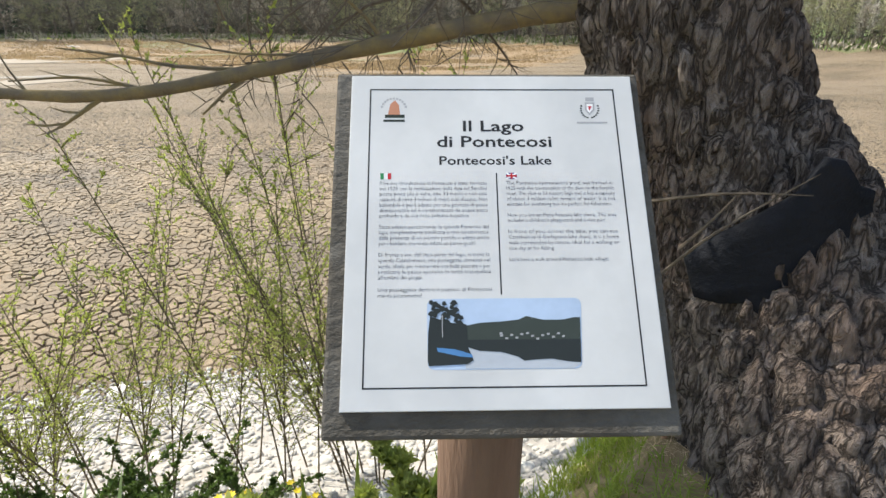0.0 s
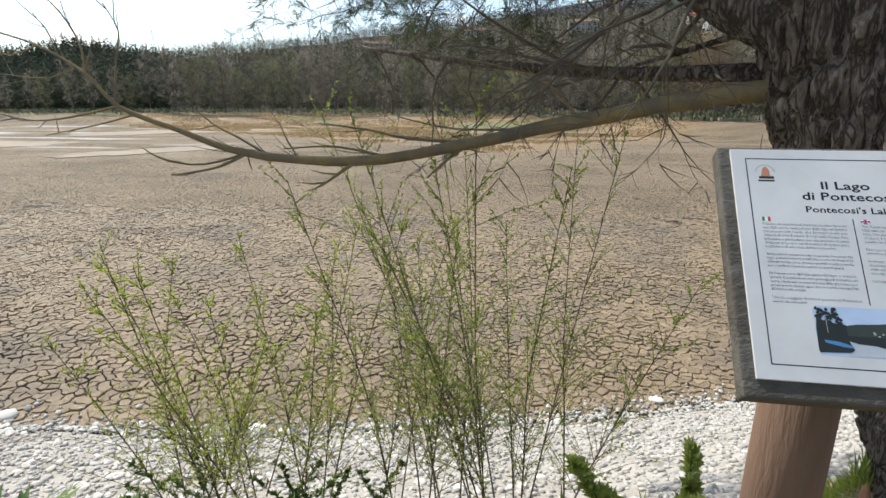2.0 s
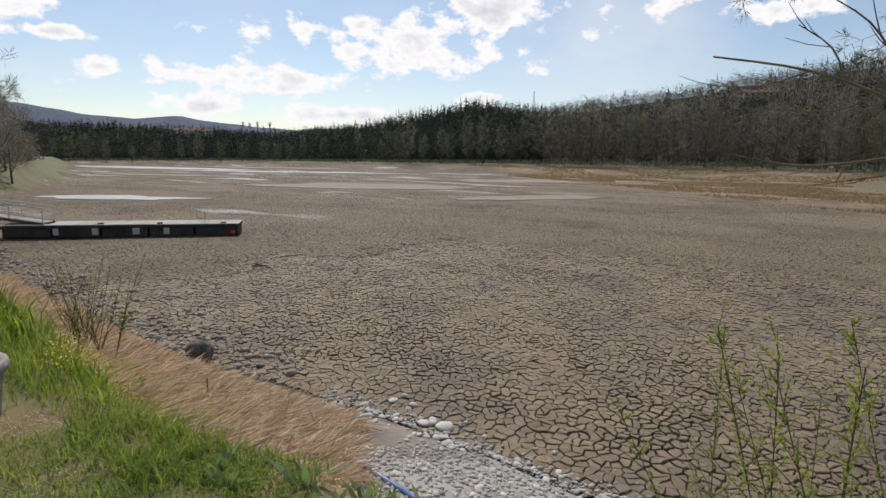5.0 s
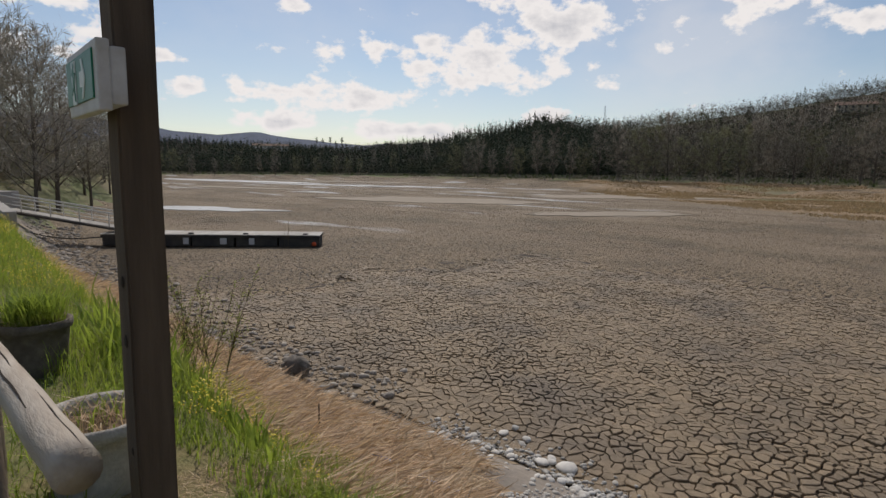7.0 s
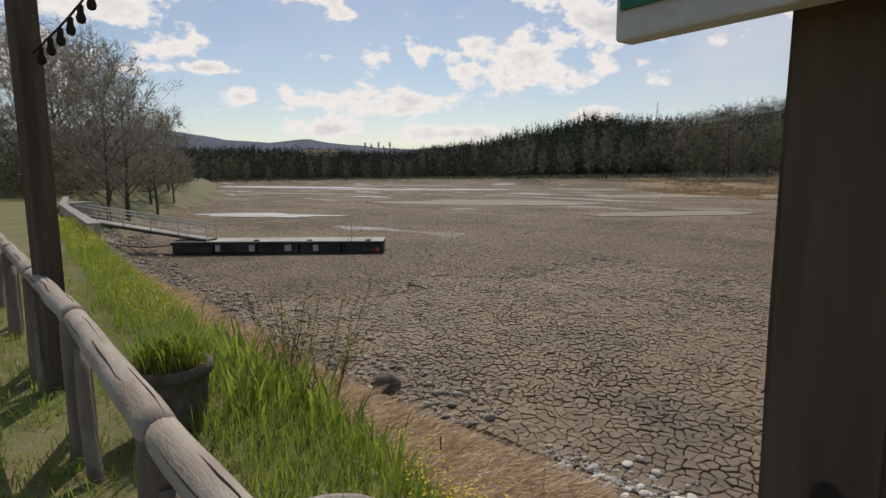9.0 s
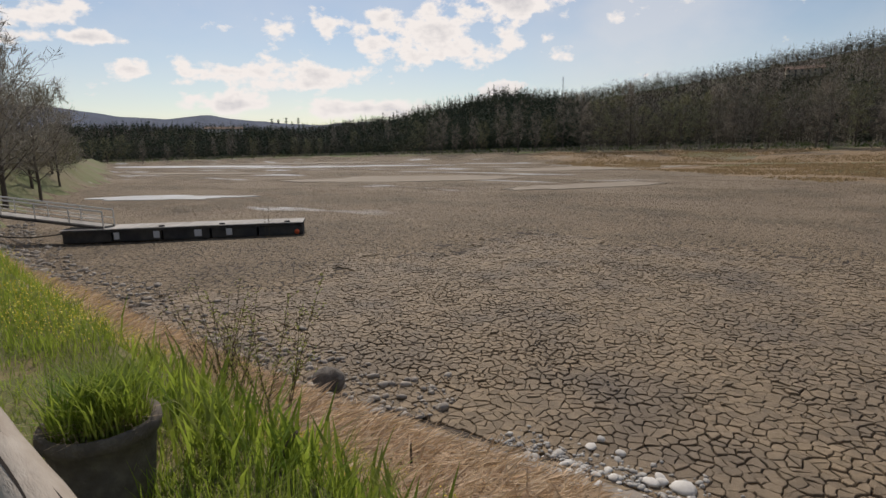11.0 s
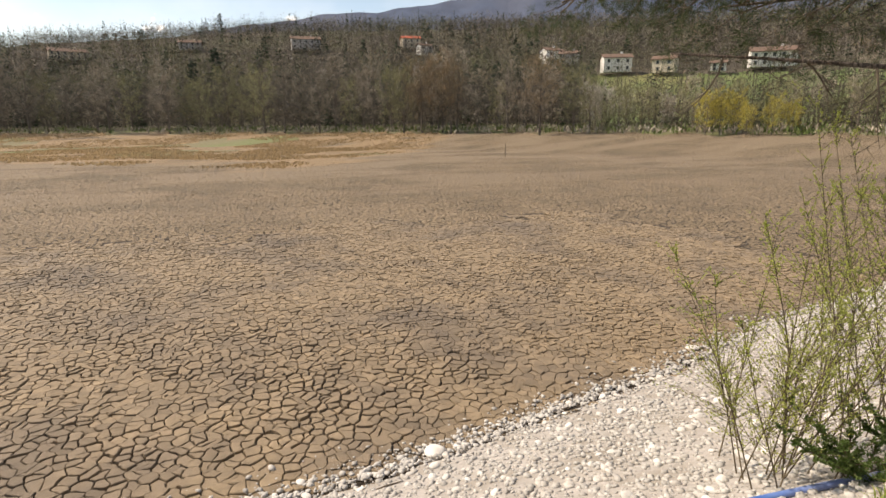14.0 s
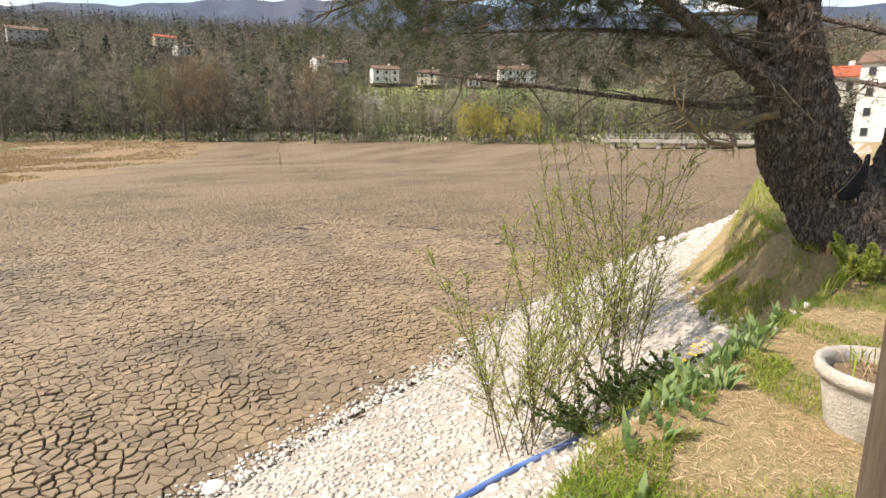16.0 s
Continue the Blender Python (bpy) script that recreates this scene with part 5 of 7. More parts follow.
    part("emblem_shape", flat([board_at(*p) for p in ((1045, 188), (1048.5, 196), (1052, 188))], 0.0038), cols["red"], sheet)
    part("emblem_shape", rect(1041, 172, 1056, 179), cols["grey"], sheet)
    for s in (-1, 1):
        for i in range(7):
            a = math.pi / 2 - s * (0.25 + i * 0.28)
            c = board_at(1048.5 + 16 * math.cos(a), 193 + 16 * math.sin(a))
            part("emblem_leaf", flat([(c[0] - .0014, c[1] - .0007), (c[0] + .0014, c[1] - .0007), (c[0] + .0008, c[1] + .001), (c[0] - .0008, c[1] + .001)], 0.0024), cols["hill"], sheet)
    part("emblem_bar", rect(1025, 216, 1080, 219), cols["grey"], sheet)
    # the printed lake photograph, with rounded corners
    def rounded(x0, y0, x1, y1, r):
        out = []
        for cx, cy, a0 in ((x1 - r, y1 - r, 0), (x0 + r, y1 - r, 90), (x0 + r, y0 + r, 180), (x1 - r, y0 + r, 270)):
            out += [(cx + r * math.cos(radians(a0 + k * 22.5)), cy + r * math.sin(radians(a0 + k * 22.5))) for k in range(5)]
        return out
    pic = part("photograph", flat([board_at(*p) for p in reversed(rounded(752, 532, 1026, 657, 12))], 0.0024), cols["sky"], sheet, "printed photograph of the full lake")
    def on_photo(*pts):
        return [board_at(752 + (u - 50) * .3728, 532 + (v - 35) * .3623) for u, v in pts]
    dark = plain("photo_dark", (0.022, 0.027, 0.026), 0.45)
    wood = plain("photo_wood", (0.04, 0.05, 0.042), 0.45)
    part("photo_shine", flat(on_photo((230, 376), (750, 378), (778, 360), (778, 270), (230, 260)), 0.0030), cols["pale"], pic)
    part("photo_hill", flat(on_photo((225, 240), (780, 240), (779, 130), (745, 130), (700, 141), (600, 141), (560, 131), (520, 122), (485, 139), (400, 148), (300, 153), (230, 168)), 0.0036), wood, pic)
    part("photo_reflection", flat(on_photo((225, 236), (780, 236), (781, 350), (720, 345), (640, 331), (560, 335), (510, 340), (480, 320), (400, 296), (300, 290), (240, 272)), 0.0042), dark, pic)
    part("photo_shore", flat(on_photo((56, 362), (50, 340), (54, 200), (64, 120), (150, 150), (236, 160), (242, 270), (268, 335), (240, 354)), 0.0048), dark, pic)
    for i in range(26):
        u, v = 70 + (i * 53) % 150, 52 + (i * 29) % 110
        if u > 180 and v < 70:
            continue
        w = 12 + (i * 7) % 14
        part("photo_leaves", flat(on_photo((u - w, v + 6), (u, v + w), (u + w, v + 4), (u + 5, v - 12), (u - 8, v - 9)), 0.0050 + i * .00002), dark, pic)
    part("photo_boat", flat([board_at(*p) for p in ((770, 625), (810, 634), (832, 636), (830, 630), (800, 621), (768, 618))], 0.0055), cols["boat"], pic)
    for i in range(14):
        x, y = 880 + (i * 37) % 120, 592 + (i * 13) % 11
        part("photo_house", rect(x, y, x + 5, y + 3.5, 0.0055), cols["grey"], pic)
    part("photo_mast", rect(778, 561, 779.5, 600, 0.0055), cols["grey"], pic)


info_board()

# ---------------------------------------------------------------- exit lamp on its post, fence, tall posts
M_DARKPOST = mat("dark_squared_timber", (0.085, 0.062, 0.045), (0.145, 0.11, 0.08), 14.0, 0.9, 0.5, 80.0, c3=(0.06, 0.045, 0.034), big=5.0, stretch=(1, 1, 0.1))
M_LOG = mat("silvered_log", (0.36, 0.31, 0.255), (0.48, 0.43, 0.365), 12.0, 0.88, 0.5, 70.0, c3=(0.29, 0.235, 0.18), big=5.0, stretch=(0.25, 1, 1))
M_LOGPOST = mat("dark_log", (0.15, 0.115, 0.085), (0.24, 0.19, 0.145), 12.0, 0.9, 0.6, 70.0, c3=(0.33, 0.28, 0.22), big=5.0, stretch=(1, 1, 0.2))
M_SPLIT = plain("deep_split", (0.03, 0.022, 0.017), 0.95)
M_LAMPCASE = mat("grey_lamp_case", (0.48, 0.48, 0.48), (0.56, 0.56, 0.56), 20.0, 0.5, 0.1, 200.0, c3=(0.42, 0.41, 0.39), big=12.0)
M_GREEN = plain("exit_green", (0.008, 0.16, 0.095), 0.35)
M_EXITWHITE = plain("exit_white", (0.62, 0.68, 0.66), 0.4)


def exit_post():
    px, py = POST_AT
    e = thing("sign_post", (px, py, -0.2), "tall dark squared timber post by the bank", "post")
    bm = bmesh.new()
    bmesh.ops.create_cube(bm, size=1)
    bmesh.ops.scale(bm, vec=(0.106, 0.106, 3.3), verts=bm.verts)
    bmesh.ops.subdivide_edges(bm, edges=[x for x in bm.edges if abs(x.verts[0].co.z - x.verts[1].co.z) > 1], cuts=24)
    bmesh.ops.bevel(bm, geom=[x for x in bm.edges if abs(x.verts[0].co.z - x.verts[1].co.z) > .05], offset=.006, segments=2, affect="EDGES")
    for v in bm.verts:
        v.co.x += 0.004 * noise.noise((v.co.x * 9, v.co.y * 9, v.co.z * 3))
        v.co.y += 0.004 * noise.noise((v.co.x * 9, v.co.y * 9, v.co.z * 3 + 9))
    g = Geo()
    g.add(bm, Matrix.Translation((px, py, 1.35)) @ Matrix.Rotation(radians(POST_TURN), 4, "Z"))
    part("timber", g, M_DARKPOST, e, smooth=False)
    k = Matrix.Rotation(radians(POST_TURN), 4, "Z")
    for z, r in ((0.42, .012), (.95, .016), (1.12, .014), (.62, .01)):
        g = Geo()
        g.lathe((0, 0, 0), [(.0005, .002), (r * .6, .0025), (r, .0)], 10)
        g.v = [tuple(Vector((px, py, z)) + k @ Vector((v[0] + .01, -.0545 - v[2], v[1] * 1.3))) for v in g.v]
        part("knot", g, M_SPLIT, e)


def exit_lamp():
    """A square-edged emergency exit lamp, its face turned to the path."""
    c = Vector(LAMP_AT)
    rot = Matrix.Rotation(radians(LAMP_TURN), 4, "Z")
    m = Matrix.Translation(c) @ rot
    e = thing("exit_sign", tuple(c), "green and white emergency exit lamp fixed to a timber post", "exit sign")

    def bx(cc, size, bevel):
        g = Geo()
        g.box(m @ Vector(cc), size, rot, bevel)
        return g

    w, h = 0.385, 0.168
    part("case", bx((0.012, 0.032, 0), (w - .03, 0.036, h - .03), 0.006), M_LAMPCASE, e, "grey plastic lamp case")
    front = part("front_frame", bx((0, 0.0, 0), (w, 0.030, h), 0.005), M_LAMPCASE, e)
    part("green_panel", bx((-.014, -0.0165, 0.006), (w - .045, 0.006, h - .05), 0.001), M_GREEN, front, "green exit panel")

    def pict(pts, lift=0.0205):
        g = Geo()
        hi = [m @ Vector((x, -lift - .001, z)) for x, z in pts]
        lo = [m @ Vector((x, -lift + .001, z)) for x, z in pts]
        g.face(hi)
        for i in range(len(pts)):
            j = (i + 1) % len(pts)
            g.face((lo[i], lo[j], hi[j], hi[i]))
        return g

    part("door_shape", pict([(-.098, -.055), (-.045, -.055), (-.045, .058), (-.098, .058)]), M_EXITWHITE, front)
    part("arrow_shape", pict([(.01, -.016), (.045, -.016), (.030, -.046), (.048, -.046), (.078, .003), (.048, .052), (.03, .052), (.045, .022), (.01, .022)]), M_EXITWHITE, front)
    g = pict([(-.07, .012), (-.062, .036), (-.078, .040), (-.088, .024), (-.084, .022), (-.080, .030), (-.076, .012), (-.082, -.010), (-.098, -.022), (-.095, -.028), (-.076, -.016), (-.070, -.006), (-.062, -.026), (-.056, -.048), (-.05, -.048), (-.056, -.022), (-.060, .0), (-.052, .02), (-.044, .022), (-.044, .027), (-.056, .026)], 0.0225)
    part("running_shape", g, M_GREEN, front)
    g = Geo()
    g.lathe((0, 0, 0), [(.0004, .001), (.008, .001), (.008, 0)], 12)
    g.v = [tuple(m @ Vector((v[0] - .066, -.0225 - v[2], v[1] + .046))) for v in g.v]
    part("round_shape", g, M_GREEN, front)


POST_AT, POST_TURN = (-5.503, 0.176), 2.0
LAMP_AT, LAMP_TURN = (-5.513, 0.076, 1.656), -0.8
exit_post()
exit_lamp()


def log_geo(a, b, r0, r1, sides=18, n=14, wave=0.012):
    a, b = Vector(a), Vector(b)
    pts = [a.lerp(b, i / n) + Vector((0, noise.noise((a.x + i * .35, 0, 1)), noise.noise((a.x + i * .35, 5, 1)))) * wave for i in range(n + 1)]
    g = Geo()
    g.tube(pts, [r0 + (r1 - r0) * i / n + 0.003 * noise.noise((i * .9, a.x, 2)) for i in range(n + 1)], sides, bumps=0.012)
    return g, pts


def log_fence():
    e = thing("log_fence", (-5.4, -0.01, -0.2), "rustic fence of silvered round logs with split rails", "fence")
    joints = [(-5.52, 0.0, .565), (-7.32, -0.125, .565), (-9.3, -0.20, .58), (-11.3, -0.34, .59), (-13.4, -0.48, .60), (-15.5, -.62, .6)]
    for i in range(len(joints) - 1):
        a, b = Vector(joints[i]), Vector(joints[i + 1])
        d = (b - a).normalized()
        g, pts = log_geo(a + d * (0.0 if i else .07), b + d * 0.02, .070, .062)
        rail = part("rail", g, M_LOG, e, "silvered log rail with long splits", smooth=True)
        s = Vector((0, 0, 1)).cross(d).normalized()
        for ang, k0, k1 in ((-20, 0, 5), (28, 3, 9), (-8, 7, 13), (60, 9, 13)):
            line = []
            for k in range(k0, k1 + 1):
                p = pts[k]
                aa = radians(ang + 9 * noise.noise((k * .8, ang, i)))
                r = 0.0675 - 0.008 * k / 14
                line.append(p + (s * math.sin(aa) + Vector((0, 0, 1)) * math.cos(aa)) * (r - .001))
            sg = Geo()
            sg.tube(curved(line, 3), [0.0048 * math.sin(math.pi * (j + .6) / (3 * (k1 - k0) + 2)) + .0012 for j in range(3 * (k1 - k0) + 1)], 5)
            part("split", sg, M_SPLIT, rail)
    for i, j in enumerate(joints):
        if i == 0:
            continue
        z = ground_z(j[0], j[1]) - .15
        g, _ = log_geo((j[0], j[1] - .02, z), (j[0], j[1] - .01, .565), .078, .072, n=6)
        part("fence_post", g, M_LOGPOST, e, "dark log fence post", smooth=True)
        g, _ = log_geo((j[0] - .55, j[1] - .01, z), (j[0] - .09, j[1] + .0, .50), .05, .045, n=6)
        part("brace", g, M_LOGPOST, e, smooth=True)
        g, _ = log_geo((j[0] + .5, j[1] - .01, z), (j[0] + .09, j[1] + .0, .42), .045, .04, n=6)
        part("brace", g, M_LOGPOST, e, smooth=True)


log_fence()


def tall_posts():
    for x, y, w, h in ((-10.9, -0.25, 0.17, 3.4), (-11.6, -0.75, 0.15, 2.6)):
        z = ground_z(x, y) - .1
        g = Geo()
        g.box((x, y, z + h / 2), (w, w, h), Matrix.Rotation(.3, 4, "Z"), .012)
        single("tall_post", g, M_DARKPOST, "tall dark squared timber post beside the fence", "post", at=(x, y, z), group="tall posts")
    g = Geo()
    a, b = Vector((-10.85, -0.22, 2.36)), Vector((-9.3, 0.6, 3.6))
    pts = [a.lerp(b, k / 14) + Vector((0, 0, -0.16 * math.sin(math.pi * k / 14))) for k in range(15)]
    e = thing("string_lights", tuple(a), "dark cable of festoon bulbs strung from a post", "string lights")
    g.tube(pts, [.009] * 15, 6)
    cable = part("cable", g, M_SPLIT, e)
    for k in range(1, 14):
        p = pts[k]
        g = Geo()
        g.lathe(p, [(.004, .0), (.022, -.01), (.022, -.06), (.028, -.075), (.034, -.10), (.026, -.13), (.002, -.14)], 10)
        part("bulb", g, M_SPLIT, cable, "unlit bulb in a dark holder", smooth=True)


tall_posts()

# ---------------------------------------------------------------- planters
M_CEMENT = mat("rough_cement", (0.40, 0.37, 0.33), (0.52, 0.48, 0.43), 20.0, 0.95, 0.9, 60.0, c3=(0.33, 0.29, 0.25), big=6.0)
# same cement with the shade of a backlit pot put into the colour
M_CEMENT_SHADED = mat("shaded_cement", (0.135, 0.115, 0.095), (0.20, 0.17, 0.14), 20.0, 0.95, 0.9, 60.0, c3=(0.10, 0.085, 0.07), big=6.0)
M_POTSOIL = mat("pot_soil", (0.14, 0.095, 0.06), (0.22, 0.155, 0.09), 25.0, 0.95, 0.8, 50.0)
M_GRASS = mat("fresh_grass", (0.095, 0.18, 0.02), (0.22, 0.29, 0.045), 3.0, 0.7, 0.0, c3=(0.36, 0.33, 0.10), big=2.2, island=0.45, through=(0.33, 0.42, 0.06))
M_STRAWBLADE = mat("dry_stalks", (0.70, 0.53, 0.35), (0.42, 0.27, 0.16), 4.0, 0.6, 0.0, c3=(0.70, 0.57, 0.40), big=1.5, island=0.65, spec=0.5, through=(0.5, 0.36, 0.21))
M_IRIS = mat("iris_leaves", (0.17, 0.26, 0.10), (0.25, 0.33, 0.16), 3.0, 0.6, 0.0, c3=(0.20, 0.27, 0.10), big=2.0, island=0.2, through=(0.22, 0.32, 0.1))
M_YELLOW = plain("yellow_petals", (0.72, 0.54, 0.03), 0.6)
M_LEAF = mat("young_leaves", (0.30, 0.35, 0.08), (0.42, 0.43, 0.14), 6.0, 0.6, 0.0, island=0.25, through=(0.36, 0.42, 0.08))
M_LEAFDK = mat("shrub_leaves", (0.095, 0.15, 0.045), (0.15, 0.20, 0.075), 6.0, 0.5, 0.0, island=0.25, through=(0.12, 0.2, 0.04))
M_STEM = mat("willow_stems", (0.10, 0.077, 0.048), (0.15, 0.12, 0.074), 14.0, 0.85, 0.2, 120.0)


def planter(x, y, r, h, fill, label, tilt=0.0):
    z = ground_z(x, y) - 0.02
    e = thing("planter", (x, y, z), label, "planter", group="round cement planters")
    g = Geo()
    g.lathe((x, y, z), [(r * .70, 0), (r * .74, .02), (r * .86, h * .62), (r * .90, h - .085), (r * .98, h - .075), (r * 1.01, h - .04), (r * .99, h - .008), (r * .95, h), (r * .86, h - .01), (r * .80, h - .04), (r * .78, h - .12)], 44, wob=.010)
    part("pot", g, M_CEMENT_SHADED if "dark" in label else M_CEMENT, e, "rough cement pot with a thick rolled rim", smooth=True)
    g = Geo()
    g.lathe((x, y, z), [(.001, h - .05), (r * .4, h - .06), (r * .8, h - .085)], 24, wob=.05)
    part("soil", g, M_POTSOIL, e, smooth=True)
    grass, dry = Geo(), Geo()
    rng = random.Random(int(abs(x) * 100))
    for _ in range(fill):
        a, q = rng.uniform(0, 6.28), r * .76 * rng.random() ** .5
        p = (x + math.cos(a) * q, y + math.sin(a) * q, z + h - .08)
        t = rng.uniform(0, 6.28)
        if rng.random() < (.75 if fill > 300 else .35):
            grass.blade(p, (math.cos(t) * .6, math.sin(t) * .6), rng.uniform(.12, .46 if fill > 300 else .2), .008, rng.uniform(.1, .6))
        else:
            dry.blade(p, (math.cos(t), math.sin(t)), rng.uniform(.06, .2), .005, rng.uniform(.3, .9))
    part("green_growth", grass, M_GRASS, e, kind="stuff")
    part("dry_growth", dry, M_STRAWBLADE, e, kind="stuff")
    return e


planter(-7.0, 0.31, 0.29, 0.42, 150, "round cement planter of dry soil and thin weeds")
planter(-9.40, 0.32, 0.27, 0.48, 1100, "round cement planter coloured dark for its shaded side, overgrown with tall grass")
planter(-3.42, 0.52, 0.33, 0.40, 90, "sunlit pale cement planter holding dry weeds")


# ---------------------------------------------------------------- shrubs and stems
def willow_clump(x, y, stems, height, spread, leafy, name, label, seed, leaf=0.033, lean=(0, 0)):
    rng = random.Random(seed)
    base = on_ground(x, y, 0.05)
    e = thing(name, tuple(base), label, "shrub")
    leaves = Geo()
    for s in range(stems):
        a = rng.uniform(0, 6.28)
        p = base + Vector((rng.gauss(0, .11), rng.gauss(0, .08), 0)) * (1 + spread)
        tip = p + Vector((math.cos(a) * spread * rng.uniform(.45, 1.15) + lean[0], math.sin(a) * spread * rng.uniform(.45, 1.15) + lean[1], height * rng.uniform(.62, 1.0)))
        mid = p.lerp(tip, .5) + Vector((rng.gauss(0, .05), rng.gauss(0, .05), height * .04))
        ln = curved([p, p.lerp(mid, .55) + Vector((0, 0, .04)), mid, tip], 5)
        g = Geo()
        L = len(ln)
        g.tube(ln, [.0075 * (1 - .85 * i / L) + .001 for i in range(L)], 5, cap=False)
        for i in range(L // 4, L):
            for _ in range(4 if leafy > .3 else 2):
                q = ln[i - 1].lerp(ln[i], rng.random())
                dd = (ln[i] - ln[i - 1]).normalized() + Vector((rng.gauss(0, .65), rng.gauss(0, .65), rng.gauss(.0, .25)))
                tl = rng.uniform(.14, .55) * (1.2 - i / L) * height / 2.4
                end = q + dd * tl
                g.tube([q, q.lerp(end, .5) + Vector((0, 0, tl * .06)), end], [.0035, .0022, .0008], 3, cap=False)
                for _ in range(int(leafy * rng.uniform(12, 24))):
                    u = rng.uniform(.1, 1.05)
                    leaves.leaf(q.lerp(end, u), dd.normalized() * .6 + Vector((rng.gauss(0, .5), rng.gauss(0, .5), rng.gauss(.25, .4))), rng.uniform(.5, 1.1) * leaf, leaf * .42)
            for _ in range(int(leafy * 3)):
                leaves.leaf(ln[i], Vector((rng.gauss(0, .6), rng.gauss(0, .6), .6)), leaf * rng.uniform(.6, 1.1), leaf * .42)
        part("stem", g, M_STEM, e)
    part("leaves", leaves, M_LEAF if name != "dark_shrub" else M_LEAFDK, e, kind="stuff")
    return e


willow_clump(-2.66, 3.75, 11, 2.9, 1.2, .9, "willow_shrub", "slender willow shrub with fresh yellow-green leaves", 3)
willow_clump(-2.2, 3.9, 6, 3.0, 1.0, .9, "willow_shrub", "slender willow shrub with fresh yellow-green leaves", 4)
willow_clump(-1.1, 3.75, 7, 3.3, .9, .9, "willow_shrub", "upright willow shrub thick with young leaves", 5, lean=(.15, 0))
willow_clump(-0.35, 3.9, 13, 3.8, 1.2, 1.1, "willow_shrub", "upright willow shrub thick with young leaves", 6)
willow_clump(-12.56, 2.83, 7, 1.95, .55, .4, "young_willow", "thin young willow growing from the reed slope", 7, leaf=.03)
willow_clump(-14.4, 3.16, 15, 1.9, .7, .22, "young_willow", "thin many-stemmed young willow on the reed slope", 8, leaf=.028)
willow_clump(-1.05, 2.75, 12, .5, .5, 1.1, "dark_shrub", "low dark green leafy shrub on the bank edge", 9, leaf=.035)
willow_clump(-2.3, 3.05, 16, .7, .75, 1.0, "dark_shrub", "low dark green leafy shrub on the bank edge", 15, leaf=.035)
willow_clump(-1.55, 3.0, 16, .65, .75, 1.0, "dark_shrub", "low dark green leafy shrub on the bank edge", 16, leaf=.035)
willow_clump(.05, 1.35, 9, .45, .3, 1.8, "leafy_seedling", "low leafy green seedling at the foot of the pine", 11, leaf=.05)
willow_clump(-38.8, 17.5, 3, 2.6, .5, .05, "dead_shoots", "three bare dead shoots standing by the pontoon", 12, leaf=.02)


def irises():
    rng = random.Random(8)
    for i in range(150):
        u = i / 149
        x = -5.3 + 5.0 * u + rng.uniform(-.1, .1)
        y = table(x, [(-5.3, 1.2), (-4.6, 1.27), (-4.2, 1.39), (-3.2, 1.5), (-.9, 1.76), (-.3, 1.7)]) + rng.uniform(-.16, .16)
        if rng.random() < table(x, [(-5.3, .86), (-4.3, .78), (-3.7, .3), (-3.0, .05)]):
            continue
        p = on_ground(x, y, .02)
        g = Geo()
        h = rng.uniform(.24, .34) * table(x, [(-4.6, .55), (-2.4, .48), (-1.3, .95)])
        fan = rng.uniform(0, 3.14)
        for k in range(rng.randint(5, 8)):
            t = (k - 3) * .27 + rng.uniform(-.1, .1)
            q = p + Vector((math.cos(fan), math.sin(fan), 0)) * t * .06
            g.blade(q, (math.cos(fan) * t * 1.3 + rng.gauss(0, .1), math.sin(fan) * t * 1.3 + rng.gauss(0, .1)), h * rng.uniform(.7, 1.05), rng.uniform(.03, .05), rng.uniform(.05, .35))
        single("iris_plant", g, M_IRIS, "clump of broad blue-green iris leaves along the bank", "iris", at=tuple(p), group="irises along the bank")
    g = Geo()
    for _ in range(26):
        x, y = rng.choice(((-.85, 2.58), (-.65, 2.68)))
        p = on_ground(x + rng.gauss(0, .16), y + rng.gauss(0, .06)) + Vector((0, 0, rng.uniform(.3, .5)))
        for k in range(6):
            a = k * 1.047
            g.leaf(p, (math.cos(a), math.sin(a), .35), .03, .022, face_up=(.1, .1, 1))
    single("yellow_flowers", g, M_YELLOW, "bright yellow wallflowers at the bank edge", "flowers", kind="stuff")


irises()


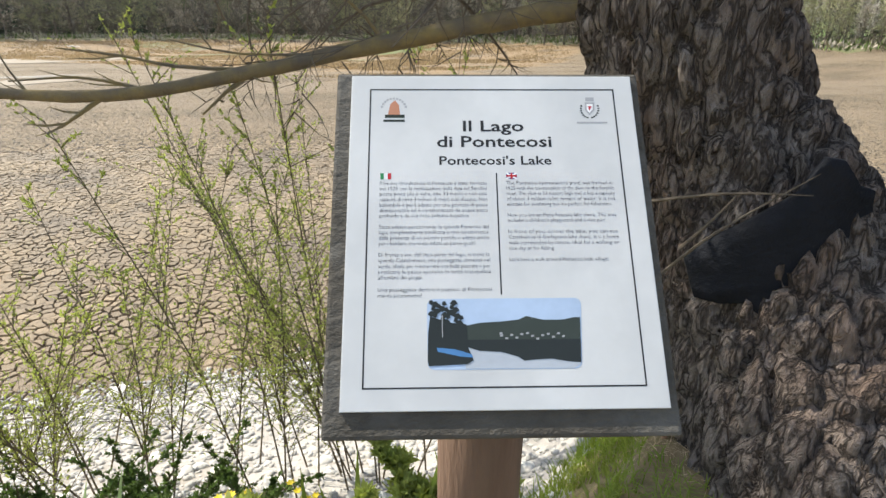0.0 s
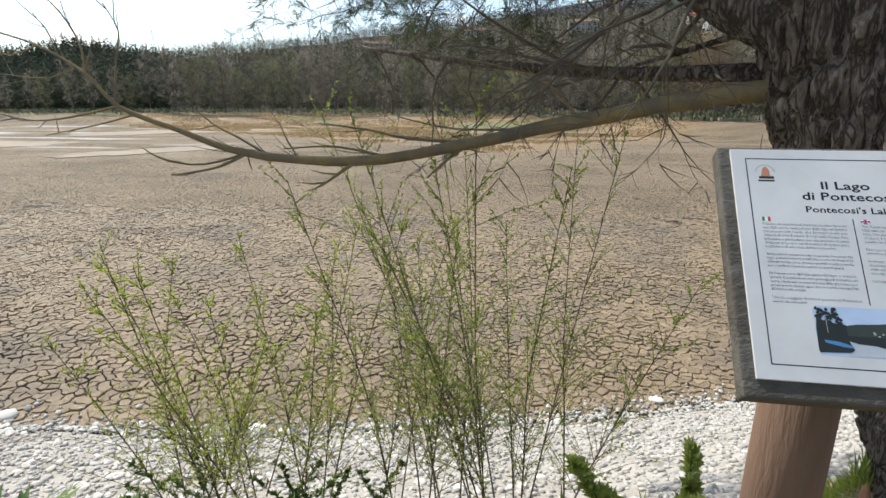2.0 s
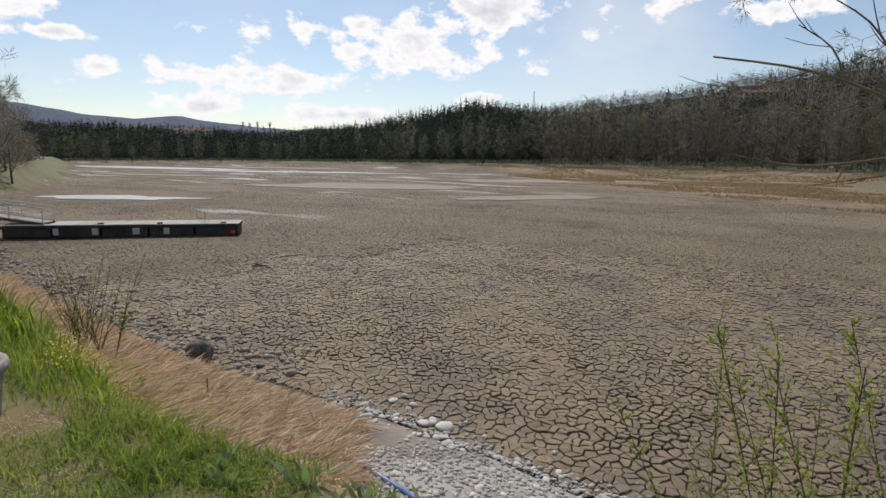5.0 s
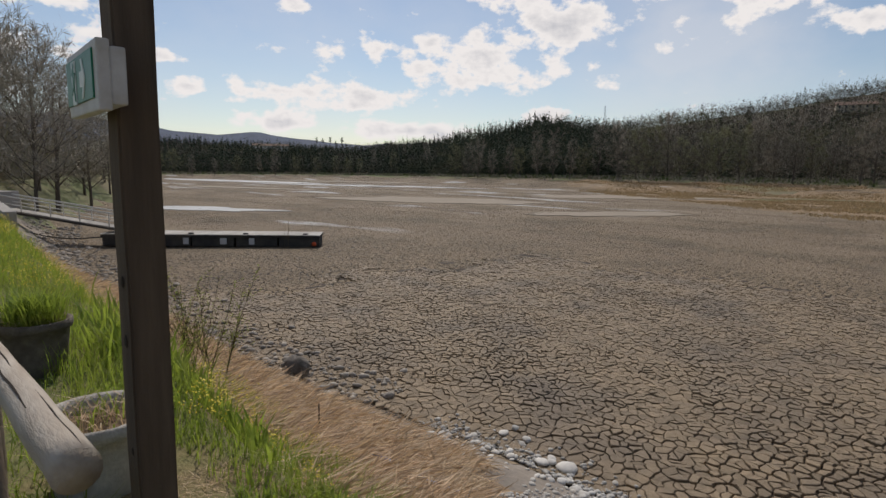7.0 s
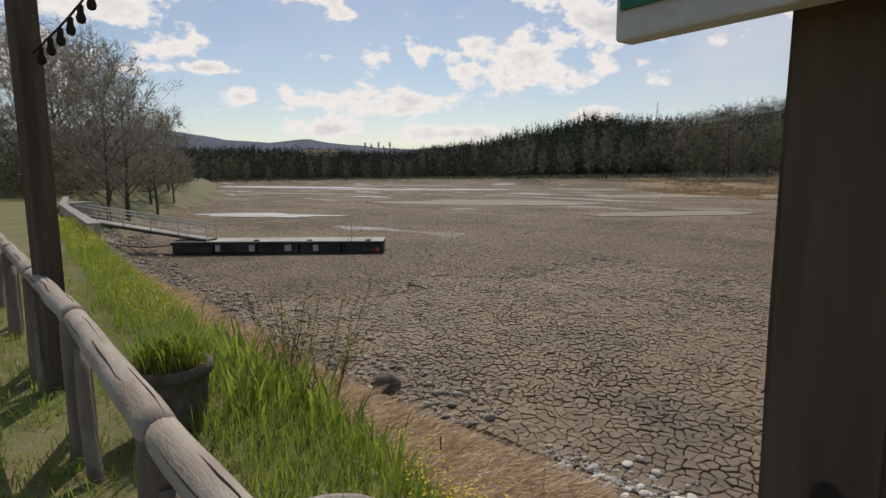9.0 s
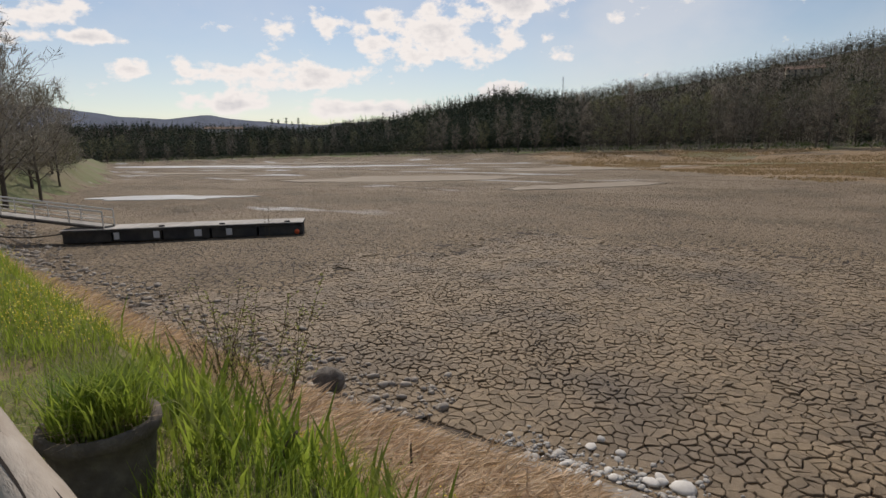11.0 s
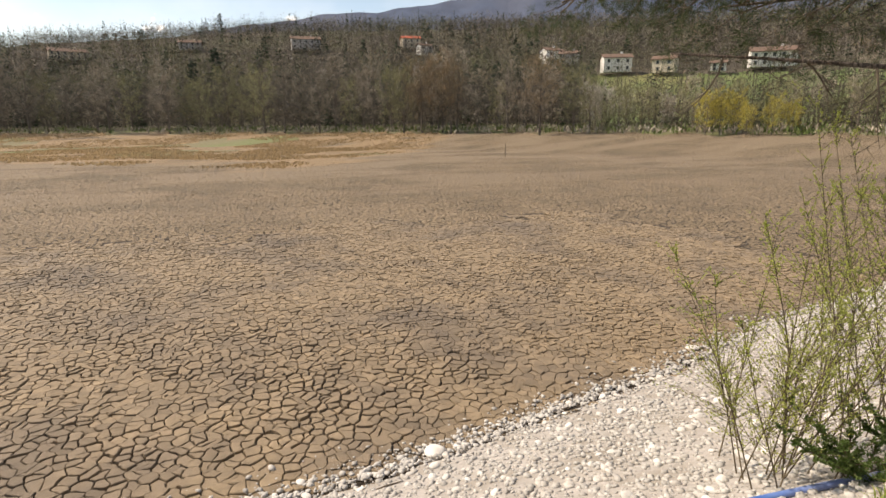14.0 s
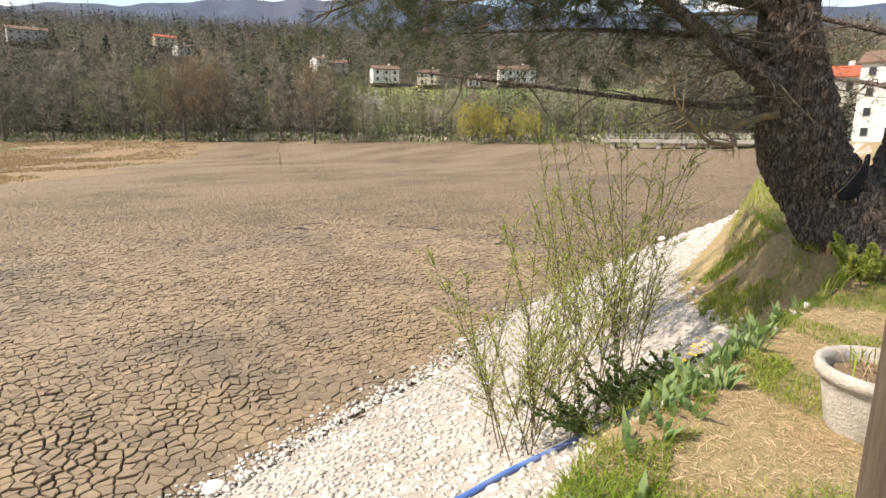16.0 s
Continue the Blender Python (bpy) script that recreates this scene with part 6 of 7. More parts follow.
def grass_and_straw():
    rng = random.Random(77)
    tall, flowers, straw, lawn, broad = Geo(), Geo(), Geo(), Geo(), Geo()
    for _ in range(34000):
        x = -5.4 - 26 * rng.random() ** 1.7
        c = table(x, CREST)
        y = c + rng.uniform(-.75, 1.75) + .35 * noise.noise((x * .8, 3, 0))
        if noise.noise((x * .9, y * .9, 8)) < -.28 or (x > -7.6 and y < .75):
            continue
        t = rng.uniform(0, 6.28)
        far = 1 + max(0, -x - 10) * .05
        tall.blade(on_ground(x, y, .02), (math.cos(t) * .5 + .1, math.sin(t) * .5 + .15), rng.uniform(.12, .42) * (1 if x < -7.5 else .5), .006 * far, rng.uniform(.1, .6))
        if x < -6.9 and rng.random() < .24 and noise.noise((x * .5, y * .5, 1)) > .0:
            p = on_ground(x, y) + Vector((0, 0, rng.uniform(.2, .38)))
            for k in range(4):
                flowers.leaf(p + Vector((rng.gauss(0, .02), rng.gauss(0, .02), rng.gauss(0, .03))), (rng.gauss(0, 1), rng.gauss(0, 1), .5), .016 * far, .012 * far, face_up=(0, 0, 1))
    for cx, cy, n, h in ((-9.4, 1.0, 60, .5), (-8.9, 1.25, 60, .48), (-10.3, 1.1, 50, .5), (-8.2, 1.3, 50, .4), (-7.7, 1.35, 40, .32), (-11.3, 1.5, 50, .5), (-12.2, 1.6, 40, .5), (-7.0, 1.2, 30, .3), (-.1, 1.7, 60, .34), (-.35, 1.85, 50, .3)):
        for _ in range(n * 2):
            t = rng.uniform(0, 6.28)
            broad.blade(on_ground(cx + rng.gauss(0, .25), cy + rng.gauss(0, .16), .02), (math.cos(t) * .5, math.sin(t) * .5), h * rng.uniform(.5, 1.1), .022, rng.uniform(.05, .4))
    for _ in range(56000):
        x = -7.2 - 22 * rng.random() ** 1.5
        c, f = table(x, CREST), table(x, FOOT)
        y = c + .7 + (f - c - .9) * .8 * rng.random() ** 1.15
        if x > -9.6 and y > c + 2.6 + (-x - 7.2) * .8:
            continue
        if rng.random() < max(0, (y - f + 1.0) * .6) or noise.noise((x * 1.1, y * 1.3, 12)) > .22 + .5 * rng.random():
            continue
        t = rng.gauss(.2, 1.0)
        far = 1 + max(0, -x - 10) * .06
        p = on_ground(x, y) + Vector((0, 0, rng.uniform(.0, .06) + .10 * max(0, noise.noise((x * 1.6, y * 1.6, 4)))))
        d = Vector((math.cos(t), math.sin(t), rng.gauss(.08, .28)))
        straw.leaf(p, d, rng.uniform(.12, .6), rng.uniform(.007, .026) * far, face_up=(rng.gauss(0, .8), rng.gauss(0, .8), 1))
    for _ in range(52000):
        x, y = rng.uniform(-6.8, 2.2), rng.uniform(-.5, 2.2)
        if y > table(x, CREST) + .1:
            continue
        t = rng.uniform(0, 6.28)
        if noise.noise((x * 1.4, y * 1.4, 2)) > .08:
            lawn.blade(on_ground(x, y, .01), (math.cos(t) * .8, math.sin(t) * .8), rng.uniform(.03, .10), .005, rng.uniform(.2, .8))
        elif rng.random() < .95:
            straw.leaf(on_ground(x, y) + Vector((0, 0, .008)), (math.cos(t), math.sin(t), rng.gauss(.1, .2)), rng.uniform(.03, .10), .0032, face_up=(rng.gauss(0, .4), rng.gauss(0, .4), 1))
    for _ in range(26000):
        x, y = -5.2 - 16 * rng.random() ** 1.3, rng.uniform(-2.6, 1.1)
        if noise.noise((x * 1.1, y * 1.1, 6)) < -.2:
            continue
        t = rng.uniform(0, 6.28)
        lawn.blade(on_ground(x, y, .01), (math.cos(t) * .7, math.sin(t) * .7), rng.uniform(.05, .20), .007, rng.uniform(.2, .7))
    for _ in range(9500):
        x = rng.uniform(-6.2, -2.8)
        y = table(x, CREST) + rng.uniform(-.45, .45)
        if noise.noise((x * 1.6, y * 1.6, 5)) < (-.3 if x < -4.6 else .0):
            continue
        t = rng.uniform(0, 6.28)
        lawn.blade(on_ground(x, y, .01), (math.cos(t) * .7, math.sin(t) * .7), rng.uniform(.05, .17) * (1 if x < -5.7 else .6), .007, rng.uniform(.2, .7))
    for _ in range(6000):
        x, y = rng.uniform(2.2, 14), 0
        c = table(x, CREST)
        y = c + rng.uniform(-1.6, .3)
        t = rng.uniform(0, 6.28)
        lawn.blade(on_ground(x, y, .01), (math.cos(t) * .6, math.sin(t) * .6), rng.uniform(.08, .22), .008, rng.uniform(.2, .6))
    for _ in range(9000):
        x = rng.uniform(.1, 3.4)
        y = table(x, CREST) + rng.uniform(-.1, 1.1)
        if noise.noise((x * 1.5, y * 1.5, 9)) < -.12:
            continue
        t = rng.uniform(0, 6.28)
        lawn.blade(on_ground(x, y, .01), (math.cos(t) * .6, math.sin(t) * .6), rng.uniform(.05, .18), .008, rng.uniform(.2, .6))
    single("tall_grass", tall, M_GRASS, "lush spring grass on the bank edge", "grass", kind="stuff")
    single("buttercups", flowers, M_YELLOW, "tiny yellow flowers in the bank grass", "flowers", kind="stuff")
    single("dry_reeds", straw, M_STRAWBLADE, "flattened dry reed stalks on the bank slope", "reeds", kind="stuff")
    single("lawn", lawn, M_GRASS, "patchy short grass among dry needles", "grass", kind="stuff")
    single("broad_grass", broad, M_GRASS, "clumps of broad green grass leaves", "grass", kind="stuff")


grass_and_straw()

# ---------------------------------------------------------------- hose, sticks, boulder
M_HOSE = mat("blue_hose", (0.04, 0.11, 0.36), (0.07, 0.16, 0.42), 9.0, 0.35, 0.05, 100.0, c3=(0.42, 0.42, 0.45), big=0.5, spec=0.6)
M_ROCK = mat("dark_boulder", (0.13, 0.115, 0.10), (0.22, 0.20, 0.175), 7.0, 0.95, 0.9, 20.0, c3=(0.10, 0.085, 0.07), big=2.5)


def hose():
    g = Geo()
    line = [(-10.1, 4.15), (-9.05, 4.3), (-8.26, 4.5), (-7.1, 4.42), (-6.0, 4.1), (-5.0, 3.75), (-3.95, 3.39), (-3.58, 3.31), (-3.24, 3.22), (-2.75, 3.03), (-2.2, 2.85), (-1.6, 2.75)]
    pts = [on_ground(x, y) + Vector((0, 0, .035)) for x, y in line]
    pts = [on_ground(p.x, p.y) + Vector((0, 0, .035)) for p in curved(pts, 6)]
    g.tube(pts, [.033] * len(pts), 10)
    single("hose", g, M_HOSE, "blue plastic water hose lying along the slope", "hose", at=tuple(pts[0]), smooth=True)


hose()


def boulder():
    g = Geo()
    bm = bmesh.new()
    bmesh.ops.create_icosphere(bm, subdivisions=4, radius=1)
    for v in bm.verts:
        n = v.co.normalized()
        k = 1 + .16 * noise.noise(n * 1.6) + .07 * noise.noise(n * 4) + .03 * noise.noise(n * 11)
        v.co = Vector((n.x * .36 * k, n.y * .32 * k, n.z * .31 * k))
    p = Vector((-16.2, 6.2, -3.46))
    g.add(bm, Matrix.Translation(p))
    single("boulder", g, M_ROCK, "rounded dark boulder lying at the edge of the mud", "boulder", at=tuple(p - Vector((0, 0, .3))), smooth=True)


boulder()


def sticks():
    rng = random.Random(2)
    for (x, y), d, L, r in (((-9.07, 1.05), (.35, .05, .5), .34, .018), ((-11.2, 3.98), (0, 0, 1), .42, .02), ((-16.9, 6.0), (.8, -.4, -.06), 1.6, .02), ((-15.2, 4.6), (.9, .5, -.15), 1.3, .025), ((-11.5, 2.2), (.1, .1, 1), .5, .012),
                            ((-5.9, 7.1), (.8, .1, .06), .5, .02), ((-20, 7.5), (.9, .3, .0), 1.8, .02)):
        p = on_ground(x, y, .03)
        d = Vector(d).normalized()
        g = Geo()
        g.tube(curved([p, p + d * L * .5 + Vector((0, 0, .02)), p + d * L], 4), [r * (1 - .06 * i) for i in range(9)], 6, bumps=.08)
        single("stick", g, M_TWIG, "dry brown stick lying on the bank", "stick", at=tuple(p))
    x, y = at_far(-24.3, 88)
    g = Geo()
    g.tube([(x, y, BED - .2), (x, y, BED + 2.0)], [.06, .05], 6)
    single("stake", g, M_TWIG, "thin stake standing in the dry lake bed", "stake", at=(x, y, BED))


sticks()


# ---------------------------------------------------------------- stranded pontoon and gangway
M_DECK = mat("grey_deck_planks", (0.42, 0.40, 0.36), (0.52, 0.49, 0.45), 3.0, 0.85, 0.4, 20.0, c3=(0.36, 0.33, 0.29), big=0.5, vary=.1)
M_FLOAT = mat("dark_float", (0.035, 0.034, 0.033), (0.06, 0.057, 0.053), 2.0, 0.8, 0.3, 10.0, c3=(0.09, 0.08, 0.065), big=0.5)
M_WHITE = plain("white_panel", (0.55, 0.55, 0.54), 0.6)
M_ORANGE = plain("orange_buoy", (0.62, 0.10, 0.03), 0.5)
M_RAIL = plain("pale_rail", (0.62, 0.60, 0.55), 0.5, 0.0)


def pontoon():
    a, b = Vector((-38.6, 20.0, -3.85)), Vector((-46.9, 8.6, -3.78))
    d = (b - a).normalized()
    L = (b - a).length
    rot = Matrix.Rotation(math.atan2(d.y, d.x), 4, "Z")
    s = Vector((-d.y, d.x, 0))
    e = thing("pontoon", tuple((a + b) / 2), "long stranded jetty pontoon with a plank deck on dark floats", "jetty")

    def bx(u, v, z, size, bevel=.02):
        g = Geo()
        g.box(a + d * u + s * v + Vector((0, 0, z)), size, rot, bevel)
        return g

    n = 5
    for i in range(n):
        part("float", bx((i + .5) * L / n, 0, .30, (L / n - .12, 2.0, .62), .06), M_FLOAT, e)
    part("frame", bx(L / 2, 0, .68, (L, 2.2, .14)), M_FLOAT, e)
    m = 60
    plank = None
    for i in range(m):
        ob = part("plank", bx((i + .5) * L / m, 0, .79, (L / m - .02, 2.3, .05), .006), M_DECK, e) if plank is None else new("plank", plank.data)
        if plank is None:
            plank = ob
            first = (i + .5) * L / m
        else:
            ob.parent = e
            ob.location = d * ((i + .5) * L / m - first) + Vector((0, 0, .004 * (i % 3)))
    side = 1 if (Vector((-7, 0, 0)) - a).dot(s) > 0 else -1
    for u, w in ((3.2, .5), (L * .45, .6), (L * .62, .5), (L * .78, .45)):
        part("white_panel", bx(u if u > 4 else L * .32, side * 1.13, .36 + .02 * w, (w * .7, .05, .42), .01), M_WHITE, e)
    g = Geo()
    g.lathe(a + d * .4 + s * side * 1.2 + Vector((0, 0, .22)), [(.002, -.16), (.12, -.12), (.17, 0), (.12, .12), (.002, .16)], 14)
    part("buoy", g, M_ORANGE, e, "orange buoy", smooth=True)
    for u in (1.0, L * .35, L * .6, L * .85):
        part("cleat", bx(u, side * .9, .86, (.35, .10, .10), .03), M_FLOAT, e)


pontoon()


def flat_patch(name, at, turn, long, wide, material, label, seed):
    """A thin sheet of settled silt or standing wet on the lake bed, with a ragged rim."""
    g = Geo()
    n = 72
    z = BED + .062
    c, s_ = math.cos(radians(turn)), math.sin(radians(turn))
    for lay in (0, 1):
        for k in range(n):
            a = 2 * math.pi * k / n
            r = 1 + .38 * noise.noise((math.cos(a) * 1.3, math.sin(a) * 1.3, seed)) + .22 * noise.noise((math.cos(a) * 5, math.sin(a) * 5, seed + 3)) + .12 * noise.noise((math.cos(a) * 13, math.sin(a) * 13, seed))
            u, v = math.cos(a) * long * r, math.sin(a) * wide * r
            g.v.append((at[0] + u * c - v * s_, at[1] + u * s_ + v * c, z - .12 * (1 - lay)))
    for k in range(n):
        j = (k + 1) % n
        g.f.append((k, j, n + j, n + k))
    g.f.append(tuple(range(n, 2 * n)))
    g.m = [0] * (n + 1)
    return single(name, g, material, label, "mud", at=(at[0], at[1], z), kind="structure")


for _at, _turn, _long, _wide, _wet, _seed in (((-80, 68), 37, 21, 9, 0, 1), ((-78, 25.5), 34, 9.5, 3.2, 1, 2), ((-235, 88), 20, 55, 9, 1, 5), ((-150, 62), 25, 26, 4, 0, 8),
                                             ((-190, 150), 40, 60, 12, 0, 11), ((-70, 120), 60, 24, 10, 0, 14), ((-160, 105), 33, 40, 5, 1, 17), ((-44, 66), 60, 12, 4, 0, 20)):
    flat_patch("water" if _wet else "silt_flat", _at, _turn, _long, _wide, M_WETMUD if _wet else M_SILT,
               "shallow wet on the lake bed with its pale sheen painted in" if _wet else "smooth pale silt settled on the lake bed", _seed)


def gangway():
    lo, hi = Vector((-45.2, 10.4, -2.95)), Vector((-52.4, 3.4, -1.55))
    e = thing("gangway", tuple(lo), "sloping metal gangway with slim handrails down to the pontoon", "gangway")
    d = (hi - lo).normalized()
    s = Vector((-d.y, d.x, 0)).normalized()
    g = Geo()
    for k in (-1, 1):
        w = s * .6 * k
        g = Geo()
        g.tube([lo + w, hi + w], [.11, .11], 6)
        part("side_beam", g, M_FLOAT, e)
        rail = [lo + w + Vector((0, 0, 1.0)), hi + w + Vector((0, 0, 1.0))]
        g = Geo()
        g.tube(rail, [.055, .055], 6)
        part("handrail", g, M_RAIL, e)
        g = Geo()
        g.tube([p - Vector((0, 0, .5)) for p in rail], [.032, .032], 5)
        part("mid_rail", g, M_RAIL, e)
        for i in range(6):
            p = lo.lerp(hi, i / 5) + w
            g = Geo()
            g.tube([p, p + Vector((0, 0, 1.0))], [.04, .04], 5)
            part("baluster", g, M_RAIL, e)
    g = Geo()
    g.face([lo - s * .55 + Vector((0, 0, .08)), lo + s * .55 + Vector((0, 0, .08)), hi + s * .55 + Vector((0, 0, .08)), hi - s * .55 + Vector((0, 0, .08))])
    g.face([lo + s * .55 + Vector((0, 0, .03)), lo - s * .55 + Vector((0, 0, .03)), hi - s * .55 + Vector((0, 0, .03)), hi + s * .55 + Vector((0, 0, .03))])
    part("walkway", g, M_DECK, e)
    g = Geo()
    g.box((-53.2, 2.6, -1.2), (3.0, 2.6, 1.6), Matrix.Rotation(.75, 4, "Z"), .05)
    single("landing_block", g, M_CONCRETE_FAR, "pale concrete landing block at the head of the gangway", "landing", at=(-53.2, 2.6, -2.0))
    g = Geo()
    line = [Vector((x, table(x, CREST) + .12, 0)) for x in (-25, -30, -35, -40, -46, -52)]
    for i in range(len(line) - 1):
        a, b = line[i], line[i + 1]
        dd = (b - a).normalized()
        g.box((a + b) / 2 + Vector((0, 0, -.62)), ((b - a).length - .03, .34, 1.3), Matrix.Rotation(math.atan2(dd.y, dd.x), 4, "Z"), .03)
    single("bank_wall", g, M_CONCRETE_FAR, "low pale concrete wall edging the bank by the gangway", "wall", at=(-38, 1.8, -1.2))
    # mooring cable
    g = Geo()
    p, q = Vector((-47, 8.4, -3.3)), Vector((-51, 3.2, -2.4))
    g.tube([p.lerp(q, i / 10) - Vector((0, 0, .5 * math.sin(math.pi * i / 10))) for i in range(11)], [.035] * 11, 5)
    single("mooring_cable", g, M_FLOAT, "slack dark mooring cable from the pontoon to the bank", "cable", at=tuple(p))


gangway()

# ---------------------------------------------------------------- stones and mud plates
M_STONE = mat("river_stone", (0.455, 0.435, 0.40), (0.57, 0.55, 0.51), 7.0, 0.95, 0.4, 60.0, c3=(0.40, 0.37, 0.33), big=2.0, vary=0.22, island=0.22)
M_STONEGREY = mat("shore_stone", (0.26, 0.23, 0.195), (0.37, 0.335, 0.285), 7.0, 0.95, 0.4, 60.0, c3=(0.21, 0.185, 0.16), big=1.2, vary=0.2, island=0.25)


def stone_shapes(n):
    out = []
    for i in range(n):
        bm = bmesh.new()
        bmesh.ops.create_icosphere(bm, subdivisions=2, radius=1)
        k = Vector((random.uniform(-9, 9), random.uniform(-9, 9), i))
        for v in bm.verts:
            v.co *= 1 + .28 * noise.noise(v.co * 1.1 + k) + .1 * noise.noise(v.co * 2.6 + k)
        bm.verts.index_update()
        out.append((np.array([v.co[:] for v in bm.verts]), [tuple(v.index for v in f.verts) for f in bm.faces]))
        bm.free()
    return out


SHAPES = stone_shapes(8)
LOWSHAPES = []
for _k in range(8):
    _bm = bmesh.new()
    bmesh.ops.create_icosphere(_bm, subdivisions=1, radius=1)
    for _v in _bm.verts:
        _v.co *= random.uniform(.8, 1.2)
    _bm.verts.index_update()
    LOWSHAPES.append((np.array([v.co[:] for v in _bm.verts]), [tuple(v.index for v in f.verts) for f in _bm.faces]))
    _bm.free()


def many_stones(spots, name, material, label, low=True):
    g = Geo()
    vs, n = [], 0
    rng = random.Random(31)
    for x, y, r in spots:
        pv, pf = rng.choice(LOWSHAPES if low else SHAPES)
        rot = np.array(Euler((rng.uniform(-.3, .3), rng.uniform(-.3, .3), rng.uniform(0, 6.3))).to_matrix())
        sc = np.array((r * rng.uniform(.9, 1.5), r * rng.uniform(.7, 1.1), r * rng.uniform(.4, .75)))
        p = on_ground(x, y)
        vs.append((pv * sc) @ rot.T + np.array((p.x, p.y, p.z + r * .2)))
        g.f.extend(tuple(i + n for i in f) for f in pf)
        n += len(pv)
    g.v = np.concatenate(vs).tolist()
    g.m = [0] * len(g.f)
    return single(name, g, material, label, "stones", kind="stuff", smooth=True)


def lay_stones():
    rng = random.Random(13)
    white, grey, near = [], [], []
    for _ in range(24000):
        x = rng.uniform(-8.8, 10)
        c, f = table(x, CREST), table(x, FOOT)
        u = rng.random()
        y = c + .15 + (f - c) * u + rng.gauss(0, .12)
        if (x < -7.0 and y < c + 2.4) or y < c + table(x, [(-.5, 0), (.6, .8), (4, 1.1), (10, .2)]):
            continue
        white.append((x, y, .012 + .042 * rng.random() ** 2.2))
    for _ in range(2600):
        x = rng.uniform(10, 34)
        c, f = table(x, CREST), table(x, FOOT)
        white.append((x, c + .3 + (f - c - .3) * rng.random(), rng.uniform(.04, .14)))
    for _ in range(2500):
        x = rng.uniform(-12.5, 6)
        white.append((x, table(x, FOOT) + abs(rng.gauss(0, .35)) - .2, .012 + .05 * rng.random() ** 3))
    for _ in range(3600):
        x = -14 - 50 * rng.random() ** 1.3
        c, f = table(x, CREST), table(x, FOOT)
        y = c + (3.4 if x > -24 else 1.6) + (f - c - (2.4 if x > -24 else .2)) * rng.random() + abs(rng.gauss(0, .5))
        grey.append((x, y, (.014 + .10 * rng.random() ** 5) * (1 - .012 * x)))
    many_stones(white, "gravel", M_STONE, "sunlit pale river gravel on the bank slope")
    many_stones(grey, "shingle", M_STONEGREY, "grey shingle below the reed slope")
    protos = []
    for pv, pf in SHAPES:
        g = Geo()
        g.v, g.f, g.m = [tuple(v) for v in pv], pf, [0] * len(pf)
        protos.append(g.mesh("stone", M_STONE, smooth=True))
    for i in range(300):
        if i < 70:
            x = rng.uniform(-11.5, -8.2)
            y = table(x, FOOT) + rng.gauss(-.35, .5)
            r = rng.uniform(.03, .085)
        else:
            x = rng.uniform(-8, 1)
            c, f = table(x, CREST), table(x, FOOT)
            y = c + 1.2 + (f - c - 1.0) * rng.random()
            r = rng.uniform(.035, .07)
        p = on_ground(x, y)
        ob = new("stone", protos[i % 8])
        ob.parent = ground
        ob.location = p + Vector((0, 0, r * .25))
        ob.rotation_euler = (rng.uniform(-.3, .3), rng.uniform(-.3, .3), rng.uniform(0, 6.3))
        ob.scale = (r * rng.uniform(1.0, 1.5), r, r * rng.uniform(.45, .7))
    for x, y, r in ((-9.3, 7.9, .17), (-9.75, 7.75, .12), (-11.0, 8.1, .10), (-4.6, 8.0, .17), (19.5, 13.4, .3), (2.5, 9.9, .12)):
        p = on_ground(x, y)
        ob = new("stone", protos[int(r * 100) % 8])
        ob.parent = ground
        ob.location = p + Vector((0, 0, r * .2))
        ob.scale = (r * 1.3, r, r * .5)
        ob.rotation_euler = (0, .05, x)


lay_stones()


def clods():
    rng = random.Random(6)
    spots = []
    for _ in range(22000):
        d = 12 + 70 * rng.random() ** 1.6
        a = radians(rng.uniform(-62, 84))
        x, y = -6 - math.sin(a) * d, math.cos(a) * d
        if y < table(x, FOOT) + .3 or polar(x, y)[0] > table(polar(x, y)[1], FAR_D) - 26:
            continue
        if noise.noise((x * .07, y * .07, 3)) < -.1 and rng.random() < .7:
            continue
        spots.append((x, y, (.012 + .032 * rng.random() ** 3) * (1 + d * .018)))
    ob = many_stones(spots, "mud_clods", M_PLATE, "loose dry clods strewn over the cracked lake bed")


clods()


def clip_cell(poly, mx, my, nx, ny):
    """The part of poly on the near side of the line through m with the normal n."""
    out = []
    k = len(poly)
    for i in range(k):
        ax, ay = poly[i]
        bx, by = poly[(i + 1) % k]
        da, db = (ax - mx) * nx + (ay - my) * ny, (bx - mx) * nx + (by - my) * ny
        if da <= 0:
            out.append((ax, ay))
        if (da < 0 < db) or (db < 0 < da):
            t = da / (da - db)
            out.append((ax + (bx - ax) * t, ay + (by - ay) * t))
    return out


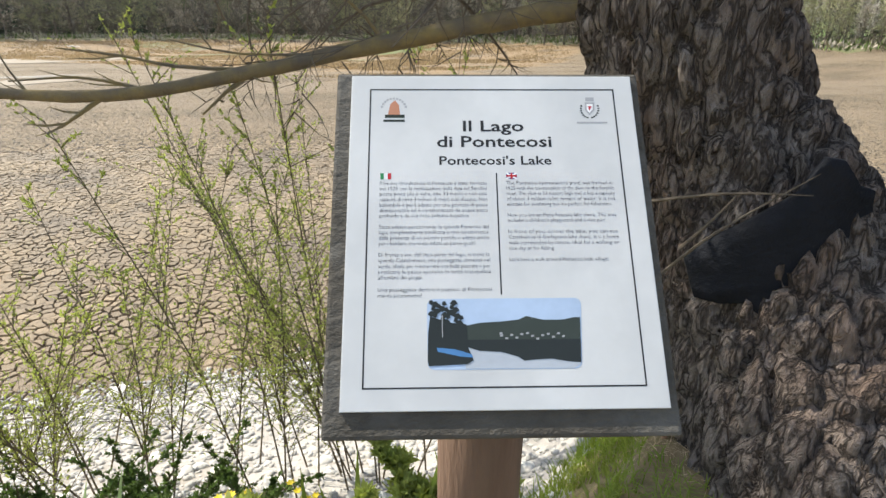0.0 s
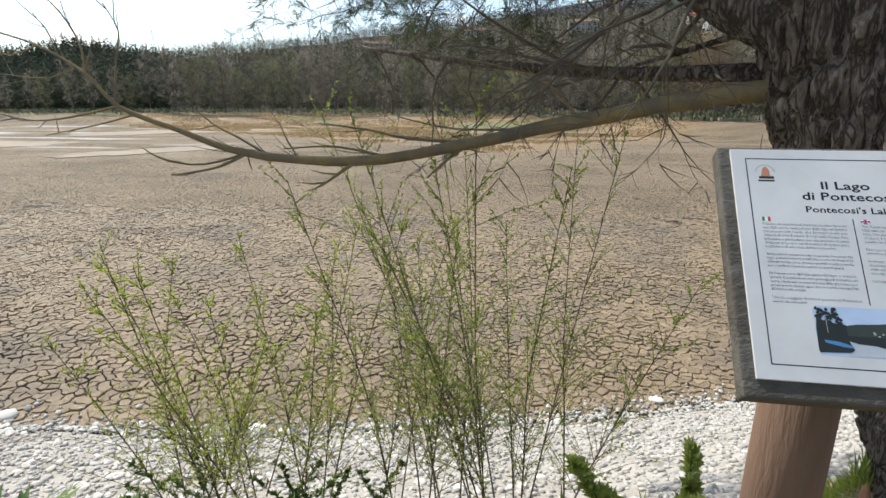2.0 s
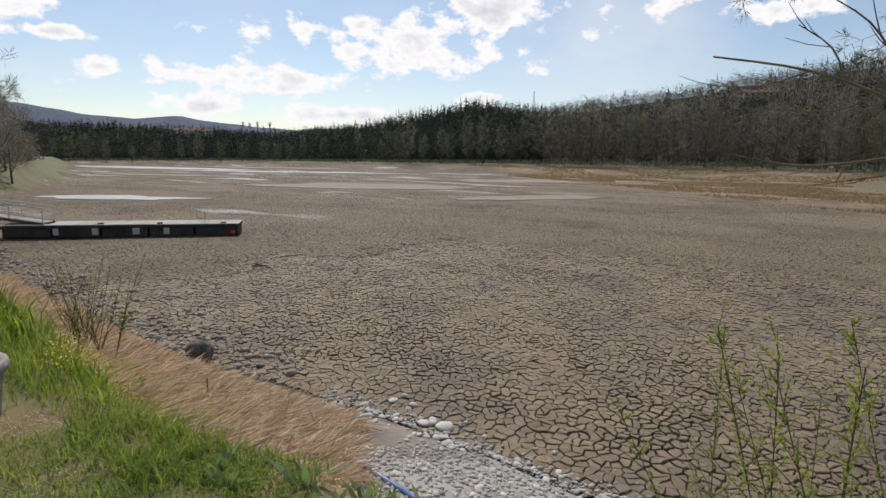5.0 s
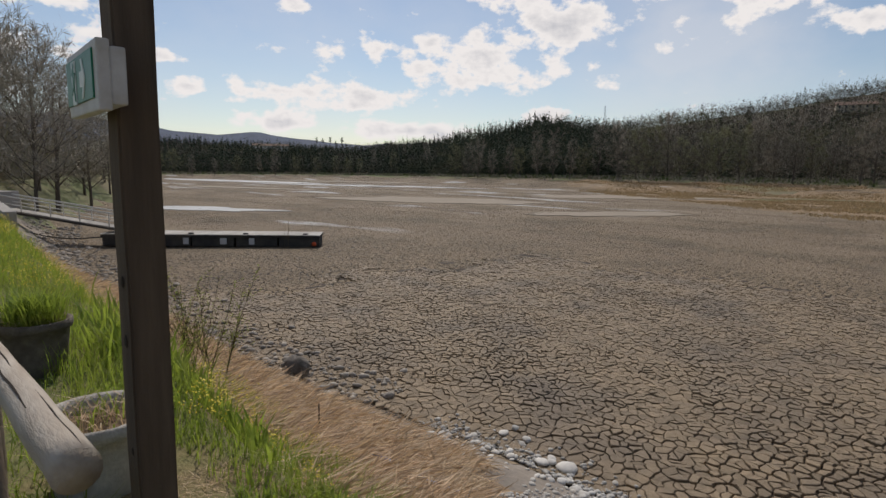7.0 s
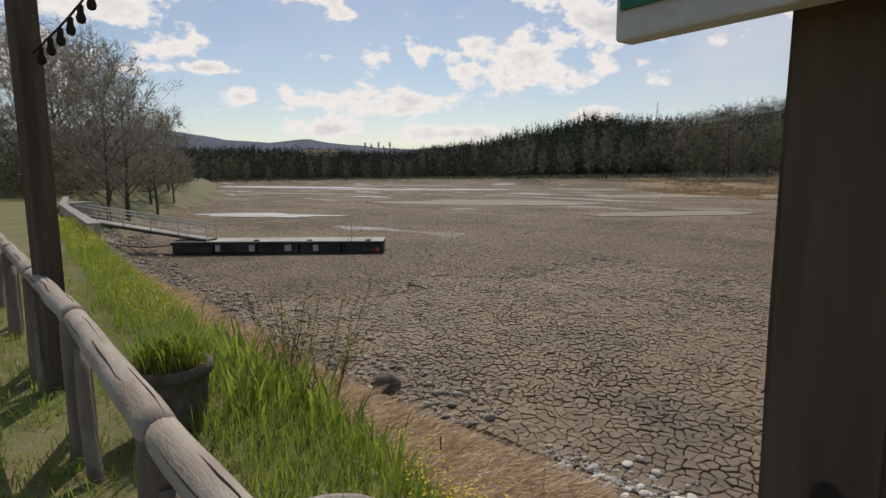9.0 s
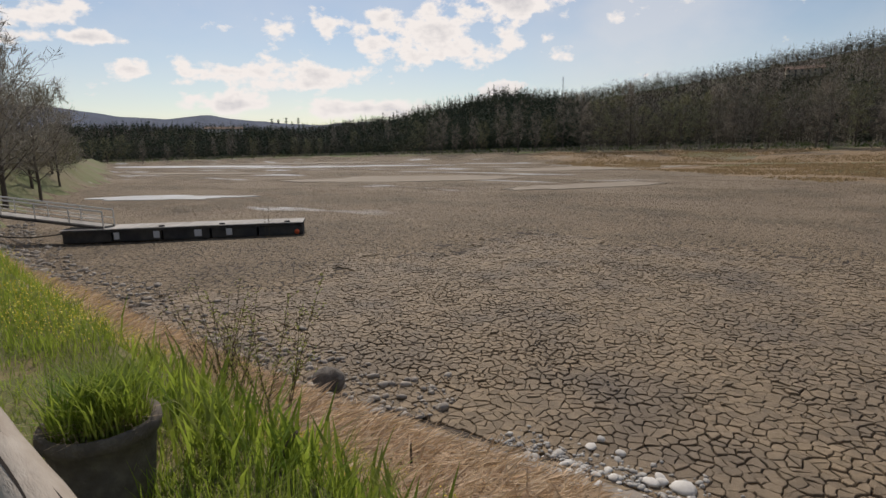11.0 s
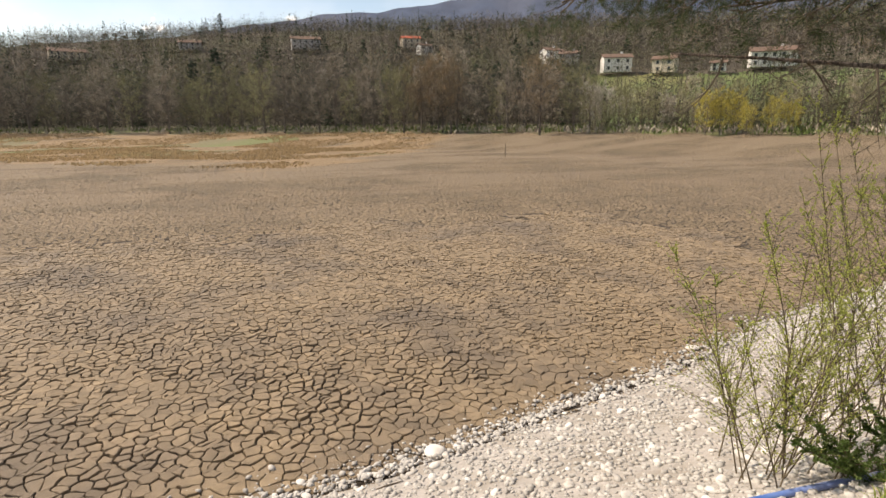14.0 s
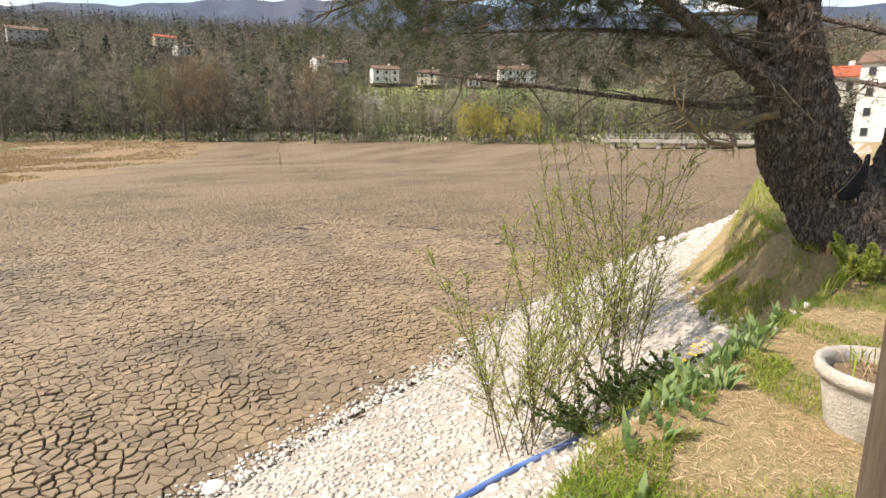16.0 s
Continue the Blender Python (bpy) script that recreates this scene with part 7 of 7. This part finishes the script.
def mud_plates():
    rng = random.Random(99)
    step = 0.225
    x0, x1, y0, y1 = -32.0, 18.0, 5.4, 34.0
    nx, ny = int((x1 - x0) / step), int((y1 - y0) / step)
    seeds = [[(x0 + (i + rng.uniform(.04, .96)) * step, y0 + (j + rng.uniform(.04, .96)) * step) for i in range(nx)] for j in range(ny)]
    cells = []
    for j in range(2, ny - 2):
        for i in range(2, nx - 2):
            sx, sy = seeds[j][i]
            if not mud_zone(sx, sy) or sy < table(sx, FOOT) - .05:
                continue
            poly = [(sx - .7, sy - .7), (sx + .7, sy - .7), (sx + .7, sy + .7), (sx - .7, sy + .7)]
            for dj in (0, -1, 1, -2, 2):
                for di in (0, -1, 1, -2, 2):
                    if di or dj:
                        qx, qy = seeds[j + dj][i + di]
                        poly = clip_cell(poly, (sx + qx) / 2, (sy + qy) / 2, qx - sx, qy - sy)
            cells.append((sx, sy, poly))

    def warp(x, y):
        a = noise.noise((x * 3.1, y * 3.1, 11.0)) * .075 + noise.noise((x * 10, y * 10, 3.0)) * .02
        b = noise.noise((x * 3.1, y * 3.1, 27.0)) * .075 + noise.noise((x * 10, y * 10, 7.0)) * .02
        return x + a, y + b

    def plate(g, sx, sy, poly):
        ring = []
        seg = 3 if sy < 17 else 2
        for k in range(len(poly)):
            (ax, ay), (bx, by) = poly[k], poly[(k + 1) % len(poly)]
            if abs(ax - bx) + abs(ay - by) < .012:
                continue
            for s in range(seg):
                ring.append(warp(ax + (bx - ax) * s / seg, ay + (by - ay) * s / seg))
        if len(ring) < 3:
            return
        cx, cy = sum(p[0] for p in ring) / len(ring), sum(p[1] for p in ring) / len(ring)
        tx, ty = rng.gauss(0, .05), rng.gauss(0, .05)
        lift = rng.uniform(-.017, .017)
        near_shore = min(1.0, max(.25, (sy - table(sx, FOOT)) / 2.2))
        n0 = len(g.v)
        m = len(ring)
        for lev in (0, 1, 2):
            for px, py in ring:
                dx, dy = px - cx, py - cy
                d = math.hypot(dx, dy) + 1e-6
                open_ = .5 + .9 * noise.noise((px * .9, py * .9, 5.0)) + .7 * noise.noise((px * .25, py * .25, 9.0))
                w = (.006 + .0165 * max(0.0, min(1.2, open_)) * near_shore) + (.012 if lev == 2 else 0)
                k = max(.3, 1 - w / d)
                x, y = cx + dx * k, cy + dy * k
                z = BED + .05 * noise.noise((x * .13, y * .13, 0.0)) + lift + dx * tx + dy * ty
                z += (-.105, -.010, .004 * noise.noise((x * 7, y * 7, 1)))[lev]
                g.v.append((x, y, z))
        for lev in (0, 1):
            for k in range(m):
                a, b = n0 + lev * m + k, n0 + lev * m + (k + 1) % m
                g.f.append((a, b, b + m, a + m))
                g.m.append(0)
        g.f.append(tuple(n0 + 2 * m + k for k in range(m)))
        g.m.append(0)

    cells.sort(key=lambda c: (c[0] + 8.0) ** 2 + (c[1] - 8.4) ** 2)
    for sx, sy, poly in cells[:300]:
        g = Geo()
        plate(g, sx, sy, poly)
        if g.f:
            ob = new("mud_plate", g.mesh("mud_plate", M_PLATE, (sx, sy, BED)))
            ob.parent = ground
            ob.location = (sx, sy, BED)
    rest = Geo()
    for sx, sy, poly in cells[300:]:
        plate(rest, sx, sy, poly)
    ob = new("cracked_mud", rest.mesh("cracked_mud", M_PLATE))
    ob.parent = ground
    tagged(ob, "dry mud cracked into curling plates", kind="stuff")


mud_plates()
